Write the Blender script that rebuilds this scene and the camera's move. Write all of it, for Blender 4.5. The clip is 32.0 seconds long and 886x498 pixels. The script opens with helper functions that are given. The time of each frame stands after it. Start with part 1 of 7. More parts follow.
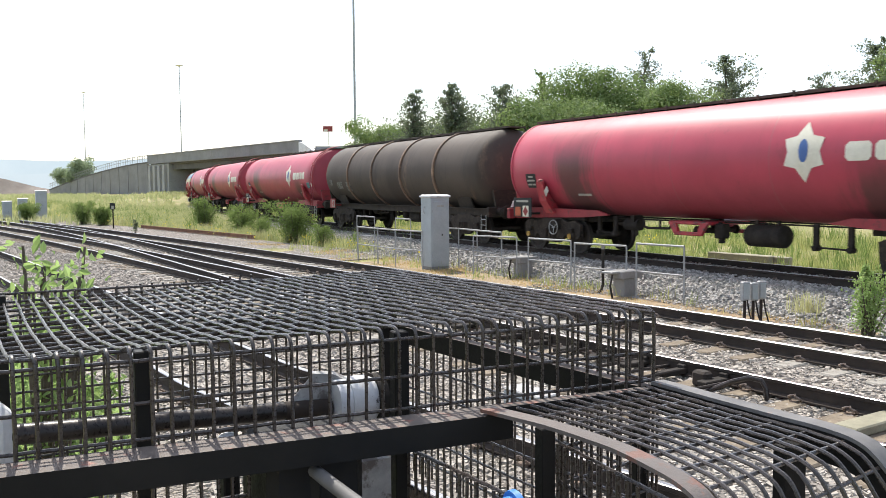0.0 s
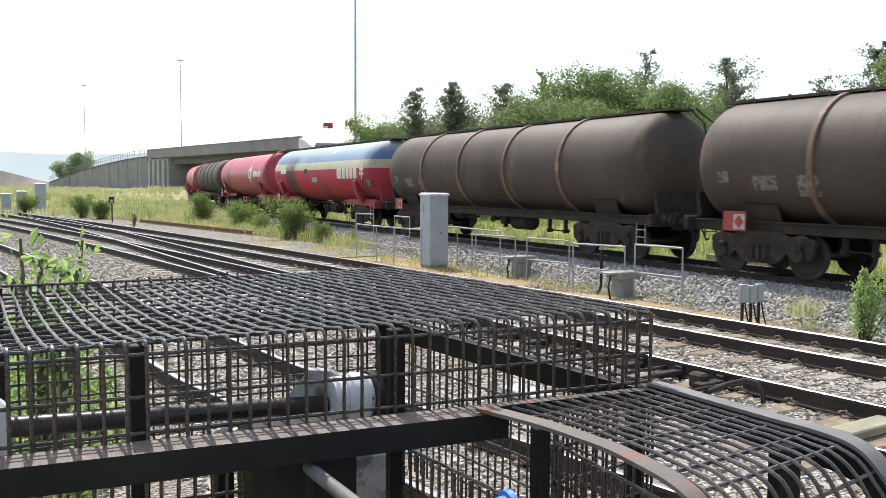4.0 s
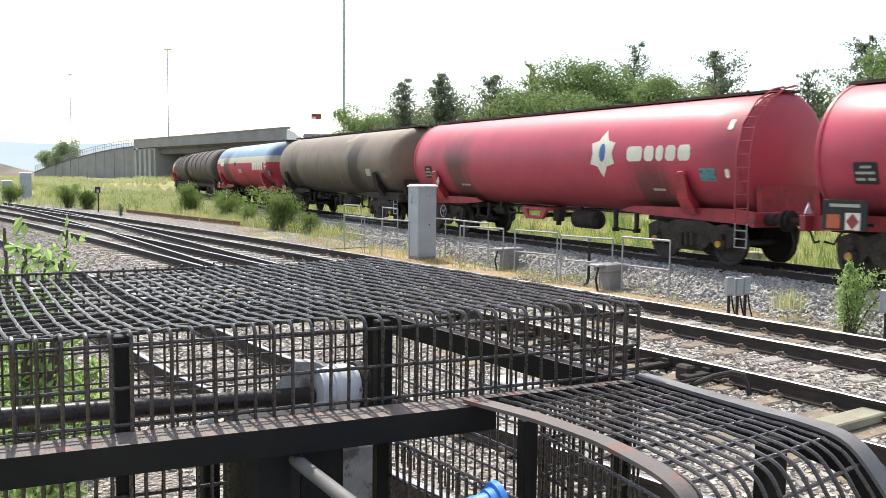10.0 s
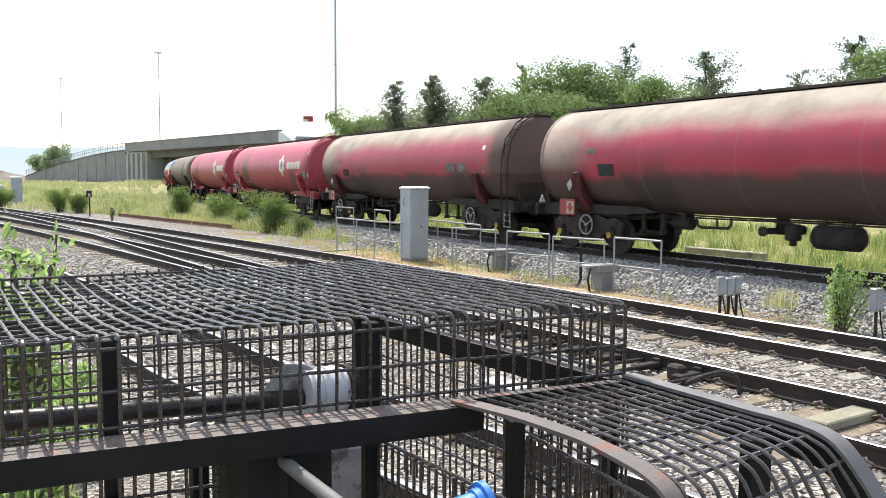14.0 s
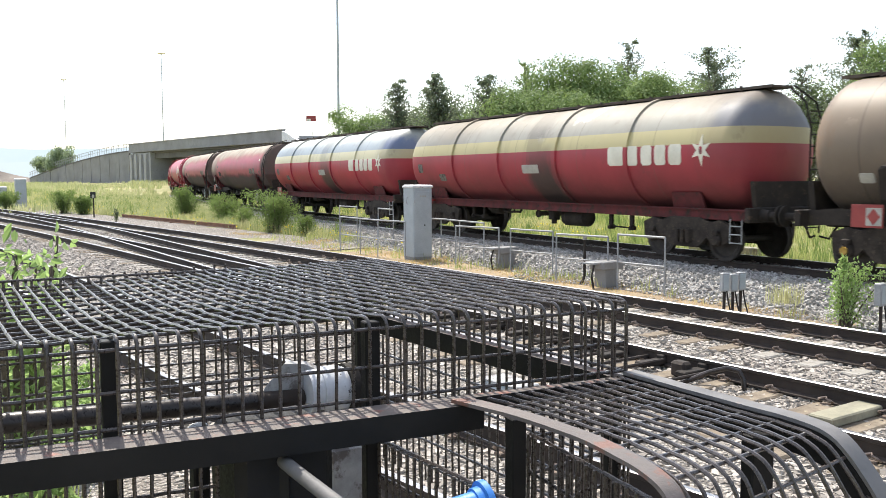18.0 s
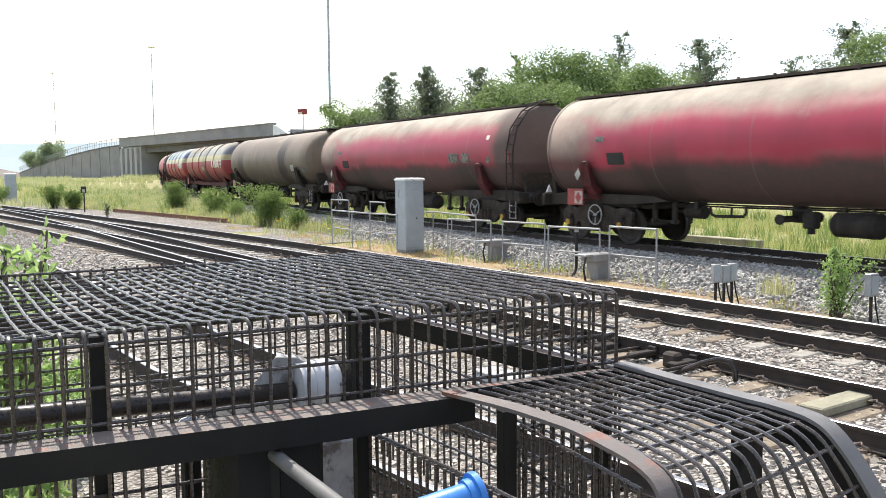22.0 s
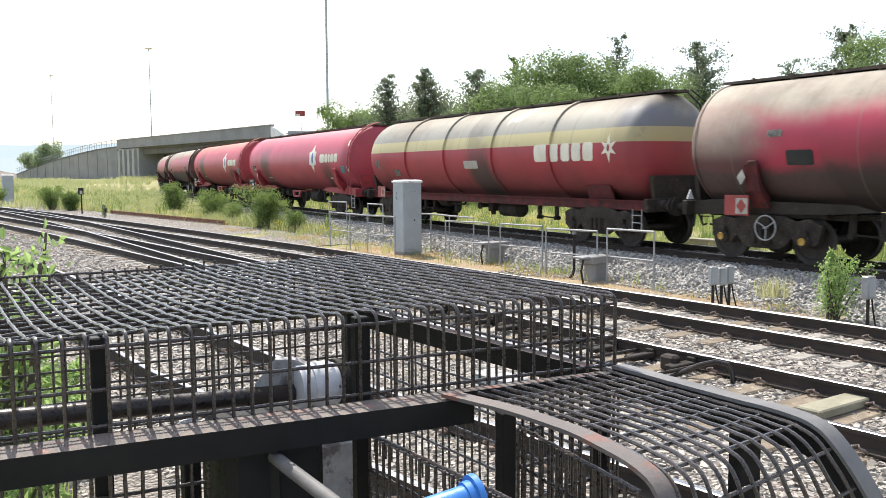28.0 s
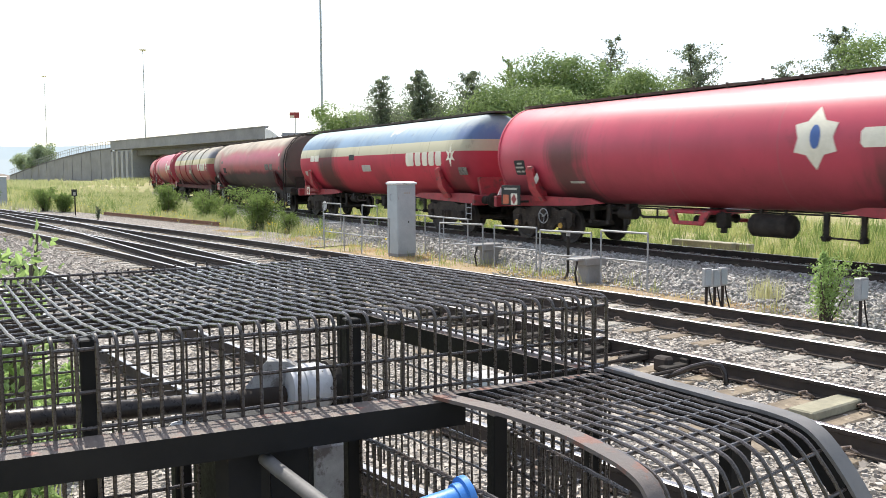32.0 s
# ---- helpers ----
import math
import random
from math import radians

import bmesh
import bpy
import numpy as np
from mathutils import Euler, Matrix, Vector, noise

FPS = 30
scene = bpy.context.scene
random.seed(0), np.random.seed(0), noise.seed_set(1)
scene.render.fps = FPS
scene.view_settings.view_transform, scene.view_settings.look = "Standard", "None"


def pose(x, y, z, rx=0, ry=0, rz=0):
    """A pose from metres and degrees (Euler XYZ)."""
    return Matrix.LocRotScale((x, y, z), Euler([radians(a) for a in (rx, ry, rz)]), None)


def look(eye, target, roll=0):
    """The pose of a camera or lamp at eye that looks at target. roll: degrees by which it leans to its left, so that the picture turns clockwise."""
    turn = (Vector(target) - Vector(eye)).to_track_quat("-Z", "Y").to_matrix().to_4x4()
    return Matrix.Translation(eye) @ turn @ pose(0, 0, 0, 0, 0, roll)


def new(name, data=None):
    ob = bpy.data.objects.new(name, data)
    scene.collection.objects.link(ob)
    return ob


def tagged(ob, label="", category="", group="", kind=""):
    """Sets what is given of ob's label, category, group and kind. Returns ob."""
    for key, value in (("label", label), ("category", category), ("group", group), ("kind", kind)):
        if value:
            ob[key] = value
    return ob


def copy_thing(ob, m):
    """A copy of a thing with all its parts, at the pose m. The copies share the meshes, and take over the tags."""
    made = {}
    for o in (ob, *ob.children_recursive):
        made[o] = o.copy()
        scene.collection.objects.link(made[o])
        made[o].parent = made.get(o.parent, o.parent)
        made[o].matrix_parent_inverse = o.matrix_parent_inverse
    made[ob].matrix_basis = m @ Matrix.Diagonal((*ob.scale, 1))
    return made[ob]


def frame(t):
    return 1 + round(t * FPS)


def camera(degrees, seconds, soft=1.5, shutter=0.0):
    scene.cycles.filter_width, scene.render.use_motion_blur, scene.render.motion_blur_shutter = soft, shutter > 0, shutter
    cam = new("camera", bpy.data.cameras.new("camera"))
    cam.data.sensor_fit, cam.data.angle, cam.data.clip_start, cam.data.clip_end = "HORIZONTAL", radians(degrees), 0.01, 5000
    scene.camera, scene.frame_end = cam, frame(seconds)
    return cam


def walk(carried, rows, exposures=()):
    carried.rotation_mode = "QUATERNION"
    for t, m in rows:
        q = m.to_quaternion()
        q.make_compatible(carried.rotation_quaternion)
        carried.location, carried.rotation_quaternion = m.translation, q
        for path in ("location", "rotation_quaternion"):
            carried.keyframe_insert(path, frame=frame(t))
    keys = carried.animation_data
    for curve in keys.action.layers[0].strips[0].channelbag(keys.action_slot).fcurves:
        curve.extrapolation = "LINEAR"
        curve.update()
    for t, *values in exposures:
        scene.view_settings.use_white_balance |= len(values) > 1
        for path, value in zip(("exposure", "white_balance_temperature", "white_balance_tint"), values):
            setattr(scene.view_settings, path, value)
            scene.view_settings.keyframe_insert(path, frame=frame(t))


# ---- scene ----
# ---- camera ----
cam = camera(53.75, 32.0, soft=0.7, shutter=0.15)
PATH = [
    (0, -0.001, 0.000, 2.100, 85.930, 0.399, -0.028), (0.5, -0.003, 0.002, 2.099, 86.032, 0.125, -0.104),
    (1, -0.003, 0.005, 2.099, 86.088, -0.015, -0.064), (1.5, -0.001, 0.005, 2.098, 86.107, -0.040, -0.030),
    (2, 0.000, 0.002, 2.100, 86.124, -0.133, 0.033), (2.5, 0.001, 0.001, 2.100, 86.104, -0.242, 0.148),
    (3, 0.002, -0.001, 2.100, 85.996, -0.213, 0.101), (3.5, 0.002, 0.004, 2.099, 85.886, -0.415, -0.011),
    (5.5, 0.003, 0.006, 2.099, 85.763, -0.223, -0.261), (6, 0.002, 0.010, 2.098, 85.725, -0.426, -0.357),
    (6.5, 0.000, 0.008, 2.099, 85.727, -0.404, -0.486), (7, -0.001, 0.009, 2.098, 85.819, -0.306, -0.555),
    (7.5, -0.003, 0.006, 2.100, 85.907, -0.575, -0.533), (8, -0.002, 0.004, 2.101, 85.907, -0.546, -0.603),
    (8.5, 0.002, 0.006, 2.100, 85.826, -0.432, -0.611), (9, 0.006, 0.013, 2.098, 85.648, -0.335, -0.656),
    (9.5, 0.005, 0.018, 2.096, 85.486, -0.505, -0.722), (10, 0.003, 0.019, 2.096, 85.290, -0.692, -0.816),
    (10.5, 0.003, 0.017, 2.097, 85.199, -0.633, -0.846), (11, 0.006, 0.014, 2.097, 85.188, -0.583, -0.889),
    (11.5, 0.009, 0.012, 2.097, 85.249, -0.550, -0.902), (12, 0.013, 0.010, 2.097, 85.293, -0.429, -0.932),
    (12.5, 0.016, 0.009, 2.098, 85.318, -0.320, -1.000), (13, 0.018, 0.007, 2.098, 85.384, -0.483, -1.101),
    (13.5, 0.020, 0.005, 2.097, 85.387, -0.382, -1.291), (14, 0.023, 0.002, 2.098, 85.410, -0.354, -1.305),
    (14.5, 0.026, 0.004, 2.098, 85.422, -0.260, -1.261), (16.5, 0.032, 0.005, 2.099, 85.431, -0.057, -1.114),
    (17, 0.036, 0.007, 2.099, 85.415, 0.096, -1.123), (17.5, 0.040, 0.010, 2.098, 85.400, 0.127, -1.117),
    (18, 0.040, 0.013, 2.097, 85.297, 0.133, -1.075), (18.5, 0.041, 0.015, 2.097, 85.083, 0.196, -1.111),
    (19, 0.042, 0.015, 2.097, 84.906, 0.143, -1.107), (19.5, 0.043, 0.014, 2.097, 84.856, 0.221, -1.181),
    (20, 0.043, 0.014, 2.096, 84.921, 0.339, -1.227), (20.5, 0.042, 0.013, 2.096, 84.883, 0.308, -1.378),
    (21, 0.042, 0.016, 2.095, 84.859, 0.273, -1.519), (21.5, 0.045, 0.016, 2.094, 84.792, 0.407, -1.595),
    (22, 0.048, 0.014, 2.095, 84.837, 0.393, -1.599), (22.5, 0.048, 0.009, 2.097, 84.890, 0.447, -1.634),
    (23, 0.047, 0.006, 2.098, 84.987, 0.392, -1.692), (23.5, 0.047, 0.003, 2.099, 85.106, 0.454, -1.660),
    (24, 0.048, 0.003, 2.098, 85.222, 0.451, -1.724), (24.5, 0.049, 0.003, 2.097, 85.213, 0.489, -1.794),
    (25, 0.047, 0.003, 2.098, 85.149, 0.353, -1.857), (25.5, 0.044, 0.001, 2.099, 85.099, 0.403, -1.835),
    (27.5, 0.041, 0.001, 2.099, 84.944, 0.202, -1.676), (28, 0.041, 0.003, 2.099, 84.964, 0.301, -1.754),
    (28.5, 0.042, 0.007, 2.098, 84.978, 0.343, -1.806), (29, 0.043, 0.007, 2.098, 84.910, 0.246, -1.857),
    (29.5, 0.044, 0.007, 2.098, 84.850, 0.265, -1.906), (30, 0.043, 0.004, 2.100, 84.854, 0.112, -1.918),
    (30.5, 0.043, 0.005, 2.099, 84.898, 0.118, -1.920), (31, 0.045, 0.005, 2.099, 84.933, 0.185, -1.969),
    (31.5, 0.048, 0.004, 2.099, 84.995, 0.169, -2.031), (32, 0.052, 0.003, 2.099, 85.072, 0.267, -2.113),
]
walk(cam, [(t, pose(*p)) for t, *p in PATH], [(0, 0.53), (3, 0.53), (7, 0.61), (13, 0.68), (20, 0.77), (23, 0.74), (29, 0.69), (32, 0.64)])

# ---- light ----
SUN_AZ, SUN_EL = 22.0, 56.0  # degrees to the left of +y, and above the horizon
world = bpy.data.worlds.new("sky")
scene.world = world
world.use_nodes = True
wn = world.node_tree.nodes
sky = wn.new("ShaderNodeTexSky")
sky.sky_type, sky.sun_disc = "NISHITA", False
sky.sun_elevation, sky.sun_rotation = radians(SUN_EL), radians(-SUN_AZ)
sky.air_density, sky.dust_density, sky.ozone_density = 1.0, 2.0, 1.0
wn["Background"].inputs["Strength"].default_value = 0.12
haze = wn.new("ShaderNodeVectorMath")  # even white summer haze over the whole sky
haze.operation = "ADD"
haze.inputs[1].default_value = (2.3, 2.4, 2.55)
world.node_tree.links.new(sky.outputs[0], haze.inputs[0])
world.node_tree.links.new(haze.outputs[0], wn["Background"].inputs["Color"])
sun = new("sun", bpy.data.lights.new("sun", "SUN"))
sun.data.energy, sun.data.angle, sun.data.color = 4.0, radians(0.6), (1.0, 0.95, 0.86)
sun_dir = Vector((-math.sin(radians(SUN_AZ)) * math.cos(radians(SUN_EL)), math.cos(radians(SUN_AZ)) * math.cos(radians(SUN_EL)), math.sin(radians(SUN_EL))))
sun.matrix_basis = look(sun_dir * 60, (0, 0, 0))


# ---- materials ----
class Nodes:
    """A small helper that wires shader nodes."""

    def __init__(self, name):
        self.mat = bpy.data.materials.new(name)
        self.mat.use_nodes = True
        self.tree = self.mat.node_tree
        self.bsdf = self.tree.nodes["Principled BSDF"]

    def put(self, sock, value):
        if isinstance(value, bpy.types.NodeSocket):
            self.tree.links.new(value, sock)
        elif value is not None:
            if isinstance(value, (tuple, list)) and len(value) == 3 and sock.type == "RGBA":
                value = (*value, 1)
            sock.default_value = value

    def coord(self, which="Object"):
        return self.tree.nodes.new("ShaderNodeTexCoord").outputs[which]

    def sep(self, vec):
        n = self.tree.nodes.new("ShaderNodeSeparateXYZ")
        self.put(n.inputs[0], vec)
        return n.outputs

    def noise(self, vec, scale, detail=4.0, rough=0.6, stretch=None):
        if stretch:
            m = self.tree.nodes.new("ShaderNodeMapping")
            self.put(m.inputs["Vector"], vec)
            m.inputs["Scale"].default_value = stretch
            vec = m.outputs[0]
        n = self.tree.nodes.new("ShaderNodeTexNoise")
        self.put(n.inputs["Vector"], vec)
        n.inputs["Scale"].default_value, n.inputs["Detail"].default_value, n.inputs["Roughness"].default_value = scale, detail, rough
        return n.outputs["Fac"]

    def voronoi(self, vec, scale, feature="F1"):
        n = self.tree.nodes.new("ShaderNodeTexVoronoi")
        n.feature = feature
        self.put(n.inputs["Vector"], vec)
        n.inputs["Scale"].default_value = scale
        return n.outputs

    def math(self, op, a, b=None, c=None):
        n = self.tree.nodes.new("ShaderNodeMath")
        n.operation = op
        for s, v in zip(n.inputs, (a, b, c)):
            self.put(s, v)
        return n.outputs[0]

    def ramp(self, fac, lo, hi, a=0.0, b=1.0):
        n = self.tree.nodes.new("ShaderNodeMapRange")
        n.interpolation_type = "SMOOTHSTEP"
        for s, v in zip(n.inputs, (fac, lo, hi, a, b)):
            self.put(s, v)
        return n.outputs[0]

    def mix(self, fac, a, b):
        n = self.tree.nodes.new("ShaderNodeMix")
        n.data_type = "RGBA"
        self.put(n.inputs[0], fac)
        self.put(n.inputs[6], a)
        self.put(n.inputs[7], b)
        return n.outputs[2]

    def random(self, island=False):
        if island:
            return self.tree.nodes.new("ShaderNodeNewGeometry").outputs["Random Per Island"]
        return self.tree.nodes.new("ShaderNodeObjectInfo").outputs["Random"]

    def done(self, color, rough, metal=0.0, height=None, bump=0.3, dist=0.01):
        self.put(self.bsdf.inputs["Base Color"], color)
        self.put(self.bsdf.inputs["Roughness"], rough)
        self.put(self.bsdf.inputs["Metallic"], metal)
        if height is not None:
            b = self.tree.nodes.new("ShaderNodeBump")
            b.inputs["Strength"].default_value, b.inputs["Distance"].default_value = bump, dist
            self.put(b.inputs["Height"], height)
            self.put(self.bsdf.inputs["Normal"], b.outputs[0])
        return self.mat


def worn(name, a, b, rough=0.7, metal=0.0, coarse=2.0, fine=30.0, bump=0.3, dist=0.005, spot=None, spot_lo=0.6, spot_hi=0.7, island=False, spec=0.5):
    """A surface of two tones at two scales, with optional spots of a third colour."""
    n = Nodes(name)
    n.bsdf.inputs["Specular IOR Level"].default_value = spec
    c = n.coord()
    big, small = n.noise(c, coarse), n.noise(c, fine, 6.0, 0.7)
    fac = n.math("ADD", n.math("MULTIPLY", big, 0.6), n.math("MULTIPLY", small, 0.4))
    if island:
        fac = n.math("ADD", n.math("MULTIPLY", fac, 0.5), n.math("MULTIPLY", n.random(True), 0.5))
        col = n.mix(n.ramp(fac, 0.15, 0.85), a, b)
    else:
        col = n.mix(n.ramp(fac, 0.32, 0.68), a, b)
    if spot:
        col = n.mix(n.ramp(n.noise(c, coarse * 2.3, 6.0, 0.7), spot_lo, spot_hi), col, spot)
    return n.done(col, n.ramp(small, 0.3, 0.7, max(0.05, rough - 0.1), min(1, rough + 0.1)), metal, small, bump, dist)


def leafy(name, a, b, rough=0.55, patch=None, glow=0.5):
    """Leaves: two greens picked leaf by leaf, light passing through."""
    n = Nodes(name)
    col = n.mix(n.random(True), a, b)
    if patch:
        col = n.mix(n.ramp(n.noise(n.coord(), 0.22, 5.0, 0.6), 0.42, 0.62, 0.0, 0.85), col, patch)
    n.bsdf.inputs["Specular IOR Level"].default_value = 0.15
    n.done(col, rough)
    t = n.tree.nodes.new("ShaderNodeBsdfTranslucent")
    n.put(t.inputs["Color"], n.mix(0.5, col, (b[0] * 1.5, b[1] * 1.55, b[2] * 1.15)))
    m = n.tree.nodes.new("ShaderNodeMixShader")
    m.inputs[0].default_value = glow
    n.tree.links.new(n.bsdf.outputs[0], m.inputs[1])
    n.tree.links.new(t.outputs[0], m.inputs[2])
    n.tree.links.new(m.outputs[0], n.tree.nodes["Material Output"].inputs["Surface"])
    return n.mat


M = {}
M["soil"] = worn("soil", (0.10, 0.08, 0.05), (0.22, 0.19, 0.12), 0.95, coarse=0.6, fine=14, bump=0.8, dist=0.03, spot=(0.12, 0.15, 0.04))
M["field"] = worn("field", (0.17, 0.18, 0.06), (0.30, 0.27, 0.11), 0.95, coarse=0.12, fine=6, bump=1.0, dist=0.08, spot=(0.36, 0.30, 0.16), spot_lo=0.5, spot_hi=0.65)


def gravel(name, a, b, mid, scale=26.0):
    """Packed broken stone: a tone for each stone, rounded relief and stains."""
    n = Nodes(name)
    c = n.coord()
    cell = n.voronoi(c, scale)
    tone = n.sep(cell["Color"])[0]
    col = n.mix(n.ramp(tone, 0.1, 0.95), a, b)
    col = n.mix(n.ramp(n.noise(c, 1.6, 5.0), 0.4, 0.7, 0.0, 0.5), col, mid)
    tall = n.math("SUBTRACT", n.math("MULTIPLY", tone, 0.6), n.math("MULTIPLY", cell["Distance"], 1.4))
    return n.done(col, 0.93, 0.0, tall, 1.0, 0.035)


M["ballast"] = gravel("ballast", (0.16, 0.142, 0.122), (0.43, 0.39, 0.34), (0.19, 0.155, 0.125))
M["stone"] = worn("ballast_stone", (0.20, 0.177, 0.152), (0.50, 0.45, 0.39), 0.92, coarse=3, fine=60, bump=0.6, dist=0.004, island=True)
M["sleeper"] = worn("sleeper_concrete", (0.20, 0.185, 0.16), (0.37, 0.345, 0.30), 0.9, coarse=3, fine=40, bump=0.5, spot=(0.14, 0.11, 0.08), spot_lo=0.52, spot_hi=0.66)
M["timber"] = worn("sleeper_timber", (0.10, 0.075, 0.05), (0.26, 0.21, 0.15), 0.9, coarse=3, fine=30, bump=0.6, spot=(0.33, 0.29, 0.2))
M["rail_side"] = worn("rail_rust", (0.020, 0.015, 0.012), (0.05, 0.035, 0.026), 0.85, coarse=3, fine=40, bump=0.5)
M["rail_head"] = worn("rail_polished", (0.33, 0.325, 0.32), (0.47, 0.46, 0.45), 0.32, 1.0, coarse=1, fine=60, bump=0.08, dist=0.001)
M["rust"] = worn("rusty_steel", (0.12, 0.06, 0.035), (0.26, 0.13, 0.075), 0.85, 0.0, coarse=4, fine=50, bump=0.5, spot=(0.08, 0.06, 0.05))
M["galv"] = worn("galvanised_steel", (0.28, 0.285, 0.285), (0.40, 0.405, 0.405), 0.55, 0.4, coarse=5, fine=40, bump=0.2, spot=(0.25, 0.2, 0.15), spot_lo=0.66, spot_hi=0.75)
M["grey_paint"] = worn("grey_paint", (0.33, 0.36, 0.37), (0.42, 0.45, 0.46), 0.5, coarse=2, fine=30, bump=0.15, spot=(0.32, 0.31, 0.27), spot_lo=0.62, spot_hi=0.8)
M["black_paint"] = worn("black_paint", (0.007, 0.007, 0.007), (0.016, 0.015, 0.014), 0.6, coarse=3, fine=60, bump=0.4, dist=0.002, spot=(0.05, 0.033, 0.026), spot_lo=0.66, spot_hi=0.76, spec=0.2)
M["mesh_wire"] = worn("black_wire", (0.025, 0.0197, 0.0167), (0.064, 0.051, 0.044), 0.30, coarse=4, fine=80, bump=0.35, dist=0.001, spot=(0.08, 0.062, 0.052), spot_lo=0.58, spot_hi=0.72, spec=0.6)
M["worn_top"] = worn("worn_flange", (0.085, 0.070, 0.060), (0.18, 0.148, 0.128), 0.7, coarse=5, fine=50, bump=0.5, dist=0.003, spot=(0.25, 0.11, 0.08), spot_lo=0.55, spot_hi=0.68)
M["white_paint"] = worn("white_paint", (0.62, 0.62, 0.62), (0.8, 0.8, 0.8), 0.5, coarse=3, fine=30, bump=0.25, spot=(0.35, 0.33, 0.33), spot_lo=0.62, spot_hi=0.68)
M["blue_paint"] = worn("blue_paint", (0.03, 0.16, 0.50), (0.06, 0.24, 0.62), 0.4, coarse=4, fine=30, bump=0.15)
M["concrete"] = worn("concrete", (0.21, 0.205, 0.20), (0.30, 0.295, 0.285), 0.9, coarse=0.35, fine=8, bump=0.4, dist=0.02, spot=(0.20, 0.195, 0.18), spot_lo=0.55, spot_hi=0.75)
M["concrete_dark"] = worn("dark_concrete", (0.11, 0.105, 0.10), (0.17, 0.165, 0.155), 0.9, coarse=0.5, fine=8, bump=0.4, dist=0.02)
M["black_iron"] = worn("grimy_iron", (0.014, 0.012, 0.010), (0.042, 0.035, 0.029), 0.8, 0.0, coarse=4, fine=40, bump=0.5, spot=(0.05, 0.036, 0.027), spec=0.25)
M["bogie_iron"] = worn("dusty_bogie_iron", (0.018, 0.015, 0.0125), (0.055, 0.044, 0.035), 0.85, coarse=4, fine=25, bump=0.6, spot=(0.09, 0.068, 0.052), spot_lo=0.55, spot_hi=0.7, spec=0.25)
M["wheel_steel"] = worn("wheel_steel", (0.022, 0.018, 0.015), (0.055, 0.045, 0.038), 0.7, 0.2, coarse=4, fine=30, bump=0.3)
M["red_plate"] = worn("red_plate", (0.22, 0.03, 0.03), (0.32, 0.05, 0.04), 0.5, coarse=3, fine=30, bump=0.1)
M["orange_plate"] = worn("orange_plate", (0.36, 0.08, 0.03), (0.48, 0.12, 0.045), 0.5, coarse=6, fine=30, bump=0.1, spot=(0.16, 0.07, 0.04), spot_lo=0.55, spot_hi=0.7)
M["yellow_paint"] = worn("yellow_paint", (0.34, 0.20, 0.03), (0.48, 0.29, 0.05), 0.6, coarse=8, fine=40, bump=0.2)
M["pale_letter"] = worn("pale_lettering", (0.60, 0.57, 0.45), (0.75, 0.72, 0.60), 0.55, coarse=2, fine=20, bump=0.1)
M["blue_letter"] = worn("blue_emblem", (0.04, 0.10, 0.30), (0.06, 0.14, 0.36), 0.5, coarse=2, fine=20, bump=0.1)
M["dull_letter"] = worn("faded_lettering", (0.30, 0.29, 0.25), (0.44, 0.42, 0.36), 0.7, coarse=3, fine=30, bump=0.1)
M["dark_panel"] = worn("dark_panel", (0.010, 0.012, 0.011), (0.028, 0.031, 0.028), 0.75, coarse=3, fine=30, bump=0.1)
M["teal_panel"] = worn("faded_teal_panel", (0.05, 0.17, 0.18), (0.12, 0.28, 0.29), 0.6, coarse=5, fine=30, bump=0.1, spot=(0.06, 0.05, 0.045), spot_lo=0.5, spot_hi=0.62)
M["bark"] = worn("bark", (0.07, 0.055, 0.04), (0.16, 0.13, 0.10), 0.95, coarse=3, fine=20, bump=0.8, dist=0.02)
hn = Nodes("far_hills")  # distant backdrop; bright summer haze painted in as pale blue emission
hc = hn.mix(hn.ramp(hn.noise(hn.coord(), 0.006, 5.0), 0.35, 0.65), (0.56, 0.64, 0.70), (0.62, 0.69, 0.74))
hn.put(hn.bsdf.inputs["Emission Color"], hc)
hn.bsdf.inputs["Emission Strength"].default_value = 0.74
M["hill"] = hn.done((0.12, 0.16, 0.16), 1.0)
M["mound"] = worn("spoil_mound", (0.13, 0.105, 0.085), (0.22, 0.19, 0.16), 0.95, coarse=0.3, fine=4, bump=0.8, dist=0.1)
M["leaf_mid"] = leafy("leaf_mid", (0.085, 0.135, 0.042), (0.20, 0.265, 0.095))
M["leaf_light"] = leafy("leaf_light", (0.15, 0.235, 0.075), (0.35, 0.46, 0.20))
M["leaf_dark"] = leafy("leaf_dark", (0.10, 0.125, 0.085), (0.18, 0.21, 0.15))
M["grass"] = leafy("grass_blades", (0.17, 0.215, 0.09), (0.37, 0.39, 0.22), 0.7, (0.52, 0.48, 0.31))
M["grass_dry"] = leafy("dry_grass", (0.38, 0.25, 0.12), (0.52, 0.39, 0.20), 0.8)
M["grass_bright"] = leafy("bright_grass", (0.16, 0.22, 0.07), (0.34, 0.37, 0.15), 0.7, (0.42, 0.40, 0.20))
M["dry_soil"] = worn("dry_soil", (0.24, 0.18, 0.11), (0.38, 0.29, 0.18), 0.95, coarse=0.8, fine=16, bump=0.8, dist=0.03, spot=(0.30, 0.27, 0.20), spot_lo=0.55, spot_hi=0.7)
M["ballast_pale"] = gravel("pale_ballast", (0.19, 0.18, 0.165), (0.44, 0.425, 0.40), (0.25, 0.225, 0.195), 22.0)
M["stone_pale"] = worn("pale_ballast_stone", (0.20, 0.19, 0.177), (0.50, 0.48, 0.45), 0.92, coarse=3, fine=60, bump=0.6, dist=0.004, island=True)
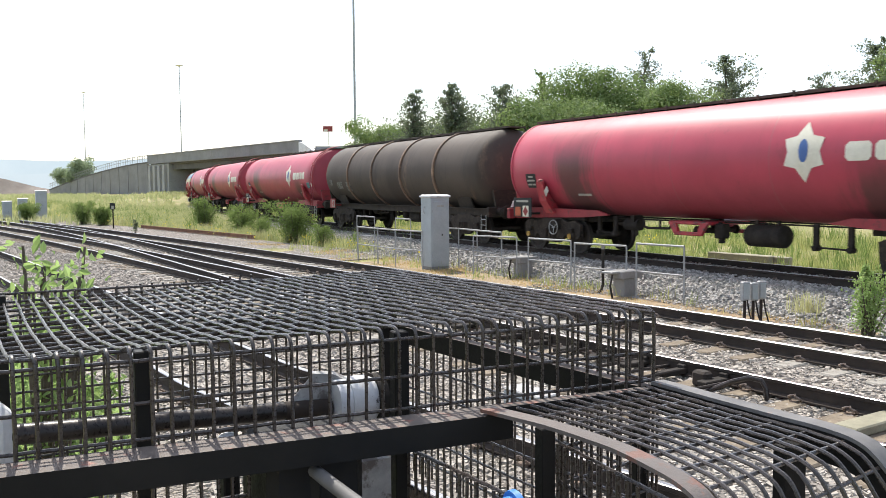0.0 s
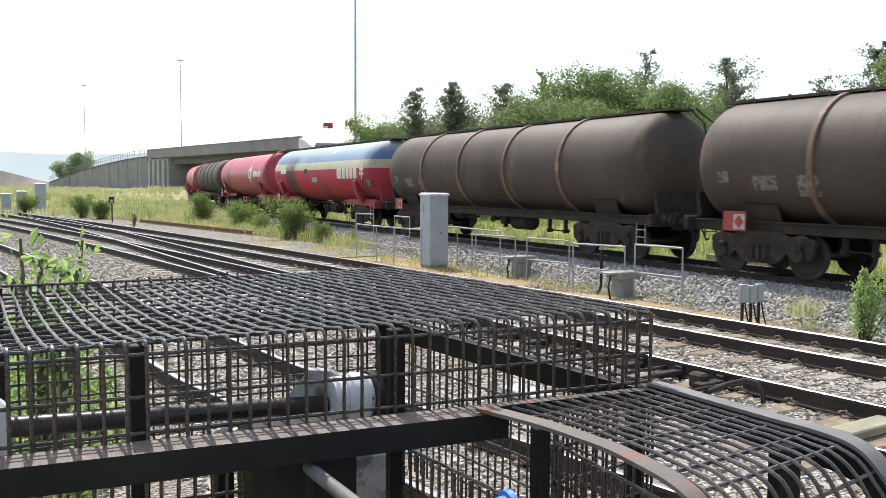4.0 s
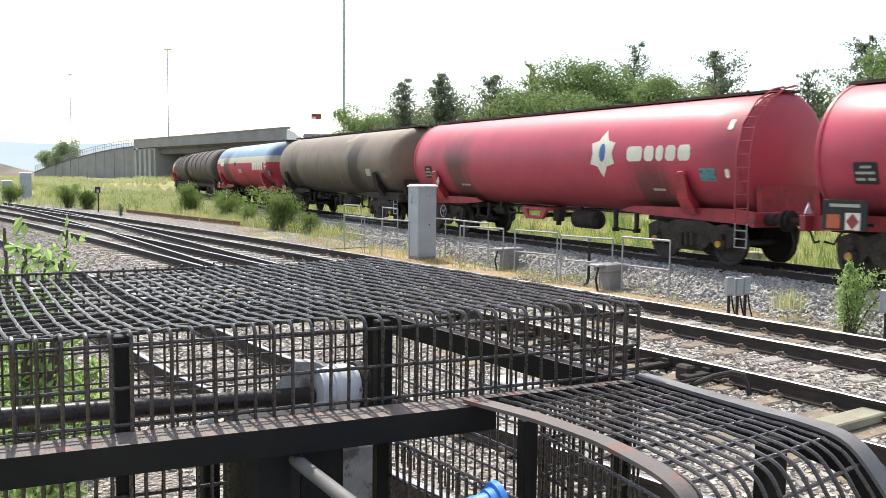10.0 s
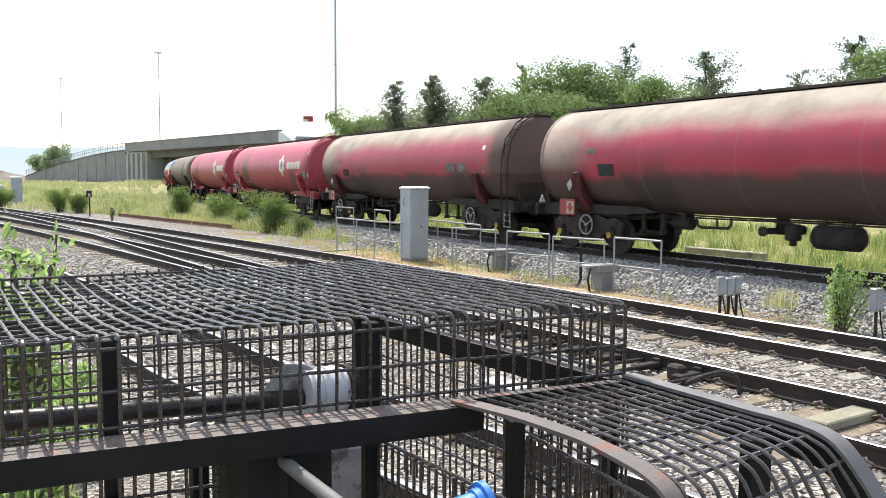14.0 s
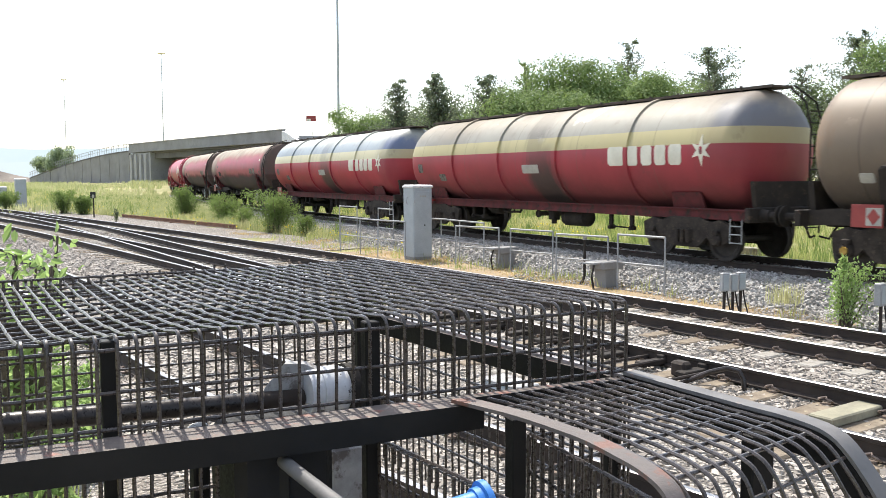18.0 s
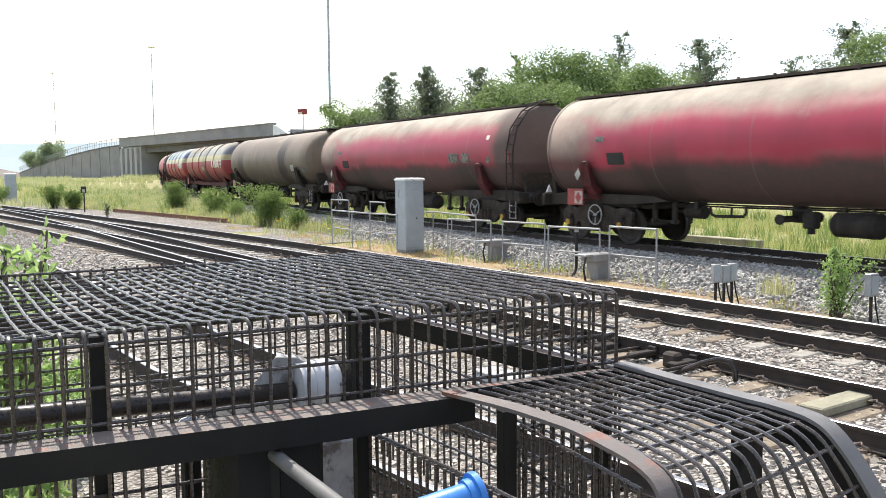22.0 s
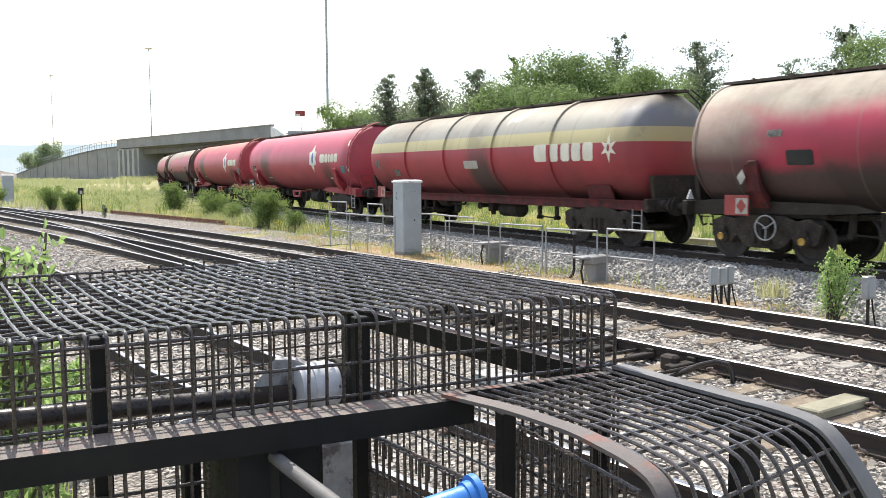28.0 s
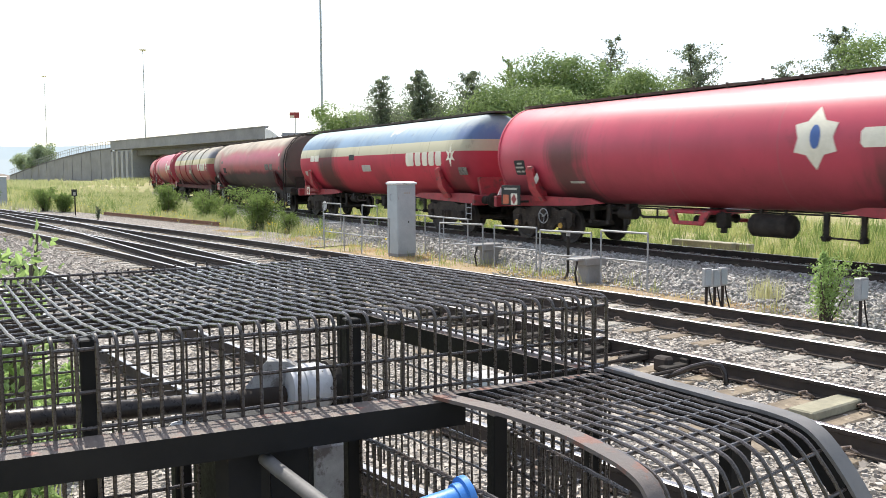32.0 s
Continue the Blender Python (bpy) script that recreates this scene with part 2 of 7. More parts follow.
M["concrete_pale"] = worn("pale_concrete", (0.30, 0.295, 0.285), (0.40, 0.395, 0.38), 0.9, coarse=0.35, fine=8, bump=0.4, dist=0.02, spot=(0.24, 0.235, 0.22), spot_lo=0.55, spot_hi=0.75)
M["baulk"] = worn("weathered_baulk", (0.20, 0.185, 0.13), (0.33, 0.31, 0.22), 0.9, coarse=2, fine=20, bump=0.5)
M["leaf_tree"] = leafy("leaf_tree", (0.10, 0.155, 0.055), (0.26, 0.34, 0.13), glow=0.33)
# paler greyed greens: distance haze painted into the leaf colour
M["leaf_haze"] = leafy("leaf_haze", (0.22, 0.27, 0.18), (0.32, 0.38, 0.26))
M["straw"] = leafy("straw_grass", (0.42, 0.37, 0.18), (0.60, 0.54, 0.30), 0.8)
M["flower"] = leafy("yellow_flower", (0.55, 0.42, 0.03), (0.65, 0.55, 0.08), 0.7)
M["grey_grime"] = worn("grimy_white_paint", (0.28, 0.275, 0.27), (0.46, 0.455, 0.45), 0.65, coarse=4, fine=30, bump=0.4, spot=(0.14, 0.12, 0.11), spot_lo=0.5, spot_hi=0.62)


# ---- mesh helpers ----
class MB:
    """Collects vertices and faces of one mesh."""

    def __init__(self):
        self.v, self.f, self.m = [], [], []

    def add(self, verts, faces, mi=0):
        o = len(self.v)
        self.v.extend(tuple(p) for p in verts)
        self.f.extend(tuple(i + o for i in f) for f in faces)
        self.m.extend([mi] * len(faces))
        return self

    def box(self, cx, cy, cz, sx, sy, sz, rot=None, bev=0.0, mi=0):
        hx, hy, hz = sx / 2, sy / 2, sz / 2
        r = rot.to_3x3() if rot is not None else None
        b = min(bev, hx * 0.9, hy * 0.9, hz * 0.9)
        vs, fs = [], []
        if b <= 0:
            vs = [(x, y, z) for x in (-hx, hx) for y in (-hy, hy) for z in (-hz, hz)]
            fs = [(0, 1, 3, 2), (4, 6, 7, 5), (0, 4, 5, 1), (2, 3, 7, 6), (0, 2, 6, 4), (1, 5, 7, 3)]
        else:
            idx = {}
            for sx_ in (-1, 1):
                for sy_ in (-1, 1):
                    for sz_ in (-1, 1):
                        for ax in range(3):
                            p = [sx_ * (hx - b), sy_ * (hy - b), sz_ * (hz - b)]
                            p[ax] += b * (sx_, sy_, sz_)[ax]
                            idx[(sx_, sy_, sz_, ax)] = len(vs)
                            vs.append(tuple(p))
            order = [(-1, -1), (1, -1), (1, 1), (-1, 1)]

            def key(ax, s, a, c):
                k = [0, 0, 0]
                k[ax], k[(ax + 1) % 3], k[(ax + 2) % 3] = s, a, c
                return (*k,)
            for ax in range(3):
                for s in (-1, 1):
                    q = [idx[(*key(ax, s, a, c), ax)] for a, c in order]
                    fs.append(q if s > 0 else q[::-1])
                a1, a2 = (ax + 1) % 3, (ax + 2) % 3
                for s1 in (-1, 1):
                    for s2 in (-1, 1):
                        k0, k1 = key(ax, -1, s1, s2), key(ax, 1, s1, s2)
                        q = [idx[(*k0, a1)], idx[(*k1, a1)], idx[(*k1, a2)], idx[(*k0, a2)]]
                        fs.append(q if s1 * s2 > 0 else q[::-1])
            for sx_ in (-1, 1):
                for sy_ in (-1, 1):
                    for sz_ in (-1, 1):
                        q = [idx[(sx_, sy_, sz_, a)] for a in range(3)]
                        fs.append(q if sx_ * sy_ * sz_ > 0 else q[::-1])
        out = []
        for p in vs:
            p = r @ Vector(p) if r is not None else Vector(p)
            out.append((p[0] + cx, p[1] + cy, p[2] + cz))
        return self.add(out, fs, mi)

    def tube(self, pts, r, n=6, mi=0, cap=True, closed=False):
        pts = [Vector(p) for p in pts]
        rs = r if isinstance(r, (list, tuple)) else [r] * len(pts)
        vs, fs = [], []
        ref = None
        k = len(pts)
        for i, p in enumerate(pts):
            if closed:
                d = (pts[(i + 1) % k] - pts[i - 1]).normalized()
            else:
                d = (pts[min(i + 1, k - 1)] - pts[max(i - 1, 0)]).normalized()
            if ref is None:
                ref = Vector((0, 0, 1)) if abs(d.z) < 0.9 else Vector((1, 0, 0))
            a = (ref - d * ref.dot(d)).normalized()
            ref = a
            b = d.cross(a)
            for j in range(n):
                t = 2 * math.pi * (j + 0.5) / n
                vs.append(p + (a * math.cos(t) + b * math.sin(t)) * rs[i])
        for i in range(k if closed else k - 1):
            i2 = (i + 1) % k
            for j in range(n):
                fs.append((i * n + j, i * n + (j + 1) % n, i2 * n + (j + 1) % n, i2 * n + j))
        if cap and not closed:
            fs.append(tuple(range(n))[::-1])
            fs.append(tuple((k - 1) * n + j for j in range(n)))
        return self.add(vs, fs, mi)

    def lathe(self, prof, n=24, axis="y", at=(0, 0, 0), mi=0, cap=True):
        """prof: (along, radius) pairs, turned about an axis."""
        vs, fs = [], []
        for a, r in prof:
            for j in range(n):
                t = 2 * math.pi * j / n
                c, s = r * math.cos(t), r * math.sin(t)
                p = {"x": (a, c, s), "y": (s, a, c), "z": (c, s, a)}[axis]
                vs.append((p[0] + at[0], p[1] + at[1], p[2] + at[2]))
        for i in range(len(prof) - 1):
            for j in range(n):
                fs.append((i * n + j, i * n + (j + 1) % n, (i + 1) * n + (j + 1) % n, (i + 1) * n + j))
        if cap:
            fs.append(tuple(range(n))[::-1])
            fs.append(tuple((len(prof) - 1) * n + j for j in range(n)))
        return self.add(vs, fs, mi)

    def prism(self, poly, vec, mi=0):
        """A flat outline of 3D points, pushed along vec."""
        n, vec = len(poly), Vector(vec)
        vs = [Vector(p) for p in poly] + [Vector(p) + vec for p in poly]
        fs = [tuple(range(n))[::-1], tuple(range(n, 2 * n))]
        fs += [(i, (i + 1) % n, n + (i + 1) % n, n + i) for i in range(n)]
        return self.add(vs, fs, mi)

    def sweep(self, frames, prof, mis=None, cap=True):
        """prof: closed outline of (side, up); frames: (point, side vector)."""
        n = len(prof)
        vs, fs, ms = [], [], []
        for p, side in frames:
            for a, z in prof:
                vs.append((p[0] + side[0] * a, p[1] + side[1] * a, p[2] + z))
        for i in range(len(frames) - 1):
            for j in range(n):
                fs.append((i * n + j, i * n + (j + 1) % n, (i + 1) * n + (j + 1) % n, (i + 1) * n + j))
                ms.append(mis[j] if mis else 0)
        if cap:
            fs += [tuple(range(n))[::-1], tuple((len(frames) - 1) * n + j for j in range(n))]
            ms += [0, 0]
        o = len(self.v)
        self.v.extend(vs)
        self.f.extend(tuple(i + o for i in f) for f in fs)
        self.m.extend(ms)
        return self

    def data(self, name, mats, smooth=False):
        me = bpy.data.meshes.new(name)
        me.from_pydata([tuple(p) for p in self.v], [], self.f)
        for m in mats if isinstance(mats, (list, tuple)) else [mats]:
            me.materials.append(m)
        if any(self.m):
            me.polygons.foreach_set("material_index", self.m)
        if smooth:
            me.polygons.foreach_set("use_smooth", [True] * len(self.f))
            me.set_sharp_from_angle(angle=radians(40))
        b = bmesh.new()
        b.from_mesh(me)
        if len(self.f) < 20000:
            bmesh.ops.recalc_face_normals(b, faces=b.faces)
            b.to_mesh(me)
        b.free()
        me.update()
        return me


def part(name, mb, material, parent, label="", smooth=False):
    ob = new(name, mb if isinstance(mb, bpy.types.Mesh) else mb.data(name, material, smooth))
    ob.parent = parent
    return tagged(ob, label)


def thing(name, label, category, group="", kind="", at=None):
    ob = new(name)
    if at is not None:
        ob.matrix_basis = at
    return tagged(ob, label, category, group, kind)


def piece(name, mesh, parent, m):
    ob = new(name, mesh)
    ob.parent = parent
    ob.matrix_basis = m
    return ob


# ---- lines of the tracks ----
def train_line(s):
    """Centre line of the far track, and its heading (radians to the left of +y)."""
    return TRAIN_X(s), TRAIN_Y(s), TRAIN_H(s)


_ss = np.arange(-520.0, 560.0, 0.5)
_k = 1.1265
_sm = np.clip(_ss / _k, -40, 125)
_hd = 0.48406 - 0.00196 * _sm - 0.0000100 * np.clip(_sm, 0, 200) ** 2
_px, _py = np.cumsum(-np.sin(_hd)) * 0.5, np.cumsum(np.cos(_hd)) * 0.5
_i0 = int(np.argmin(np.abs(_ss)))
_px, _py = _px - _px[_i0] + 2.0502 * _k, _py - _py[_i0] + 25.733 * _k


def TRAIN_X(s):
    return float(np.interp(s, _ss, _px))


def TRAIN_Y(s):
    return float(np.interp(s, _ss, _py))


def TRAIN_H(s):
    return float(np.interp(s, _ss, _hd))


_ns = np.arange(-60.0, 320.0, 0.5)
_nh = 0.589 + 0.0018 * np.clip(_ns - 20, 0, 75)
_nx, _ny = np.cumsum(-np.sin(_nh)) * 0.5, np.cumsum(np.cos(_nh)) * 0.5
_j0 = int(np.argmin(np.abs(_ns)))
_nx, _ny = _nx - _nx[_j0], _ny - _ny[_j0]
N0 = (math.cos(0.589), math.sin(0.589))


def near_line(s, off):
    """A point off metres out along the normal from the near tracks' base line, and the heading there."""
    h = float(np.interp(s, _ns, _nh))
    x, y = float(np.interp(s, _ns, _nx)), float(np.interp(s, _ns, _ny))
    return x + math.cos(h) * off, y + math.sin(h) * off, h


Z_NEAR, Z_TRAIN, GROUND = -0.15, 0.24, -0.45
RAIL = [(-0.07, -0.159), (0.07, -0.159), (0.07, -0.145), (0.012, -0.125), (0.012, -0.045), (0.034, -0.035), (0.034, -0.006), (0.024, 0.0), (-0.024, 0.0), (-0.034, -0.006), (-0.034, -0.035), (-0.012, -0.045), (-0.012, -0.125), (-0.07, -0.145)]
RAIL = [(a, b * 1.22) for a, b in RAIL]
RAIL_MI = [0, 0, 0, 0, 0, 0, 1, 1, 1, 0, 0, 0, 0, 0]


# ---- ground and tracks ----
def ground_height(x, y):
    r = math.hypot(x, y)
    left = max(0.0, min(1.0, (y - 70) / 90)) * max(0.0, min(1.0, (10 - x) / 40))
    behind = max(0.0, min(1.0, (0.88 * x + 0.47 * y - 22) / 14)) if y > -60 else 0
    return GROUND + 1.35 * left * left * (3 - 2 * left) + 0.55 * behind + 0.04 * noise.noise((x * 0.35, y * 0.35, 0)) * min(1, r / 20)


def build_ground():
    n = 110
    ax = [math.sinh(-7.2 + 14.4 * i / n) * 3.2 for i in range(n + 1)]
    mb = MB()
    vs = [(x, y + 30, ground_height(x, y + 30)) for y in ax for x in ax]
    fs = [(j * (n + 1) + i, j * (n + 1) + i + 1, (j + 1) * (n + 1) + i + 1, (j + 1) * (n + 1) + i) for j in range(n) for i in range(n)]
    mb.add(vs, fs)
    return tagged(new("ground", mb.data("ground", M["field"], True)), "rough green and straw-coloured lineside ground", "ground", kind="structure")


def near_frames(s0, s1, off, z, step=2.0):
    out, s = [], s0
    while s <= s1 + 1e-6:
        o = off(s) if callable(off) else off
        x, y, h = near_line(s, o)
        out.append(((x, y, z), (math.cos(h), math.sin(h))))
        s += step
    return out


def train_frames(s0, s1, off, z, step=3.0):
    out, s = [], s0
    while s <= s1 + 1e-6:
        x, y, h = train_line(s)
        out.append(((x + math.cos(h) * off, y + math.sin(h) * off, z), (math.cos(h), math.sin(h))))
        s += step
    return out


build_ground()
mb = MB().sweep(near_frames(-40, 250, 0, 0, 2.0), [(-3.2, -0.7), (14.1, -0.7), (13.8, -0.45), (13.2, -0.375), (2.2, -0.375), (1.4, -0.435), (-3.0, -0.46)])
tagged(new("ballast_bed", mb.data("ballast_bed", M["ballast"])), "grey-brown crushed stone ballast under the near tracks", "ballast", kind="structure")
mb = MB().sweep(near_frames(8, 27, 0, 0, 1.5), [(13.6, -0.6), (17.6, -0.6), (17.3, -0.435), (15.5, -0.425), (13.7, -0.435)])
tagged(new("dry_verge", mb.data("dry_verge", M["dry_soil"])), "orange-brown dry soil strip beside the cabinets", "soil", kind="structure")
mb = MB().sweep(near_frames(27, 96, 0, 0, 1.5), [(13.6, -0.6), (17.0, -0.6), (16.7, -0.435), (15.5, -0.425), (13.7, -0.435)])
tagged(new("stony_verge", mb.data("stony_verge", M["ballast"])), "grey stony strip between the near track and the grass", "ballast", kind="structure")
mb = MB().sweep(train_frames(-90, 330, 0, 0), [(-2.5, -0.8), (3.6, -0.8), (3.2, -0.35), (1.75, 0.06), (0.6, 0.03), (-0.6, 0.03), (-1.45, 0.06), (-2.30, -0.44), (-2.45, -0.52)])
tagged(new("ballast_shoulder", mb.data("ballast_shoulder", M["ballast_pale"])), "pale crushed stone ballast bank carrying the far track", "ballast", kind="structure")


def sleeper_mesh(name, mat, length=2.55):
    mb = MB().box(0, 0, -0.075, length, 0.26, 0.15, bev=0.02)
    return mb.data(name, mat)


SLEEPER, TIMBER = sleeper_mesh("sleeper", M["sleeper"]), sleeper_mesh("timber_sleeper", M["timber"], 2.7)
clip_mb = MB()
clip_mb.tube([(0.075, -0.075, 0.02), (0.12, -0.07, 0.05), (0.14, -0.03, 0.07), (0.09, 0.0, 0.075), (0.14, 0.03, 0.07), (0.12, 0.07, 0.05), (0.075, 0.075, 0.02)], 0.013, 5)
clip_mb.box(0.095, 0, 0.004, 0.07, 0.10, 0.02)
M["clip"] = worn("rail_clip_steel", (0.17, 0.13, 0.105), (0.30, 0.24, 0.20), 0.45, 0.3, coarse=5, fine=40, bump=0.2)
CLIP = clip_mb.data("rail_clip", M["clip"], True)
RAIL_MATS = [M["rail_side"], M["rail_head"]]


def build_track(name, label, frames_of, line_of, z, s0, s1, seed, clips=None, timber=0.3, sunk=0.0):
    """Two rails on cross sleepers; line_of(s) gives x, y and heading."""
    track = thing(name, label, "railway track", kind="structure")
    for side in (-1, 1):
        part("rail", MB().sweep(frames_of(side * 0.735), RAIL, RAIL_MI), RAIL_MATS, track, "rusty rail with a polished head")
    rnd = random.Random(seed)
    s = s0
    while s < s1:
        x, y, h = line_of(s)
        m = pose(x, y, z - 0.198 - sunk, rnd.uniform(-0.4, 0.4), 0, math.degrees(h) + rnd.uniform(-1.2, 1.2))
        piece("sleeper", TIMBER if rnd.random() < timber else SLEEPER, track, m)
        if clips and clips[0] < s < clips[1]:
            for o in (-0.735, 0.735):
                for sd in (0, 180):
                    piece("rail_clip", CLIP, track, pose(x, y, z - 0.195, 0, 0, math.degrees(h)) @ pose(o, 0, 0, 0, 0, sd))
        s += 0.66
    return track


T1, T2, T3 = 11.57, 8.05, 3.76


def side_off(s):
    """The side track swings a little towards the middle one beside the cage."""
    return T3 + 0.085 * min(14.0, max(0.0, 10.2 - s))


build_track("near_track", "railway track of polished rails on weathered sleepers", lambda o: near_frames(-36, 240, T1 + o, Z_NEAR), lambda s: near_line(s, T1), Z_NEAR, -6, 110, 3, (1, 24), 0.4)
build_track("middle_track", "railway track with a set of points beside the cage", lambda o: near_frames(-36, 240, T2 + o, Z_NEAR), lambda s: near_line(s, T2), Z_NEAR, -6, 110, 4, (1, 18), 0.55)
build_track("side_track", "railway track close beside the mesh cage", lambda o: near_frames(-36, 240, lambda s: side_off(s) + o, Z_NEAR), lambda s: near_line(s, side_off(s)), Z_NEAR, -4, 110, 6, (1, 12), 0.7, 0.035)
build_track("far_track", "curving railway track on a ballast bank under the train", lambda o: train_frames(-88, 330, o, Z_TRAIN), lambda s: train_line(s), Z_TRAIN, -32, 100, 5, (-24, 0), 0.2)


def ease(u):
    u = max(0.0, min(1.0, u))
    return u * u * (3 - 2 * u)


# crossover from the middle track to the near one
def cross_off(s):
    return T2 + (T1 - T2) * ease((s - 7) / 65)


crossover = thing("crossover", "crossover rails and blades joining two tracks", "railway points", kind="structure")
for side, s0 in ((-0.735, 7.5), (0.735, 15.0)):
    part("rail", MB().sweep(near_frames(s0, 69.5, lambda s: cross_off(s) + side + (0.078 * max(0.0, 1 - (s - 7.5) / 9) if side < 0 else 0.0), Z_NEAR - 0.004, 0.5), RAIL, RAIL_MI), RAIL_MATS, crossover, "diverging rail with a polished head")
for k in range(3):
    x, y, h = near_line(7.8 + 1.5 * k, T2)
    part("stretcher_bar", MB().tube([(x - math.cos(h) * 0.78, y - math.sin(h) * 0.78, Z_NEAR - 0.11), (x + math.cos(h) * 0.78, y + math.sin(h) * 0.78, Z_NEAR - 0.11)], 0.02, 6), M["rail_side"], crossover, "rusty stretcher bar")


# ---- tank wagons ----
PITCH, TANK_HALF, TANK_R, TANK_Z = 16.795, 7.74, 1.36, 2.40


def tank_paint(name, red, top=None, stripe=None, dirt_sheen=(0.10, 0.08, 0.06), top_dirt_sheen=(3.9, 3.4), low_dirt_shade=(1.0, 1.9), amount=0.5, smear=0.5, rough=0.38, spills=((4.3, 0.85, 1.0, 3.3), (-4.8, 0.8, 0.9, 2.4)), rustc=None, end_dirt=0.3, low_col=(0.045, 0.034, 0.03), drips=0.16, end_blue=(0.11, 0.19, 0.36), crown=None, flakes=0.0):
    """Barrel paint: bands by height, road grime settled on the crown and thrown up from below with sky sheen and lower
    shade painted in, spill marks at the filler.
    """
    n = Nodes(name)
    c = n.coord()
    x, y, z = n.sep(c)
    wav = n.noise(c, 0.35, 5.0, 0.65)
    fine = n.noise(c, 9.0, 6.0, 0.7)
    streak = n.noise(c, 1.0, 5.0, 0.7, stretch=(1.0, 3.5, 0.25))
    col = n.mix(n.ramp(n.noise(c, 0.6), 0.35, 0.7), red, tuple(v * 0.82 for v in red))
    if stripe:
        col = n.mix(n.ramp(z, 2.56, 2.575), col, stripe)
    if top:
        col = n.mix(n.ramp(z, 2.92, 2.935), col, n.mix(n.ramp(wav, 0.4, 0.6), top, tuple(v * 0.8 for v in top)))
        col = n.mix(n.math("MULTIPLY", n.ramp(y, -6.5, -7.0), n.ramp(z, 2.92, 2.935)), col, end_blue)
    if crown:
        lift = n.math("ADD", z, n.math("MULTIPLY", n.math("SUBTRACT", n.noise(c, 0.5, 6.0, 0.7, stretch=(1, 0.7, 1)), 0.5), 1.1))
        lift = n.math("ADD", lift, n.math("MULTIPLY", n.math("SUBTRACT", streak, 0.5), 0.5))
        col = n.mix(n.math("MULTIPLY", n.ramp(lift, crown[1], crown[2]), 0.9), col, crown[0])
    zz = n.math("ADD", z, n.math("MULTIPLY", n.math("SUBTRACT", wav, 0.5), 0.9))
    # crown and low masks mix grime with painted sheen and painted shade
    d_top = n.math("MULTIPLY", n.ramp(zz, top_dirt_sheen[1], top_dirt_sheen[0]), amount)
    d_low = n.math("MULTIPLY", n.ramp(zz, low_dirt_shade[1], low_dirt_shade[0]), amount)
    d = n.math("MAXIMUM", d_top, d_low)
    d = n.math("MAXIMUM", d, n.math("MULTIPLY", n.ramp(n.math("ADD", y, n.math("MULTIPLY", n.math("SUBTRACT", wav, 0.5), 1.2)), -6.2, -6.9), end_dirt))
    if end_dirt > 0.5:
        d = n.math("MAXIMUM", d, n.math("MULTIPLY", n.ramp(n.math("ADD", y, n.math("MULTIPLY", n.math("SUBTRACT", wav, 0.5), 2.0)), 5.5, 6.4), 0.85))
    yy = n.math("ADD", y, n.math("MULTIPLY", n.math("SUBTRACT", streak, 0.5), 1.7))
    yy = n.math("ADD", yy, n.math("MULTIPLY", n.math("SUBTRACT", n.noise(c, 0.45, 3.0, stretch=(1, 0.3, 1)), 0.5), 1.6))
    spill = None
    for at, w, k, high in spills:
        near = n.ramp(n.math("ABSOLUTE", n.math("SUBTRACT", yy, at)), w * 1.15, w * 0.4)
        low = n.ramp(n.math("ADD", z, n.math("MULTIPLY", n.math("SUBTRACT", wav, 0.5), 1.2)), high + 0.4, high - 0.9)
        sm = n.math("MULTIPLY", n.math("MULTIPLY", near, low), smear * k)
        spill = sm if spill is None else n.math("MAXIMUM", spill, sm)
    d = n.math("MULTIPLY", d, n.ramp(fine, 0.15, 0.6, 0.86, 1.0))
    dcol = n.mix(n.ramp(n.noise(c, 0.9, 5.0, 0.65), 0.3, 0.7), dirt_sheen, tuple(v * 0.65 for v in dirt_sheen))
    dcol = n.mix(n.math("MAXIMUM", n.ramp(z, 2.5, 1.95), n.ramp(y, -5.7, -6.9, 0.0, 0.85)), dcol, low_col)
    col = n.mix(d, col, dcol)
    drip = n.noise(c, 1.0, 6.0, 0.75, stretch=(0.6, 2.2, 0.18))
    col = n.mix(n.math("MULTIPLY", n.ramp(drip, 0.52, 0.72), drips), col, low_col)
    col = n.mix(spill, col, n.mix(fine, (0.022, 0.016, 0.014), (0.06, 0.042, 0.034)))
    if flakes:
        chip = n.math("MULTIPLY", n.ramp(n.noise(c, 0.55, 7.0, 0.62), 0.63, 0.645), n.ramp(z, 2.7, 3.1, 0.0, flakes))
        col = n.mix(chip, col, (0.50, 0.49, 0.44) if top else (0.33, 0.27, 0.20))
    blotch = n.math("MULTIPLY", n.ramp(n.noise(c, 1.7, 7.0, 0.75, stretch=(1, 0.8, 0.5)), 0.6, 0.66), 0.22)
    col = n.mix(blotch, col, low_col)
    seam = n.math("ABSOLUTE", n.math("SUBTRACT", n.math("MODULO", n.math("ADD", y, 20.9), 2.88), 1.44))
    seam = n.ramp(seam, 0.022, 0.010, 0.0, 0.35)
    col = n.mix(seam, col, tuple(v * 0.5 for v in dirt_sheen))
    if rustc:
        r = n.math("MULTIPLY", n.ramp(n.noise(c, 1.1, 6.0, 0.7, stretch=(1, 1, 0.5)), 0.56, 0.72), 0.7)
        col = n.mix(r, col, rustc)
    n.bsdf.inputs["Specular IOR Level"].default_value = 0.3 if rough >= 0.5 else 0.5
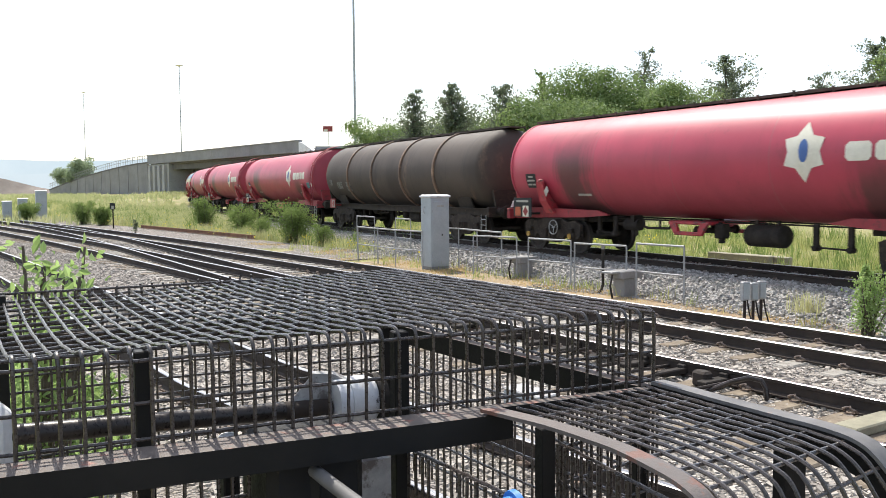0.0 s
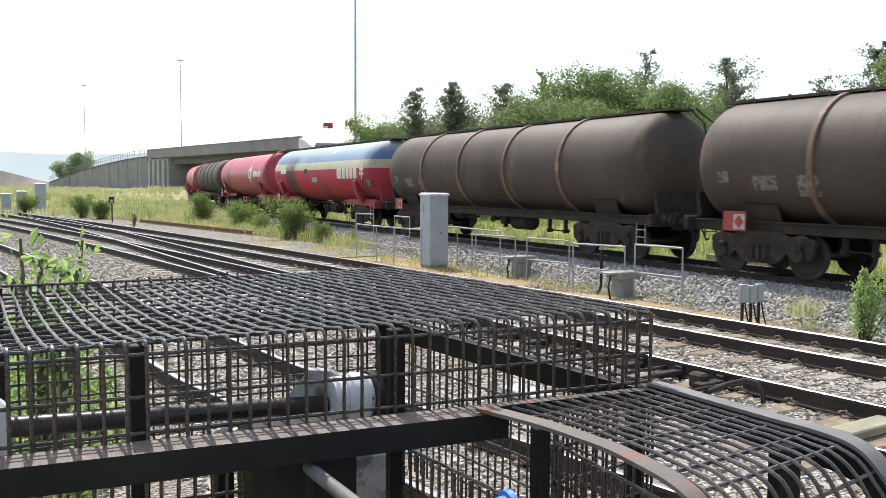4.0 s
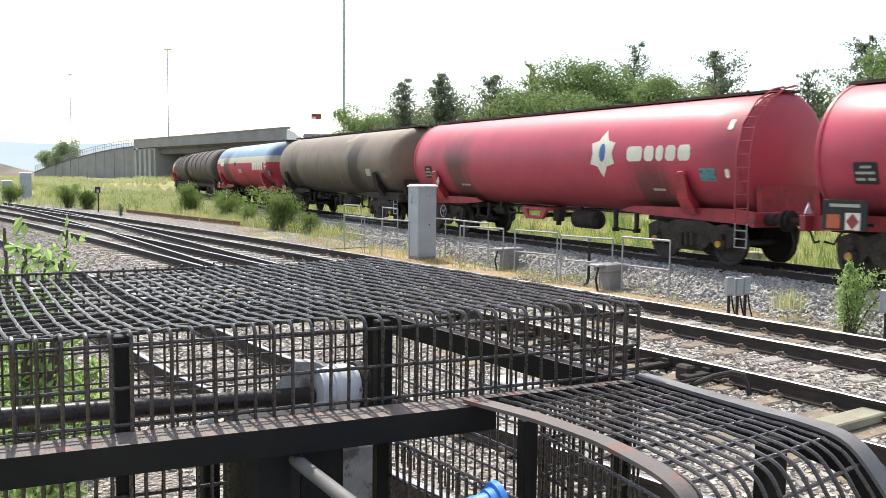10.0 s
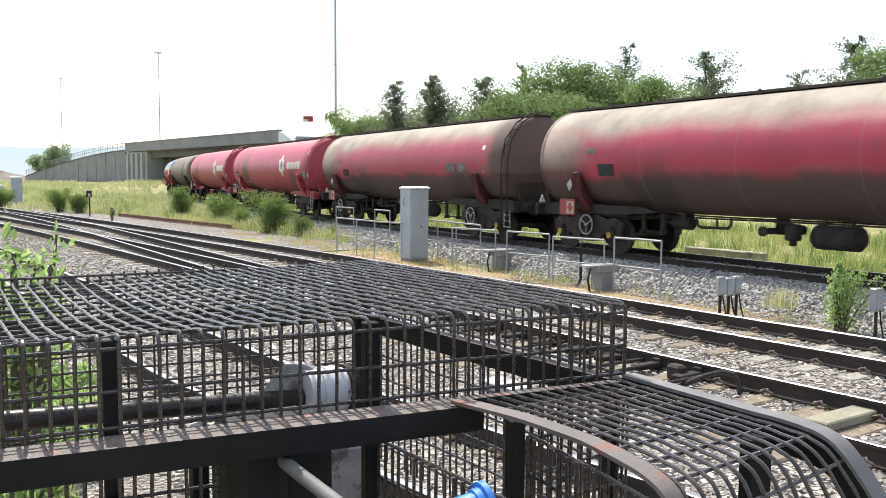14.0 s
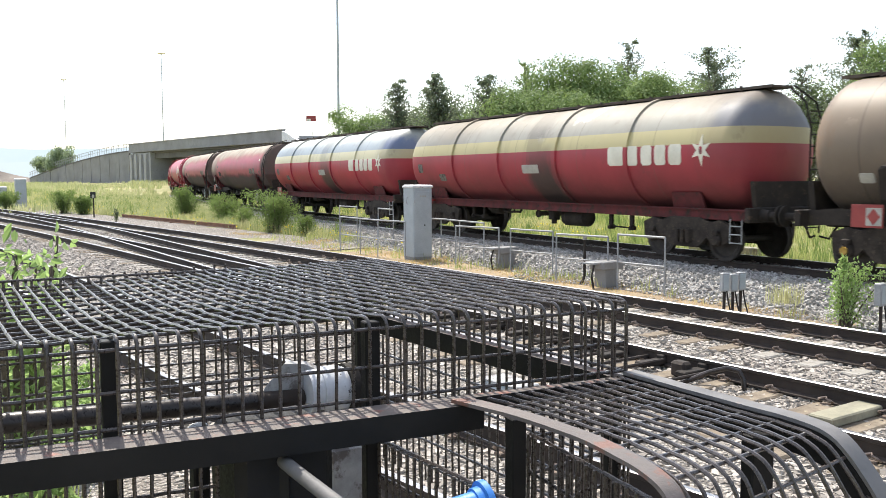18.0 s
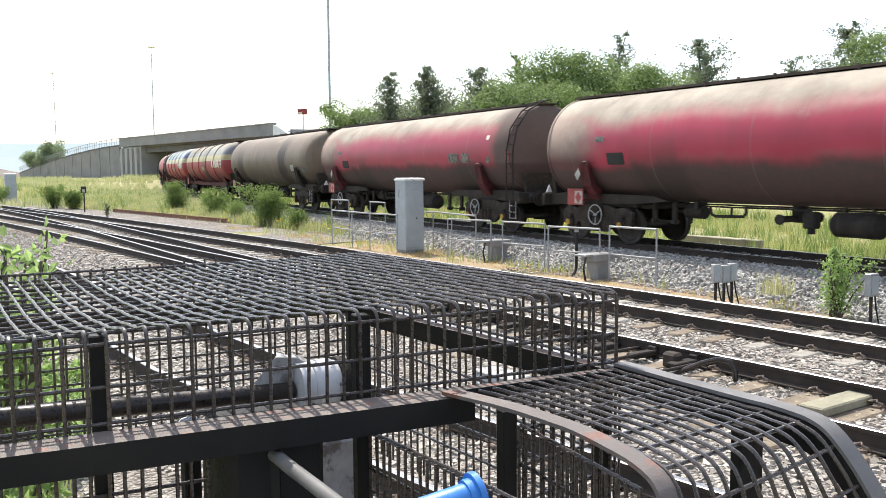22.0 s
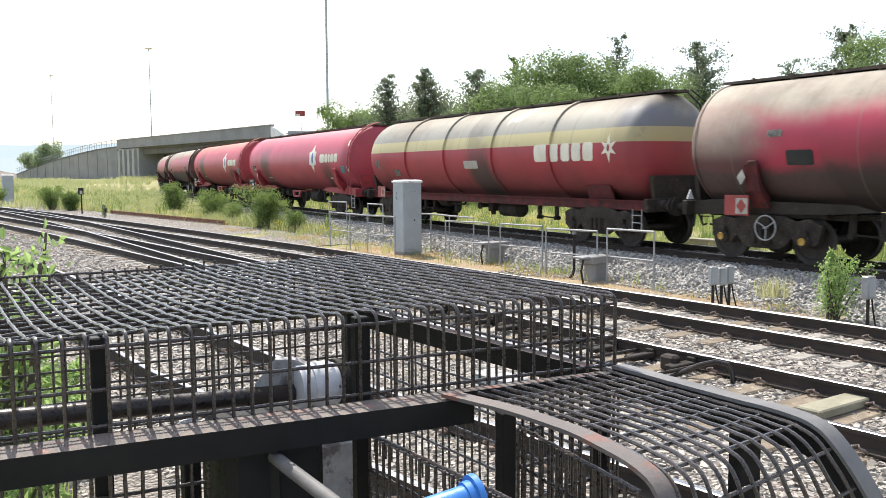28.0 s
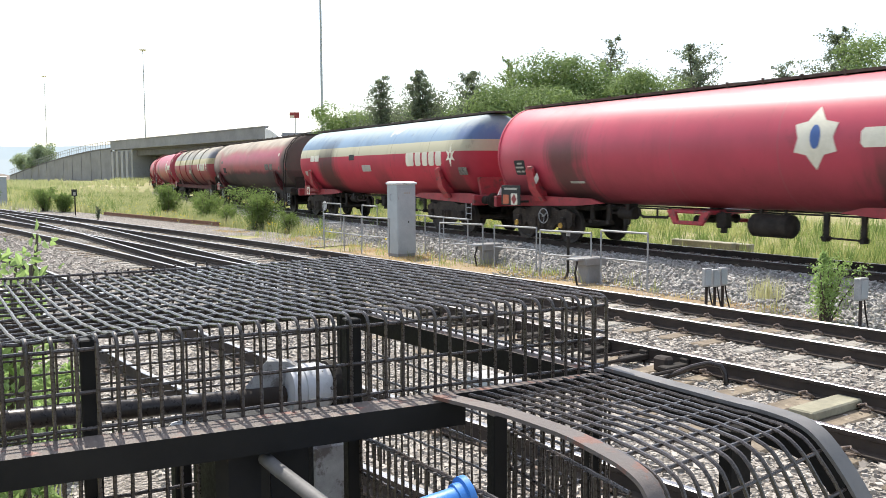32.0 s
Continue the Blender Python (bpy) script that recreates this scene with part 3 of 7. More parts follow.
    return n.done(col, n.math("ADD", n.ramp(d, 0.0, 0.8, rough, 0.8), n.math("MULTIPLY", fine, 0.06)), 0.0, n.math("ADD", n.noise(c, 0.8, 2.0), n.math("MULTIPLY", fine, 0.1)), 0.12, 0.02)


M["faded_panel"] = worn("faded_panel", (0.10, 0.095, 0.08), (0.22, 0.21, 0.18), 0.7, coarse=5, fine=40, bump=0.1, spot=(0.05, 0.045, 0.04), spot_lo=0.5, spot_hi=0.58)
M["walk"] = worn("walkway_rust", (0.035, 0.027, 0.022), (0.10, 0.075, 0.058), 0.85, coarse=2, fine=20, bump=0.4, spot=(0.15, 0.12, 0.09), spot_lo=0.55, spot_hi=0.7)
RED = (0.46, 0.048, 0.084)
BAND_SPILL = ((3.9, 1.1, 1.0, 3.3), (-6.7, 0.7, 0.7, 2.4), (-1.2, 0.8, 0.5, 2.2))
MID_SPILL = ((-0.6, 0.85, 1.0, 2.7), (-0.3, 0.5, 0.35, 3.9), (5.6, 0.8, 0.5, 2.1))
HALF_SPILL = ((3.3, 1.0, 1.0, 2.35), (-4.7, 0.9, 0.9, 2.2), (-5.6, 0.5, 0.3, 3.0))
PAINT = {
    # both reds: crown tint paints the sky's sheen, low tone the side's shade
    "red": tank_paint("red_tank_paint", RED, amount=0.6, smear=0.8, low_dirt_shade=(1.05, 2.2), top_dirt_sheen=(4.3, 2.9), dirt_sheen=(0.50, 0.20, 0.20), rough=0.40, low_col=(0.10, 0.03, 0.03)),
    "red_dusty": tank_paint("dusty_red_tank_paint", (0.46, 0.045, 0.07), amount=0.7, smear=0.92, low_dirt_shade=(1.1, 2.5), top_dirt_sheen=(3.9, 2.85), dirt_sheen=(0.60, 0.29, 0.18), rough=0.45, low_col=(0.07, 0.03, 0.026)),
    "band": tank_paint("banded_tank_paint", (0.50, 0.034, 0.062), (0.21, 0.31, 0.42), (0.52, 0.49, 0.34), crown=((0.30, 0.37, 0.38), 3.1, 3.5), flakes=0.8, amount=0.45, smear=0.85, top_dirt_sheen=(4.8, 3.7), low_dirt_shade=(1.0, 2.0), dirt_sheen=(0.10, 0.05, 0.05), rough=0.55, spills=BAND_SPILL),
    "band_dirty": tank_paint("grimy_banded_tank_paint", (0.36, 0.03, 0.045), (0.32, 0.31, 0.26), (0.46, 0.40, 0.20), flakes=0.4, crown=((0.34, 0.32, 0.25), 3.2, 3.6), end_blue=(0.16, 0.18, 0.20), amount=0.8, smear=0.95, top_dirt_sheen=(4.2, 2.6), low_dirt_shade=(1.0, 2.4), dirt_sheen=(0.21, 0.15, 0.10), rough=0.45, spills=MID_SPILL, low_col=(0.08, 0.035, 0.03)),
    "band_clean": tank_paint("weathered_banded_tank_paint", (0.42, 0.03, 0.05), (0.30, 0.34, 0.36), (0.54, 0.49, 0.30), flakes=0.6, crown=((0.40, 0.41, 0.36), 3.1, 3.5), end_blue=(0.13, 0.18, 0.30), amount=0.5, smear=0.9, top_dirt_sheen=(4.6, 3.4), low_dirt_shade=(1.0, 2.2), dirt_sheen=(0.17, 0.10, 0.08), rough=0.42, spills=MID_SPILL),
    "brown": tank_paint("grimy_brown_tank", (0.08, 0.061, 0.048), drips=0.55, amount=0.8, smear=0.9, dirt_sheen=(0.045, 0.038, 0.033), top_dirt_sheen=(4.8, 3.4), low_dirt_shade=(1.0, 2.2), rough=0.6, rustc=(0.16, 0.105, 0.07), spills=MID_SPILL, low_col=(0.035, 0.03, 0.027)),
    "brown_smooth": tank_paint("rust_brown_tank", (0.215, 0.165, 0.117), flakes=0.6, drips=0.4, amount=0.75, smear=0.95, dirt_sheen=(0.055, 0.045, 0.035), top_dirt_sheen=(5.5, 4.8), low_dirt_shade=(1.3, 2.6), rough=0.5, rustc=(0.22, 0.14, 0.085), spills=((4.7, 0.8, 0.9, 3.2), (-3.4, 0.9, 1.0, 3.4)), low_col=(0.05, 0.042, 0.036)),
    "half": tank_paint("half_dirty_red_tank", (0.39, 0.028, 0.06), flakes=0.35, amount=0.97, smear=0.9, dirt_sheen=(0.37, 0.335, 0.265), top_dirt_sheen=(3.36, 2.74), low_dirt_shade=(1.8, 2.22), rough=0.42, end_dirt=0.95, spills=HALF_SPILL, low_col=(0.06, 0.048, 0.04)),
}
M["wagon_red"] = worn("wagon_red_metal", (0.32, 0.03, 0.04), (0.45, 0.045, 0.06), 0.5, coarse=2, fine=25, bump=0.2, spot=(0.09, 0.05, 0.045), spot_lo=0.5, spot_hi=0.65)
M["wagon_dark_red"] = worn("wagon_dark_red", (0.20, 0.023, 0.028), (0.36, 0.036, 0.046), 0.6, coarse=2, fine=25, bump=0.3, spot=(0.07, 0.04, 0.034), spot_lo=0.54, spot_hi=0.72)
M["wagon_brown"] = worn("wagon_grimy_metal", (0.020, 0.017, 0.014), (0.048, 0.038, 0.030), 0.8, coarse=2, fine=25, bump=0.3, spot=(0.085, 0.056, 0.04), spec=0.25)
# dull dark copy of the red, with the frame's shadow put into the colour
M["wagon_shaded_red"] = worn("wagon_shaded_red", (0.055, 0.016, 0.016), (0.14, 0.028, 0.03), 0.75, coarse=2, fine=25, bump=0.3, spot=(0.035, 0.025, 0.02), spot_lo=0.5, spot_hi=0.65, spec=0.25)


def on_barrel(y, arc, lift=0.006):
    """A point on the barrel's left side: y along it, arc metres above its middle line."""
    a = arc / TANK_R
    r = TANK_R + lift
    return (-r * math.cos(a), y, TANK_Z + r * math.sin(a))


def decal(poly, lift=0.006, thick=0.004):
    """A thin painted shape laid on the barrel; poly in (y, arc)."""
    mb = MB()
    fine = []
    for p, q in zip(poly, poly[1:] + poly[:1]):
        k = max(1, math.ceil(math.hypot(q[0] - p[0], q[1] - p[1]) / 0.10))
        fine += [(p[0] + (q[0] - p[0]) * i / k, p[1] + (q[1] - p[1]) * i / k) for i in range(k)]
    poly = fine
    n = len(poly)
    cy, ca = sum(p[0] for p in poly) / n, sum(p[1] for p in poly) / n
    rings = 4
    vs, fs = [on_barrel(cy, ca, lift + thick)], []
    for k in range(1, rings + 1):
        for p in poly:
            vs.append(on_barrel(cy + (p[0] - cy) * k / rings, ca + (p[1] - ca) * k / rings, lift + thick))
    for j in range(n):
        fs.append((0, 1 + j, 1 + (j + 1) % n))
        for k in range(rings - 1):
            a, b = 1 + k * n, 1 + (k + 1) * n
            fs.append((a + j, b + j, b + (j + 1) % n, a + (j + 1) % n))
    o = len(vs)
    for p in poly:
        vs.append(on_barrel(p[0], p[1], -0.01))
    e = 1 + (rings - 1) * n
    for j in range(n):
        fs.append((e + j, o + j, o + (j + 1) % n, e + (j + 1) % n))
    return mb.add(vs, fs)


def star_poly(y, a, r_out, r_in, points=6, long_up=1.16):
    out = []
    for i in range(points * 2):
        t = math.pi / 2 + math.pi * i / points
        r = r_out if i % 2 == 0 else r_in
        k = long_up if i in (0, points) and i % 2 == 0 else 1.0
        out.append((y - r * math.cos(t), a + r * k * math.sin(t)))
    return out


def oval_poly(y, a, ry, ra, n=14):
    return [(y - ry * math.cos(2 * math.pi * i / n), a + ra * math.sin(2 * math.pi * i / n)) for i in range(n)]


def rect_poly(y0, y1, a0, a1, cut=0.03):
    return [(y0, a0 + cut), (y0 + cut, a0), (y1 - cut, a0), (y1, a0 + cut), (y1, a1 - cut), (y1 - cut, a1), (y0 + cut, a1), (y0, a1 - cut)]


def shared_bogie_meshes():
    out = {}
    side = [(-1.35, 0.78), (-1.32, 0.46), (-1.18, 0.36), (-0.82, 0.36), (-0.68, 0.50), (-0.52, 0.34), (-0.36, 0.26), (0.36, 0.26), (0.52, 0.34), (0.68, 0.50), (0.82, 0.36), (1.18, 0.36), (1.32, 0.46), (1.35, 0.78), (1.05, 0.90), (0.75, 0.84), (0.45, 0.94), (-0.45, 0.94), (-0.75, 0.84), (-1.05, 0.90)]
    mb = MB()
    mb.prism([(-0.05, y, z) for y, z in side], (0.10, 0, 0))
    mb.box(-0.06, 0, 0.52, 0.06, 0.5, 0.30, bev=0.02)
    for y in (-0.17, 0, 0.17):
        mb.tube([(-0.11, y, 0.36), (-0.11, y, 0.66)], 0.055, 8)
    for y in (-1.0, 1.0):
        mb.box(-0.10, y, 0.62, 0.10, 0.16, 0.12, bev=0.02)
    out["side"] = mb.data("side_frame", M["bogie_iron"])
    mb = MB()
    mb.lathe([(-0.10, 0.10), (-0.06, 0.135), (0.06, 0.135), (0.08, 0.10)], 12, "x")
    out["box"] = mb.data("axle_box", M["bogie_iron"], True)
    mb = MB()
    mb.lathe([(-0.015, 0.05), (-0.03, 0.075), (0.0, 0.08)], 10, "x")
    out["cap"] = mb.data("axle_cap", M["yellow_paint"], True)
    mb = MB()
    prof = [(0.0, 0.10), (0.03, 0.16), (0.045, 0.36), (0.02, 0.40), (0.0, 0.455), (0.11, 0.46), (0.115, 0.485), (0.14, 0.485), (0.14, 0.40), (0.10, 0.36), (0.095, 0.16), (0.15, 0.10)]
    for sgn in (-1, 1):
        mb.lathe([(sgn * (0.68 + a), r) for a, r in prof], 20, "x", mi=0)
        for k in range(6):
            a = k * math.pi / 3
            mb.tube([(sgn * 0.69, 0.26 * math.cos(a), 0.26 * math.sin(a)), (sgn * 0.715, 0.26 * math.cos(a), 0.26 * math.sin(a))], 0.045, 6)
    mb.lathe([(-0.98, 0.075), (0.98, 0.075)], 10, "x")
    out["wheel"] = mb.data("wheelset", M["wheel_steel"], True)
    mb = MB().box(0, 0, 0.66, 1.9, 0.42, 0.26, bev=0.04).box(0, 0, 0.86, 0.7, 0.5, 0.16, bev=0.03)
    out["bolster"] = mb.data("bolster", M["black_iron"])
    mb = MB()
    for y in (-0.45, 0.45):
        mb.box(0, y, 0.42, 1.7, 0.07, 0.10, bev=0.01)
        for x in (-0.75, 0.75):
            mb.box(x, y * 1.04, 0.46, 0.10, 0.09, 0.34, bev=0.02)
            mb.tube([(x, y * 1.04, 0.55), (x, y * 0.7, 0.95)], 0.025, 6)
    out["brake"] = mb.data("brake_rigging", M["black_iron"])
    return out


BOGIE = shared_bogie_meshes()


def add_bogie(wagon, y, caps, wheels):
    bogie = part("bogie", BOGIE["bolster"], None, wagon, "grimy cast-steel bogie")
    bogie.matrix_basis = pose(0, y, 0)
    for x, r in ((-1.0, 0), (1.0, 180)):
        piece("side_frame", BOGIE["side"], bogie, pose(x, 0, 0, 0, 0, r))
        for yy in (-1.0, 1.0):
            piece("axle_box", BOGIE["box"], bogie, pose(x * 1.05, yy, 0.46, 0, 0, r))
            if caps:
                piece("axle_cap", BOGIE["cap"], bogie, pose(x * 1.16, yy, 0.46, 0, 0, r))
    piece("brake_rigging", BOGIE["brake"], bogie, pose(0, 0, 0))
    for yy in (-1.0, 1.0):
        wheels.append(piece("wheelset", BOGIE["wheel"], bogie, pose(0, yy, 0.46)))
    return bogie


def handwheel_mesh(r=0.25):
    mb = MB()
    mb.tube([(0, r * math.cos(a), r * math.sin(a)) for a in [2 * math.pi * i / 24 for i in range(24)]], 0.016, 6, closed=True)
    for k in range(3):
        a = k * 2 * math.pi / 3 + 0.5
        mb.tube([(0, r * math.cos(a), r * math.sin(a)), (0.02, 0, 0)], 0.012, 5)
    mb.tube([(-0.03, 0, 0), (0.12, 0, 0)], 0.03, 8)
    return mb.data("handwheel", M["galv"], True)


HANDWHEEL = handwheel_mesh()


def ladder_mesh(pts, width, mat, rung=0.28):
    """A ladder along a line of points, width across the track."""
    mb = MB()
    for s in (-width / 2, width / 2):
        mb.tube([(p[0], p[1] + s, p[2]) for p in pts], 0.022, 5)
    acc = 0.0
    for a, b in zip(pts, pts[1:]):
        a, b = Vector(a), Vector(b)
        L = (b - a).length
        while acc < L:
            p = a.lerp(b, acc / L)
            mb.tube([(p.x, p.y - width / 2, p.z), (p.x, p.y + width / 2, p.z)], 0.014, 5)
            acc += rung
        acc -= L
    return mb.data("ladder", mat, True)


def build_wagon(kind, label):
    """One tank wagon, standing on the rails, facing +y."""
    paint = {"star": "red", "star_dusty": "red_dusty", "band": "band", "band_ribbed": "band_clean", "band_grimy": "band_dirty", "ribbed": "brown", "smooth": "brown_smooth", "half": "half"}[kind]
    ribbed = kind in ("ribbed", "band_ribbed", "band_grimy")
    modern = kind in ("star", "star_dusty")
    metal = M["wagon_dark_red"] if kind == "star_dusty" else M["wagon_red"] if modern or kind in ("band",) else M["wagon_shaded_red"] if kind in ("band_ribbed", "band_grimy") else M["wagon_brown"]
    frame_metal = M["wagon_dark_red"] if modern or kind == "band" else M["wagon_brown"]
    w = thing("tank_wagon", label, "railway wagon", "wagons of the tank train")
    L, R, Z = TANK_HALF, TANK_R, TANK_Z
    if modern or kind == "half":
        ends = [(0, 0.0), (-0.03, 0.5), (-0.08, 0.9), (-0.13, 1.15), (-0.17, 1.27), (-0.22, 1.335), (-0.27, R)]
    else:
        ends = [(0, 0.0), (-0.04, 0.5), (-0.12, 0.9), (-0.24, 1.15), (-0.36, 1.27), (-0.48, 1.335), (-0.62, R)]
    prof = [(-L - a, r) for a, r in ends] + [(y, R) for y in np.linspace(-L + 1.6, L - 1.6, 7)] + [(L + a, r) for a, r in ends[::-1]]
    part("barrel", MB().lathe([(a, max(r, 0.001)) for a, r in prof], 56, "y", (0, 0, Z), cap=False), PAINT[paint], w, "", True)
    if modern or kind == "half":
        for y in (-L + 0.30, L - 0.30):
            part("end_rim", MB().lathe([(y - 0.03, R - 0.01), (y - 0.03, R + 0.018), (y + 0.03, R + 0.018), (y + 0.03, R - 0.01)], 56, "y", (0, 0, Z), cap=False), PAINT[paint], w, "", True)
    for y in ((-4.12, -1.22, 1.68, 4.42) if ribbed else ()):
        part("rib", MB().lathe([(y - 0.07, R - 0.01), (y - 0.06, R + 0.05), (y + 0.06, R + 0.05), (y + 0.07, R - 0.01)], 56, "y", (0, 0, Z), cap=False), worn_rib(kind), w, "raised stiffening ring round the barrel", True)
    # roof walkway
    zt = Z + R
    mb = MB()
    mb.box(0, 0, zt + 0.03, 0.62, 2 * L - 0.3, 0.035)
    for x in (-0.31, 0.31):
        mb.box(x, 0, zt + 0.03, 0.03, 2 * L - 0.3, 0.06)
    for i in range(15):
        y = -L + 1 + i * (2 * L - 2) / 14
        mb.box(0, y, zt - 0.01, 0.66, 0.05, 0.08)
        mb.box(-0.34, y, zt + 0.06, 0.05, 0.05, 0.06)
    part("walkway", mb, M["walk"], w, "rusty brown roof walkway with toe boards")
    for y in (-2.2, 0.0, 3.6):
        part("manlid", MB().lathe([(zt - 0.02, 0.26), (zt + 0.06, 0.26), (zt + 0.09, 0.2), (zt + 0.10, 0.05)], 16, "z", (0, y, 0)), M["black_iron"], w, "", True)
    # running gear
    wheels = []
    for y in (-5.82, 5.82):
        add_bogie(w, y, kind in ("half", "smooth") or modern, wheels)
    if kind == "band":
        mb = MB().lathe([(-0.01, 0.17), (-0.01, 0.20), (0.03, 0.20), (0.03, 0.17)], 20, "x", (-1.24, 4.62, 0.5), cap=False).lathe([(-0.02, 0.01), (-0.02, 0.06), (0.05, 0.06)], 10, "x", (-1.24, 4.62, 0.5))
        for r in range(5):
            a = r * 2 * math.pi / 5
            mb.tube([(-1.23, 4.62, 0.5), (-1.23, 4.62 + 0.18 * math.cos(a), 0.5 + 0.18 * math.sin(a))], 0.022, 5)
        part("spoked_wheel", mb, M["white_paint"], w, "white spoked brake wheel")
    for y in (-5.82, 5.82):
        part("body_bolster", MB().box(0, y, 1.0, 1.84, 2.7, 0.22, bev=0.03).box(0, y, 0.93, 1.5, 3.4, 0.12, bev=0.02), M["black_iron"], w, "dark beam over the bogie")
    full = ribbed
    for x in (-0.95, 0.95):
        if full:
            part("solebar", MB().box(x, 0, 1.02, 0.10, 2 * L + 0.1, 0.24, bev=0.01).box(x * 1.04, 0, 1.13, 0.16, 2 * L, 0.03), metal, w, "grimy full-length frame beam")
        else:
            for s in (-1, 1):
                poly = [(x - 0.05, s * (L + 0.05), 0.90), (x - 0.05, s * (L + 0.05), 1.18), (x - 0.05, s * (L - 0.6), 1.24), (x - 0.05, s * (L - 3.9), 1.20), (x - 0.05, s * (L - 4.4), 1.08), (x - 0.05, s * (L - 3.4), 1.0)]
                part("solebar", MB().prism(poly, (0.10, 0, 0)), frame_metal, w, "short frame beam under the barrel's end")
    for s in (-1, 1):
        part("headstock", MB().box(0, s * (L + 0.06), 1.04, 2.5, 0.14, 0.32, bev=0.02), frame_metal, w, "beam carrying the buffers")
        part("end_cradle", MB().prism([(-0.9, s * (L - 0.1), 1.2), (0.9, s * (L - 0.1), 1.2), (1.0, s * (L - 0.1), 1.75), (-1.0, s * (L - 0.1), 1.75)], (0, s * 0.12, 0)), frame_metal, w)
        for x in (-0.86, 0.86):
            mb = MB().lathe([(0.0, 0.13), (0.22, 0.12), (0.23, 0.08), (0.46, 0.08), (0.47, 0.225), (0.50, 0.225), (0.515, 0.15)], 14, "y")
            b = part("buffer", mb, M["black_iron"], w, "", True)
            b.matrix_basis = pose(x, s * (L + 0.13), 1.04, 0, 0, 0 if s > 0 else 180)
        part("coupling", MB().tube([(0, s * (L + 0.1), 1.0), (0, s * (L + 0.35), 0.92), (0, s * (L + 0.68), 0.95)], 0.045, 6), M["black_iron"], w)
        part("brake_hose", MB().tube([(0.3, s * (L + 0.12), 0.95), (0.3, s * (L + 0.3), 0.75), (0.28, s * (L + 0.42), 0.55), (0.2, s * (L + 0.6), 0.6)], 0.025, 6), M["black_iron"], w)
    # saddles where the barrel sits on the frame
    for s in (-1, 1):
        for x in (-1, 1):
            y = s * 5.86
            poly = [(x * 1.0, y - 0.20, 1.10), (x * 1.0, y + 0.20, 1.10), (x * 1.25, y + 0.17, 1.45), (x * (R + 0.03), y + 0.15, 1.98), (x * (R + 0.02), y + 0.09, 2.06), (x * (R + 0.02), y - 0.09, 2.06), (x * (R + 0.03), y - 0.15, 1.98), (x * 1.25, y - 0.17, 1.45)]
            if not ribbed:
                part("saddle", MB().prism(poly, (x * 0.07, 0, -0.02)).prism([(x * 1.02, y - 0.03, 1.12), (x * 1.02, y + 0.03, 1.12), (x * 1.36, y + 0.03, 1.9), (x * 1.36, y - 0.03, 1.9)], (-x * 0.25, 0, 0)), M["wagon_shaded_red"] if kind == "half" else metal, w, "side bracket holding the barrel")
            else:
                part("saddle", MB().prism([(x * 0.9, y - 0.5, 1.14), (x * 0.9, y + 0.5, 1.14), (x * 1.02, y + 0.45, 1.50), (x * 1.02, y - 0.45, 1.50)], (x * 0.05, 0, 0)), metal, w, "side bracket holding the barrel")
    # underside: outlet, air tank, valves, pipes and brackets hung close under the barrel
    if modern:
        mb = MB().box(0, 0.5, 0.97, 1.9, 1.3, 0.08, bev=0.02)
        for x in (-0.93, 0.93):
            for q in (-1, 1):
                mb.prism([(x - 0.04, 0.5 + q * 0.64, 0.98), (x - 0.04, 0.5 + q * 0.40, 0.98), (x - 0.04, 0.5 + q * 0.30, 0.70), (x - 0.04, 0.5 + q * 0.44, 0.70)], (0.08, 0, 0))
            mb.box(x, 0.5, 0.72, 0.10, 0.9, 0.09, bev=0.02)
        part("outlet_guard", mb, M["wagon_red"], w, "red steel guard round the bottom outlet")
    mb = MB().tube([(0, 0.5, 1.1), (0, 0.5, 0.70)], 0.16, 12).tube([(-0.62, 0.5, 0.78), (0.62, 0.5, 0.78)], 0.07, 10)
    for x in (-0.64, 0.64):
        mb.tube([(x - 0.03, 0.5, 0.78), (x + 0.03, 0.5, 0.78)], 0.11, 12)
    part("discharge_valve", mb, M["black_iron"], w, "bottom outlet with a side pipe", True)
    yr = -1.5 if modern else -1.25
    part("air_reservoir", MB().lathe([(-0.56, 0.04), (-0.53, 0.18), (-0.46, 0.245), (0.46, 0.245), (0.53, 0.18), (0.56, 0.04)], 18, "y", (-0.55, yr, 0.74)), M["black_iron"], w, "dark cylindrical air tank", True)
    for q in (-0.3, 0.3):
        part("tank_strap", MB().lathe([(-0.025, 0.252), (0.025, 0.252)], 18, "y", (-0.55, yr + q, 0.74), cap=False).box(-0.55, yr + q, 1.0, 0.06, 0.05, 0.16), M["wagon_brown"], w)
    part("valve_box", MB().box(-0.62, -0.25, 0.80, 0.24, 0.28, 0.34, bev=0.03).tube([(-0.62, -0.25, 0.64), (-0.62, -0.25, 0.52)], 0.08, 8).tube([(-0.62, -0.25, 0.98), (-0.62, 0.1, 0.98), (-0.55, 0.5, 1.02)], 0.02, 5), M["black_iron"], w, "dark brake valve")
    part("brake_cylinder", MB().lathe([(-0.3, 0.15), (0.22, 0.15), (0.25, 0.06), (0.55, 0.035)], 14, "y", (-0.5, 2.95, 0.84)).box(-0.5, 2.8, 1.0, 0.3, 0.12, 0.16), M["black_iron"], w, "", True)
    for y0, y1, z in ((-3.75, -2.75, 0.56), (3.3, 4.15, 0.60)):
        mb = MB().tube([(-0.72, y0, z), (-0.72, y1, z + 0.02)], 0.022, 6)
        for y in (y0 + 0.08, y1 - 0.12):
            mb.box(-0.72, y, 0.80, 0.07, 0.13, 0.52, bev=0.01).tube([(-0.80, y, z), (-0.62, y, z)], 0.06, 8)
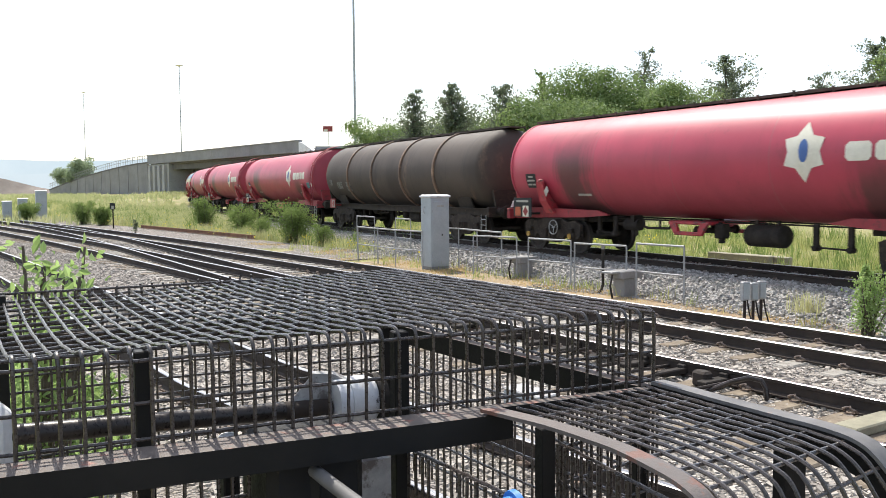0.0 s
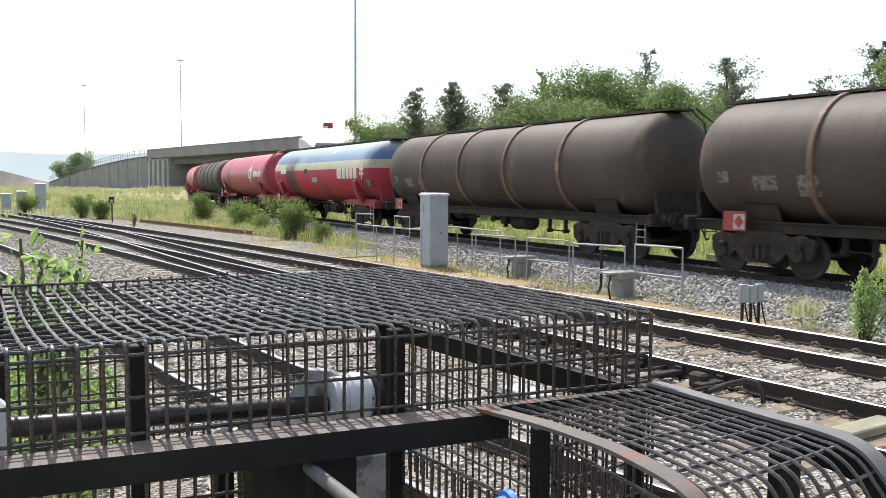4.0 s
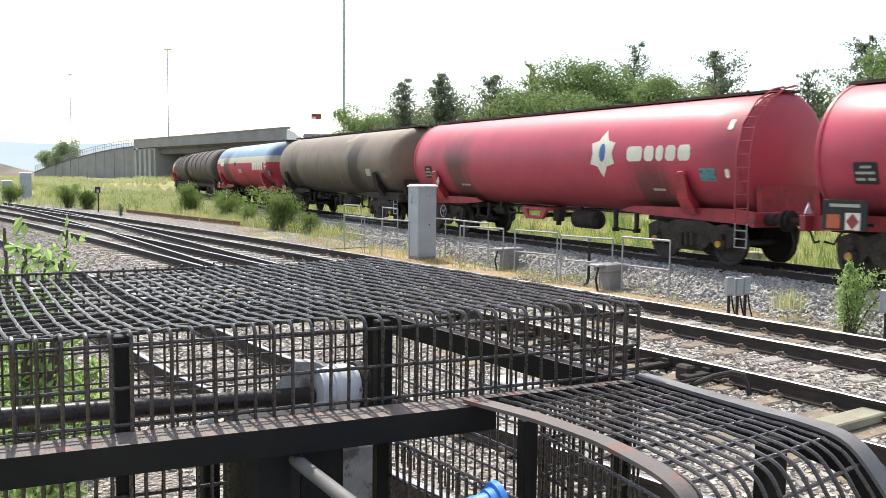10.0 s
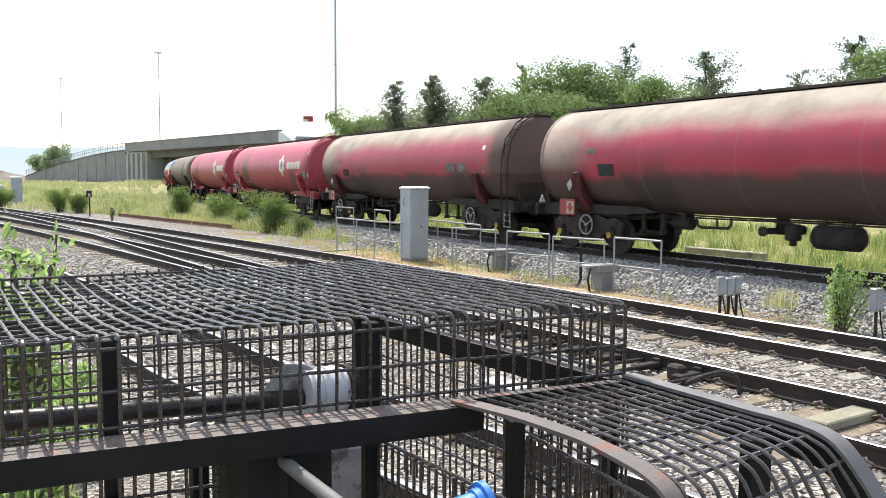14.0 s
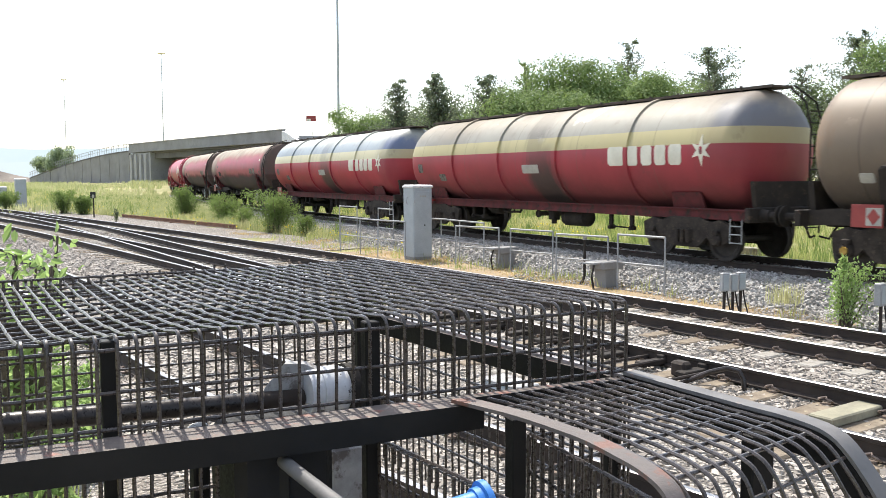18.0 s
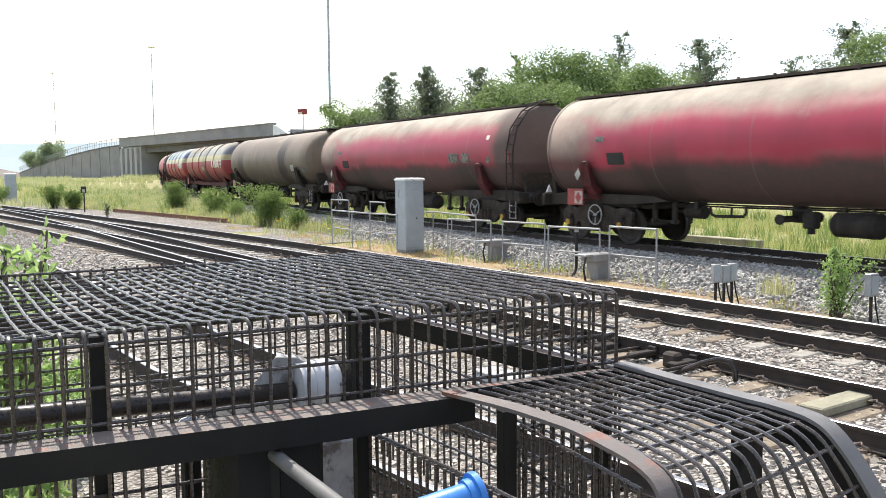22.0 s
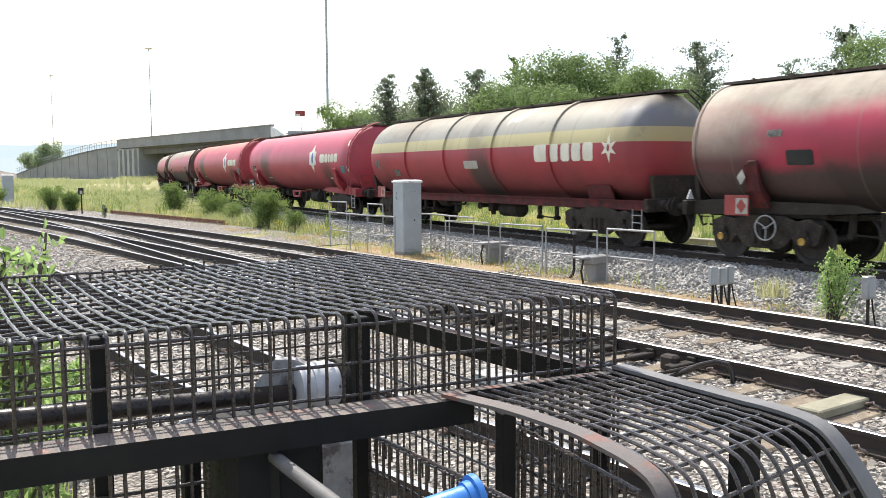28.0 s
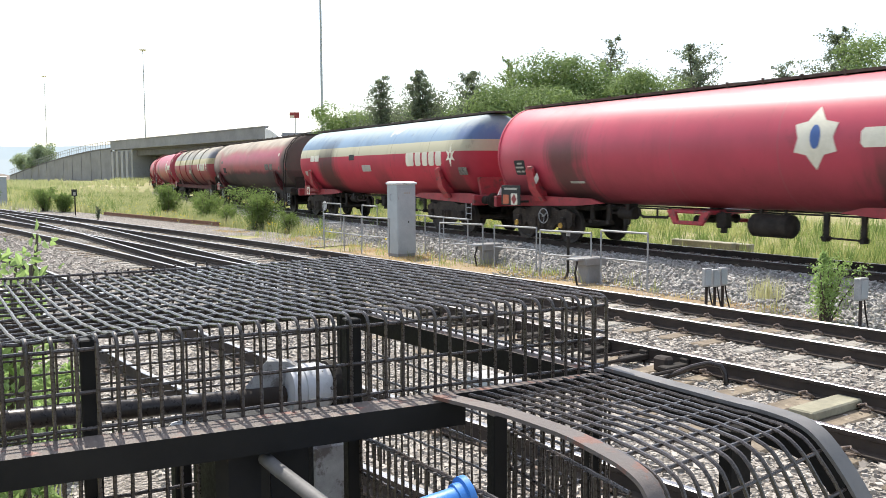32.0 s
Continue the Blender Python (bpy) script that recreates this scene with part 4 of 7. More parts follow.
        part("brake_hanger", mb, M["black_iron"], w, "dark bracket with brake lever")
    part("hook_pipe", MB().tube([(-0.66, 1.35, 1.02), (-0.66, 1.35, 0.88), (-0.66, 1.42, 0.80), (-0.66, 2.2, 0.78), (-0.66, 2.32, 0.82), (-0.66, 2.36, 0.98)], 0.035, 8).tube([(-0.66, 1.75, 0.79), (-0.66, 1.75, 1.0)], 0.03, 6), M["black_iron"], w, "bent pipe under the barrel", True)
    for x in (-0.42, 0.42):
        part("brake_pipe", MB().tube([(x, -4.4, 0.99), (x, -1.0, 1.0), (x, 2.0, 0.98), (x, 4.4, 0.99)], 0.022, 6), M["black_iron"], w, "air pipe along the barrel's underside", True)
    for y, r in {"half": ((-5.44, 1.0), (5.59, 1.0)), "smooth": ((5.59, 1.0),), "star": ((5.42, 0.8),)}.get(kind, ()):
        tagged(piece("handwheel", HANDWHEEL, w, pose(-1.28, y, 0.70) @ Matrix.Scale(r, 4)), "pale brake handwheel")
        part("wheel_bracket", MB().box(-1.12, y, 0.78, 0.22, 0.08, 0.3), M["black_iron"], w)
    # ladders: at the trailing end, up the barrel's side
    lad = []
    ly = -L + 0.02
    lad.append((-R - 0.12, ly, 0.62 if not modern else 1.0))
    lad.append((-R - 0.12, ly, Z))
    for a in (25, 50, 70, 84):
        lad.append((-(R + 0.12) * math.cos(radians(a)), ly, Z + (R + 0.12) * math.sin(radians(a))))
    if kind in ("star", "star_dusty", "half"):
        part("ladder", ladder_mesh(lad, 0.34, M["wagon_dark_red"] if modern else M["black_iron"]), None, w, "curved ladder round the barrel's end")
    else:
        mb = MB()
        for x in (0.42, 0.80):
            mb.tube([(x, -L - 0.24, 0.62), (x, -L - 0.26, 2.9), (x * 0.9, -L - 0.14, 3.45), (x * 0.6, -L + 0.25, 3.84)], 0.022, 5)
        for k in range(11):
            z = 0.75 + k * 0.25
            mb.tube([(0.42, -L - 0.25, z), (0.80, -L - 0.25, z)], 0.014, 5)
        part("end_ladder", mb, M["black_iron"], w, "dark ladder at the trailing end")
    mb = MB()
    for dy in (-0.16, 0.16):
        mb.tube([(-1.22, -L + 0.25 + dy, 0.42), (-1.22, -L + 0.25 + dy, 0.95)], 0.014, 5)
    for z in (0.44, 0.62, 0.80):
        mb.tube([(-1.22, -L + 0.09, z), (-1.22, -L + 0.41, z)], 0.014, 5)
    part("step", mb, M["galv"], w, "small pale foot step")
    # markings
    if modern:
        part("emblem", decal(star_poly(-3.02, 0.10, 0.53, 0.375)), M["pale_letter"], w, "cream six-pointed star emblem")
        part("emblem_eye", decal(oval_poly(-3.02, 0.12, 0.11, 0.23), 0.014), M["blue_letter"], w, "blue oval in the star")
        for k, (a, b, t) in enumerate(((-3.96, -4.50, -0.13), (-4.58, -4.90, -0.13), (-4.98, -5.22, -0.13), (-5.30, -5.62, -0.13), (-5.70, -6.08, -0.13))):
            part("name_bar", decal(rect_poly(b, a, 0.02 + t, 0.38 + t, 0.07)), M["pale_letter"], w, "cream block of the painted name")
    if kind in ("band", "band_ribbed", "band_grimy"):
        part("emblem", decal(star_poly(-6.58, 0.03, 0.31, 0.13)), M["pale_letter"], w, "small white star emblem")
        part("emblem_eye", decal(oval_poly(-6.58, 0.03, 0.045, 0.09), 0.014), M["wagon_red"], w)
        for a, b in ((-3.45, -4.02), (-4.14, -4.53), (-4.66, -5.02), (-5.12, -5.48), (-5.58, -5.98)):
            part("name_bar", decal(rect_poly(b, a, -0.28, 0.19, 0.06)), M["pale_letter"], w, "white block of the painted name")
        part("data_panel", decal(rect_poly(-0.42, 0.38, -0.45, -0.2)), M["dull_letter"], w, "faded data panel")
    panels = {"star": [(6.22, 6.7, -0.60, -0.18, "dark_panel"), (-6.8, -6.34, -0.58, -0.28, "teal_panel"), (-7.2, -7.08, -0.5, -0.3, "pale_letter"), (-7.2, -7.05, 0.55, 0.8, "pale_letter")],
              "half": [(4.5, 5.1, -0.45, -0.15, "dark_panel"), (-4.55, -3.9, -0.32, -0.02, "faded_panel"), (-5.2, -4.75, -0.32, -0.02, "faded_panel"), (-6.35, -6.18, 0.35, 0.5, "pale_letter"), (-6.4, -6.2, -0.35, -0.15, "faded_panel"), (-7.5, -7.3, -0.35, 0.0, "red_plate"), (5.2, 5.55, 0.12, 0.26, "faded_panel")],
              "smooth": [(-5.2, -4.7, -0.55, -0.25, "dull_letter"), (-6.9, -6.4, -0.62, -0.42, "faded_panel"), (6.2, 6.5, -0.7, -0.5, "dull_letter")],
              "band": [(5.42, 5.9, 0.0, 0.26, "pale_letter"), (4.92, 5.36, 0.0, 0.26, "pale_letter"), (6.3, 6.75, -0.62, -0.42, "dull_letter"), (-7.5, -7.0, -0.6, -0.35, "faded_panel"), (1.1, 1.6, 0.0, 0.22, "dark_panel")],
              "band_ribbed": [(6.5, 6.8, -0.4, -0.1, "faded_panel"), (5.0, 5.4, -0.7, -0.45, "faded_panel")],
              "ribbed": [(5.25, 5.85, -0.62, -0.3, "faded_panel"), (4.25, 4.75, -0.75, -0.3, "faded_panel"), (6.5, 6.8, -0.45, -0.2, "faded_panel")]}
    for y0, y1, a0, a1, m in panels.get({"star_dusty": "star", "band_grimy": "band_ribbed"}.get(kind, kind), ()):
        part("data_panel", decal(rect_poly(y0, y1, a0, a1)), M[m], w, "stencilled data panel")
    if modern:
        for y0, y1, a in ((6.34, 6.56, -0.27), (6.28, 6.66, -0.38), (6.28, 6.42, -0.50), (6.48, 6.66, -0.50)):
            part("data_bar", decal([(y0, a - 0.025), (y1, a - 0.025), (y1, a + 0.025), (y0, a + 0.025)], 0.012), M["dull_letter"], w, "pale line on the data panel")
        for y0, y1 in ((3.9, 4.45), (-5.1, -4.7)):
            part("data_bar", decal([(y0, -0.86), (y1, -0.86), (y1, -0.80), (y0, -0.80)], 0.008), M["dull_letter"], w, "pale stencilled line")
    if modern or kind == "half":
        part("end_marker", MB().prism([(-1.12, L + 0.10, 1.22), (-0.90, L + 0.10, 1.22), (-1.01, L + 0.10, 1.44)], (0, 0.02, 0)), M["white_paint"], w, "white triangular end marker")
    # hazard plate at the leading end
    yp = 6.78 if modern else 6.22
    if modern:
        part("hazard_board", MB().box(-1.40, yp, 1.24, 0.03, 0.92, 0.56, bev=0.008).box(-1.15, yp - 0.3, 1.06, 0.5, 0.06, 0.06).box(-1.15, yp + 0.3, 1.06, 0.5, 0.06, 0.06), M["dark_panel"], w, "dark hazard board on the frame")
        part("hazard_number", MB().box(-1.42, yp + 0.22, 1.12, 0.008, 0.28, 0.26), M["orange_plate"], w, "orange plate on the hazard board")
        part("hazard_bar", MB().box(-1.42, yp, 1.42, 0.008, 0.62, 0.06), M["dull_letter"], w, "pale line on the hazard board")
    else:
        part("hazard_board", MB().box(-1.40, yp, 1.14, 0.03, 0.62, 0.42, bev=0.006).box(-1.15, yp, 1.06, 0.5, 0.06, 0.06), M["red_plate"], w, "red hazard board on the frame")
    yd, xd = (yp - 0.18, -1.418) if modern else (yp - 0.14, -1.418)
    part("hazard_sign", MB().box(xd, yd, 1.13, 0.008, 0.30, 0.32), M["pale_letter"] if modern or kind == "band" else M["dull_letter"], w, "pale square sign")
    part("hazard_diamond", MB().prism([(xd - 0.006, yd - 0.13, 1.13), (xd - 0.006, yd, 1.28), (xd - 0.006, yd + 0.13, 1.13), (xd - 0.006, yd, 0.98)], (-0.004, 0, 0)), M["red_plate"], w, "red diamond on the sign")
    if modern or kind in ("half",):
        y = 5.5 if modern else 6.07
        d = [(-1.46, y - 0.11, 1.72), (-1.44, y, 1.88), (-1.46, y + 0.11, 1.72), (-1.46, y, 1.56)]
        part("warning_diamond", MB().prism(d, (-0.008, 0, 0)), M["dull_letter"], w, "white warning diamond on the bracket")
    return w


_ribs = {}


def worn_rib(kind):
    if kind not in _ribs:
        _ribs[kind] = M["rust_rib"] if kind == "ribbed" else PAINT["band_dirty" if kind == "band_grimy" else "band_clean"]
    return _ribs[kind]


M["rust_rib"] = worn("rusty_rib", (0.085, 0.06, 0.045), (0.20, 0.12, 0.075), 0.7, coarse=1.2, fine=20, bump=0.3, spot=(0.32, 0.20, 0.12), spot_lo=0.55, spot_hi=0.7)
LABELS = {
    "star": "red bogie tank wagon with a cream star",
    "star_dusty": "dusty orange-red bogie tank wagon with a cream star",
    "band": "red tank wagon with pale blue top and cream stripe",
    "band_ribbed": "ribbed red tank wagon with pale grey top and cream stripe",
    "band_grimy": "grimy ribbed red tank wagon with dulled cream bands",
    "ribbed": "grimy dark brown tank wagon with ring ribs",
    "smooth": "rust-brown smooth bogie tank wagon with spill stains",
    "half": "red tank wagon coated brown above and below",
}
ORDER = ["star", "star", "band", "star", "star", "star", "ribbed", "star", "band", "ribbed", "ribbed", "band", "smooth", "star", "star", "half", "half", "band_ribbed", "band_grimy", "smooth", "half", "half", "star_dusty", "star", "band_grimy", "half", "band", "star"]
FIRST = -5
_built = {}
WAGONS = []
for i, kind in enumerate(ORDER):
    if kind not in _built:
        _built[kind] = build_wagon(kind, LABELS[kind])
        WAGONS.append(_built[kind])
    else:
        WAGONS.append(copy_thing(_built[kind], Matrix()))


# ---- the mesh cage over the drive gear ----
CA, CB, CC, CD = Vector((-1.181, 2.361, 0)), Vector((0.785, 3.238, 0)), Vector((-0.299, 4.886, 0)), Vector((-2.079, 3.975, 0))
CAGE_TOP, CAGE_LOW = 1.64, 1.352
WIRE = 0.0061


def cage_at(u, v):
    return CA * (1 - u) * (1 - v) + CB * u * (1 - v) + CC * u * v + CD * (1 - u) * v


def sag(u, v):
    k = 1.0 - min(1.0, max(0.0, (u + 0.05) / 0.75))
    return 0.008 * noise.noise((u * 3.0, v * 2.0, 1.7)) * math.sin(math.pi * v) - 0.055 * k * math.sin(math.pi * min(1, max(0, v)) ** 0.75) - 0.055 * v * (1 - min(1.0, max(0.0, u)))


U0, NU, NV = -12, 36, 14


def one_wire(pts, period=0.11, amp=0.0007):
    """A round wire along the points, crimped a little where the cross wires meet it."""
    pts = [Vector(p) for p in pts]
    out, run = [pts[0]], 0.0
    for a, b in zip(pts, pts[1:]):
        L = (b - a).length
        n = max(1, round(L / 0.028))
        for i in range(1, n + 1):
            p = a.lerp(b, i / n)
            k = amp * math.sin(2 * math.pi * (run + L * i / n) / period + pts[0].x * 40)
            out.append(p + Vector((k * 0.6, k * 0.6, k)))
        run += L
    return part("wire", MB().tube([tuple(p) for p in out], WIRE, 6), M["mesh_wire"], cage, "", True)



def wall_panel(p0, p1, z0, z1, step=0.06, rows=0.13, ext=0.0, seed=0):
    """An upright panel of welded wires between two ground points."""
    rnd = random.Random(seed)
    p0, p1 = Vector(p0), Vector(p1)
    L = (p1 - p0).length
    n = max(2, round(L / step))
    side = Vector((-(p1 - p0).y, (p1 - p0).x, 0)).normalized() * WIRE * 1.6
    for i in range(n + 1):
        p = p0.lerp(p1, i / n) + (p1 - p0).normalized() * rnd.uniform(-0.004, 0.004)
        one_wire([(p.x, p.y, z0 - ext), (p.x + rnd.uniform(-0.003, 0.003), p.y, (z0 + z1) / 2), (p.x, p.y, z1)])
    z = z1
    while z > z0 - 0.01:
        one_wire([(p0.x + side.x, p0.y + side.y, z), (p1.x + side.x, p1.y + side.y, z)])
        z -= rows


cage = thing("mesh_cage", "black welded-wire cage with worn steel frame over drive gear", "safety cage")
DEPTH, BEND, CRIMP = 1.85, 0.034, WIRE * 0.28


def top_u(i, v):
    """Place across the cage of its long wire i, at v from front to back."""
    return i / NU + 0.0015 * math.sin(i * 5.3) + 0.003 * noise.noise((i * 0.3, v * 3, 4.0))


for i in range(U0, NU + 1):
    front = cage_at(top_u(i, 0), 0)
    pts = [(front.x, front.y, CAGE_LOW - 0.01), (front.x, front.y, 1.5), (front.x, front.y, CAGE_TOP - BEND - 0.012)]
    for a in (0, 22.5, 45, 67.5, 90):
        p = cage_at(top_u(i, 0), BEND * (1 - math.cos(radians(a))) / DEPTH)
        pts.append((p.x, p.y, CAGE_TOP - BEND + BEND * math.sin(radians(a))))
    for j in range(1, NV + 1):
        v = j / NV
        p = cage_at(top_u(i, v), v)
        pts.append((p.x, p.y, CAGE_TOP + sag(top_u(i, v), v) + CRIMP * (-1) ** (i + j)))
    if i / NU < 0.62:
        p = cage_at(top_u(i, 1), 1.012)
        z = CAGE_TOP + sag(i / NU, 1)
        pts += [(p.x, p.y, z + 0.012), (p.x, p.y, z + 0.03 + 0.012 * noise.noise((i * 1.7, 0, 0)))]
    one_wire(pts)
for j in range(1, NV + 1):
    v = j / NV
    pts = []
    for i in range(U0, NU + 1):
        p = cage_at(top_u(i, v), v)
        pts.append((p.x, p.y, CAGE_TOP + sag(top_u(i, v), v) - WIRE * 0.95 - CRIMP * (-1) ** (i + j)))
    one_wire(pts, amp=0.0)
for z in (CAGE_TOP - BEND - 0.006, 1.475, 1.368):
    a, b = cage_at(U0 / NU, 0.006), cage_at(1.0, 0.006)
    one_wire([(a.x, a.y, z), ((a.x + b.x) / 2, (a.y + b.y) / 2, z + 0.004), (b.x, b.y, z)])
wall_panel(CB, CC, CAGE_LOW, CAGE_TOP - 0.01, seed=2)
wall_panel(cage_at(U0 / NU, 1), CC, CAGE_LOW - 0.6, CAGE_TOP - 0.02, 0.06, 0.078, seed=3)
wall_panel(CB, CC, 0.55, CAGE_LOW - 0.09, 0.06, 0.125, seed=9)
wall_panel(cage_at(-0.34, 0.02), cage_at(0.30, 0.02), 0.3, 1.27, 0.048, 0.125, seed=4)


def beam(p, q, prof, mats=None):
    """A straight rolled section from p to q; prof in (out to the right of travel, up)."""
    d = (Vector(q) - Vector(p)).normalized()
    side = Vector((d.y, -d.x, 0)).normalized()
    return MB().sweep([(p, side), (q, side)], prof, mats)


def channel(w, h, t=0.008):
    return [(0, 0), (w, 0), (w, -h), (w - t, -h), (w - t, -t), (0, -t)]


a, b = cage_at(-0.36, 0), cage_at(0.69, 0)
part("front_beam", beam((a.x, a.y, CAGE_LOW), (b.x, b.y, CAGE_LOW), channel(0.13, 0.085), [1, 0, 0, 0, 0, 0]), [M["black_paint"], M["worn_top"]], cage, "black steel channel with a worn reddish top flange")
a, b = CC, CB
part("side_beam", beam((a.x, a.y, CAGE_LOW), (b.x, b.y, CAGE_LOW), channel(0.06, 0.09), [1, 0, 0, 0, 0, 0]), [M["black_paint"], M["worn_top"]], cage, "black steel angle along the side")
a, b = cage_at(-0.36, 1), CC
part("back_beam", beam((a.x, a.y, 1.425), (b.x, b.y, 1.425), channel(0.06, 0.105)), M["rail_side"], cage, "rust-dark steel angle along the back")
a, b = cage_at(0.69, 0), CB
part("step_angle", beam((a.x, a.y, CAGE_LOW), (b.x, b.y, CAGE_LOW), channel(0.05, 0.05), [1, 0, 0, 0, 0, 0]), [M["black_paint"], M["worn_top"]], cage)
FLOOR_Z = -0.44
for x, y, top in ((-0.150, 2.90, 1.62), (-0.90, 2.58, 1.62), (0.335, 2.86, 1.30), (1.03, 2.56, 1.33), (-0.33, 4.80, 1.62), (-2.02, 3.95, 1.62), (0.74, 3.28, 1.34)):
    part("post", MB().box(x, y, (FLOOR_Z + top) / 2, 0.085 if x > 1 else 0.052, 0.052, top - FLOOR_Z, pose(0, 0, 0, 0, 0, 24), bev=0.004), M["black_paint"], cage, "black square steel post")

# the low hood that curves down in front
HL = [(0.143, 2.850, 1.352), (0.255, 2.725, 1.354), (0.320, 2.650, 1.355), (0.379, 2.572, 1.355), (0.437, 2.485, 1.355), (0.491, 2.397, 1.355), (0.545, 2.270, 1.354), (0.597, 2.125, 1.350), (0.628, 2.045, 1.315), (0.640, 2.020, 1.20), (0.641, 2.018, 1.08), (0.642, 2.015, 0.35)]
HR = [(0.800, 3.235, 1.352), (0.872, 3.085, 1.356), (0.940, 2.935, 1.360), (1.008, 2.800, 1.363), (1.070, 2.680, 1.365), (1.118, 2.600, 1.366), (1.155, 2.530, 1.365), (1.188, 2.455, 1.360), (1.222, 2.410, 1.330), (1.277, 2.370, 1.242), (1.330, 2.341, 1.138), (1.730, 2.120, 0.350)]


def rounded(path, n=4):
    """The same path with its corners rounded: a smooth curve through all points."""
    p = [Vector(q) for q in path]
    out = []
    for i in range(len(p) - 1):
        a, b, c, d = p[max(i - 1, 0)], p[i], p[i + 1], p[min(i + 2, len(p) - 1)]
        if (c - b).length > 0.5:
            out.append(b)
            continue
        if (d - c).length > 0.5:
            d = c + (d - c).normalized() * (c - b).length
        for k in range(n):
            t = k / n
            out.append(0.5 * (2 * b + (c - a) * t + (2 * a - 5 * b + 4 * c - d) * t * t + (3 * b - a - 3 * c + d) * t ** 3))
    return out + [p[-1]]


HL, HR = rounded(HL), rounded(HR)


def hood_path(f):
    return [tuple(Vector(a).lerp(Vector(b), f)) for a, b in zip(HL, HR)]


def strip(path, across, w, t, lift=0.0):
    """A flat bar bent along a path; across: the direction of its width."""
    mb, vs, fs = MB(), [], []
    ac = Vector(across).normalized()
    k = len(path)
    for i, p in enumerate(path):
        p = Vector(p)
        d = (Vector(path[min(i + 1, k - 1)]) - Vector(path[max(i - 1, 0)])).normalized()
        up = ac.cross(d).normalized()
        up = up if up.z > -0.2 else -up
        for s, q in ((-0.5, 0), (0.5, 0), (0.5, 1), (-0.5, 1)):
            vs.append(p + ac * s * w + up * (q * t + lift))
    for i in range(k - 1):
        for j in range(4):
            fs.append((i * 4 + j, i * 4 + (j + 1) % 4, (i + 1) * 4 + (j + 1) % 4, (i + 1) * 4 + j))
    fs += [(0, 1, 2, 3), tuple((k - 1) * 4 + j for j in (3, 2, 1, 0))]
    return mb.add(vs, fs)


M["rust_bar"] = worn("bar_flaking_rust", (0.075, 0.066, 0.06), (0.15, 0.125, 0.112), 0.65, coarse=1.6, fine=40, bump=0.8, dist=0.004, spot=(0.17, 0.085, 0.062), spot_lo=0.53, spot_hi=0.58)
M["grey_bar"] = worn("bar_dull_steel", (0.10, 0.097, 0.094), (0.18, 0.172, 0.165), 0.65, coarse=5, fine=50, bump=0.3, dist=0.002, spot=(0.28, 0.18, 0.14), spot_lo=0.62, spot_hi=0.72)
part("hood_bar", strip(HL, (0.80, 0.60, 0), 0.062, 0.012, 0.006), M["rust_bar"], cage, "curved flat bar flaking to red rust", True)
part("hood_bar", strip(HR, (0.887, 0.462, 0), 0.062, 0.012, 0.006), M["grey_bar"], cage, "curved flat bar of dull grey steel", True)
lip = MB()
rim = [Vector(p) for p in HR if p[2] > 0.5]
inner = Vector((-0.887, -0.462, 0)) * 0.03
vs, fs = [], []
for p in rim:
    for q, dz in ((inner, 0.004), (inner, -0.085), (inner * 0.72, -0.085), (inner * 0.72, 0.004)):
        vs.append(p + q + Vector((0, 0, dz)))
for i in range(len(rim) - 1):
    for j in range(4):
        fs.append((i * 4 + j, i * 4 + (j + 1) % 4, i * 4 + 4 + (j + 1) % 4, i * 4 + 4 + j))
part("hood_lip", lip.add(vs, fs), M["black_paint"], cage, "black upright flange under the curved bar", True)
for i in range(1, 13):
    one_wire(hood_path(i / 13 + 0.003 * math.sin(i * 7.1)))


def hood_point(s, f):
    pts = hood_path(f)
    acc = 0.0
    for p, q in zip(pts, pts[1:]):
        L = (Vector(q) - Vector(p)).length
        if acc + L >= s:
            return Vector(p).lerp(Vector(q), (s - acc) / L)
        acc += L
    return Vector(pts[-1])


for j in range(1, 15):
    one_wire([tuple(hood_point(0.127 * j * (1 - 0.06 * f), f) - Vector((0, 0, WIRE * 0.8))) for f in [0.02 + 0.06 * q for q in range(17)]], amp=0.0)
wall_panel((-0.12, 2.83, 0), (0.42, 2.02, 0), 0.25, 1.235, 0.042, 0.125, seed=5)
wall_panel((0.36, 2.74, 0), (0.60, 2.16, 0), 0.25, 1.28, 0.05, 0.125, seed=6)
wall_panel((0.36, 2.90, 0), (0.80, 3.24, 0), 0.0, 1.33, 0.05, 0.125, seed=7)
part("base_rail", MB().box(-0.6, 2.68, FLOOR_Z + 0.03, 1.9, 0.07, 0.07, pose(0, 0, 0, 0, 0, 24), bev=0.004), M["black_paint"], cage)

# drive shaft, bearing and gear inside the cage
M["shaft"] = worn("shaft_dull_sheen", (0.016, 0.013, 0.012), (0.045, 0.036, 0.032), 0.33, 0.2, coarse=5, fine=60, bump=0.25, dist=0.002, spot=(0.13, 0.09, 0.07), spot_lo=0.6, spot_hi=0.7)
M["chipped_white"] = worn("chipped_white_paint", (0.50, 0.50, 0.51), (0.66, 0.66, 0.67), 0.5, coarse=7, fine=40, bump=0.4, dist=0.003, spot=(0.10, 0.085, 0.08), spot_lo=0.60, spot_hi=0.63)
gear = thing("drive_gear", "black drive shaft with white-painted bearing and gearbox", "machinery")
part("shaft", MB().tube([(-2.2, 2.27, 1.393), (-1.386, 2.75, 1.317), (-0.468, 3.30, 1.258)], 0.034, 18), M["shaft"], gear, "round dark drive shaft with a dull sheen", True)
part("shaft_sleeve", MB().tube([(-0.60, 3.22, 1.266), (-0.44, 3.315, 1.256)], 0.036, 14), M["rail_side"], gear, "rusty sleeve on the shaft", True)
ax = Vector((0.858, 0.514, -0.03)).normalized()
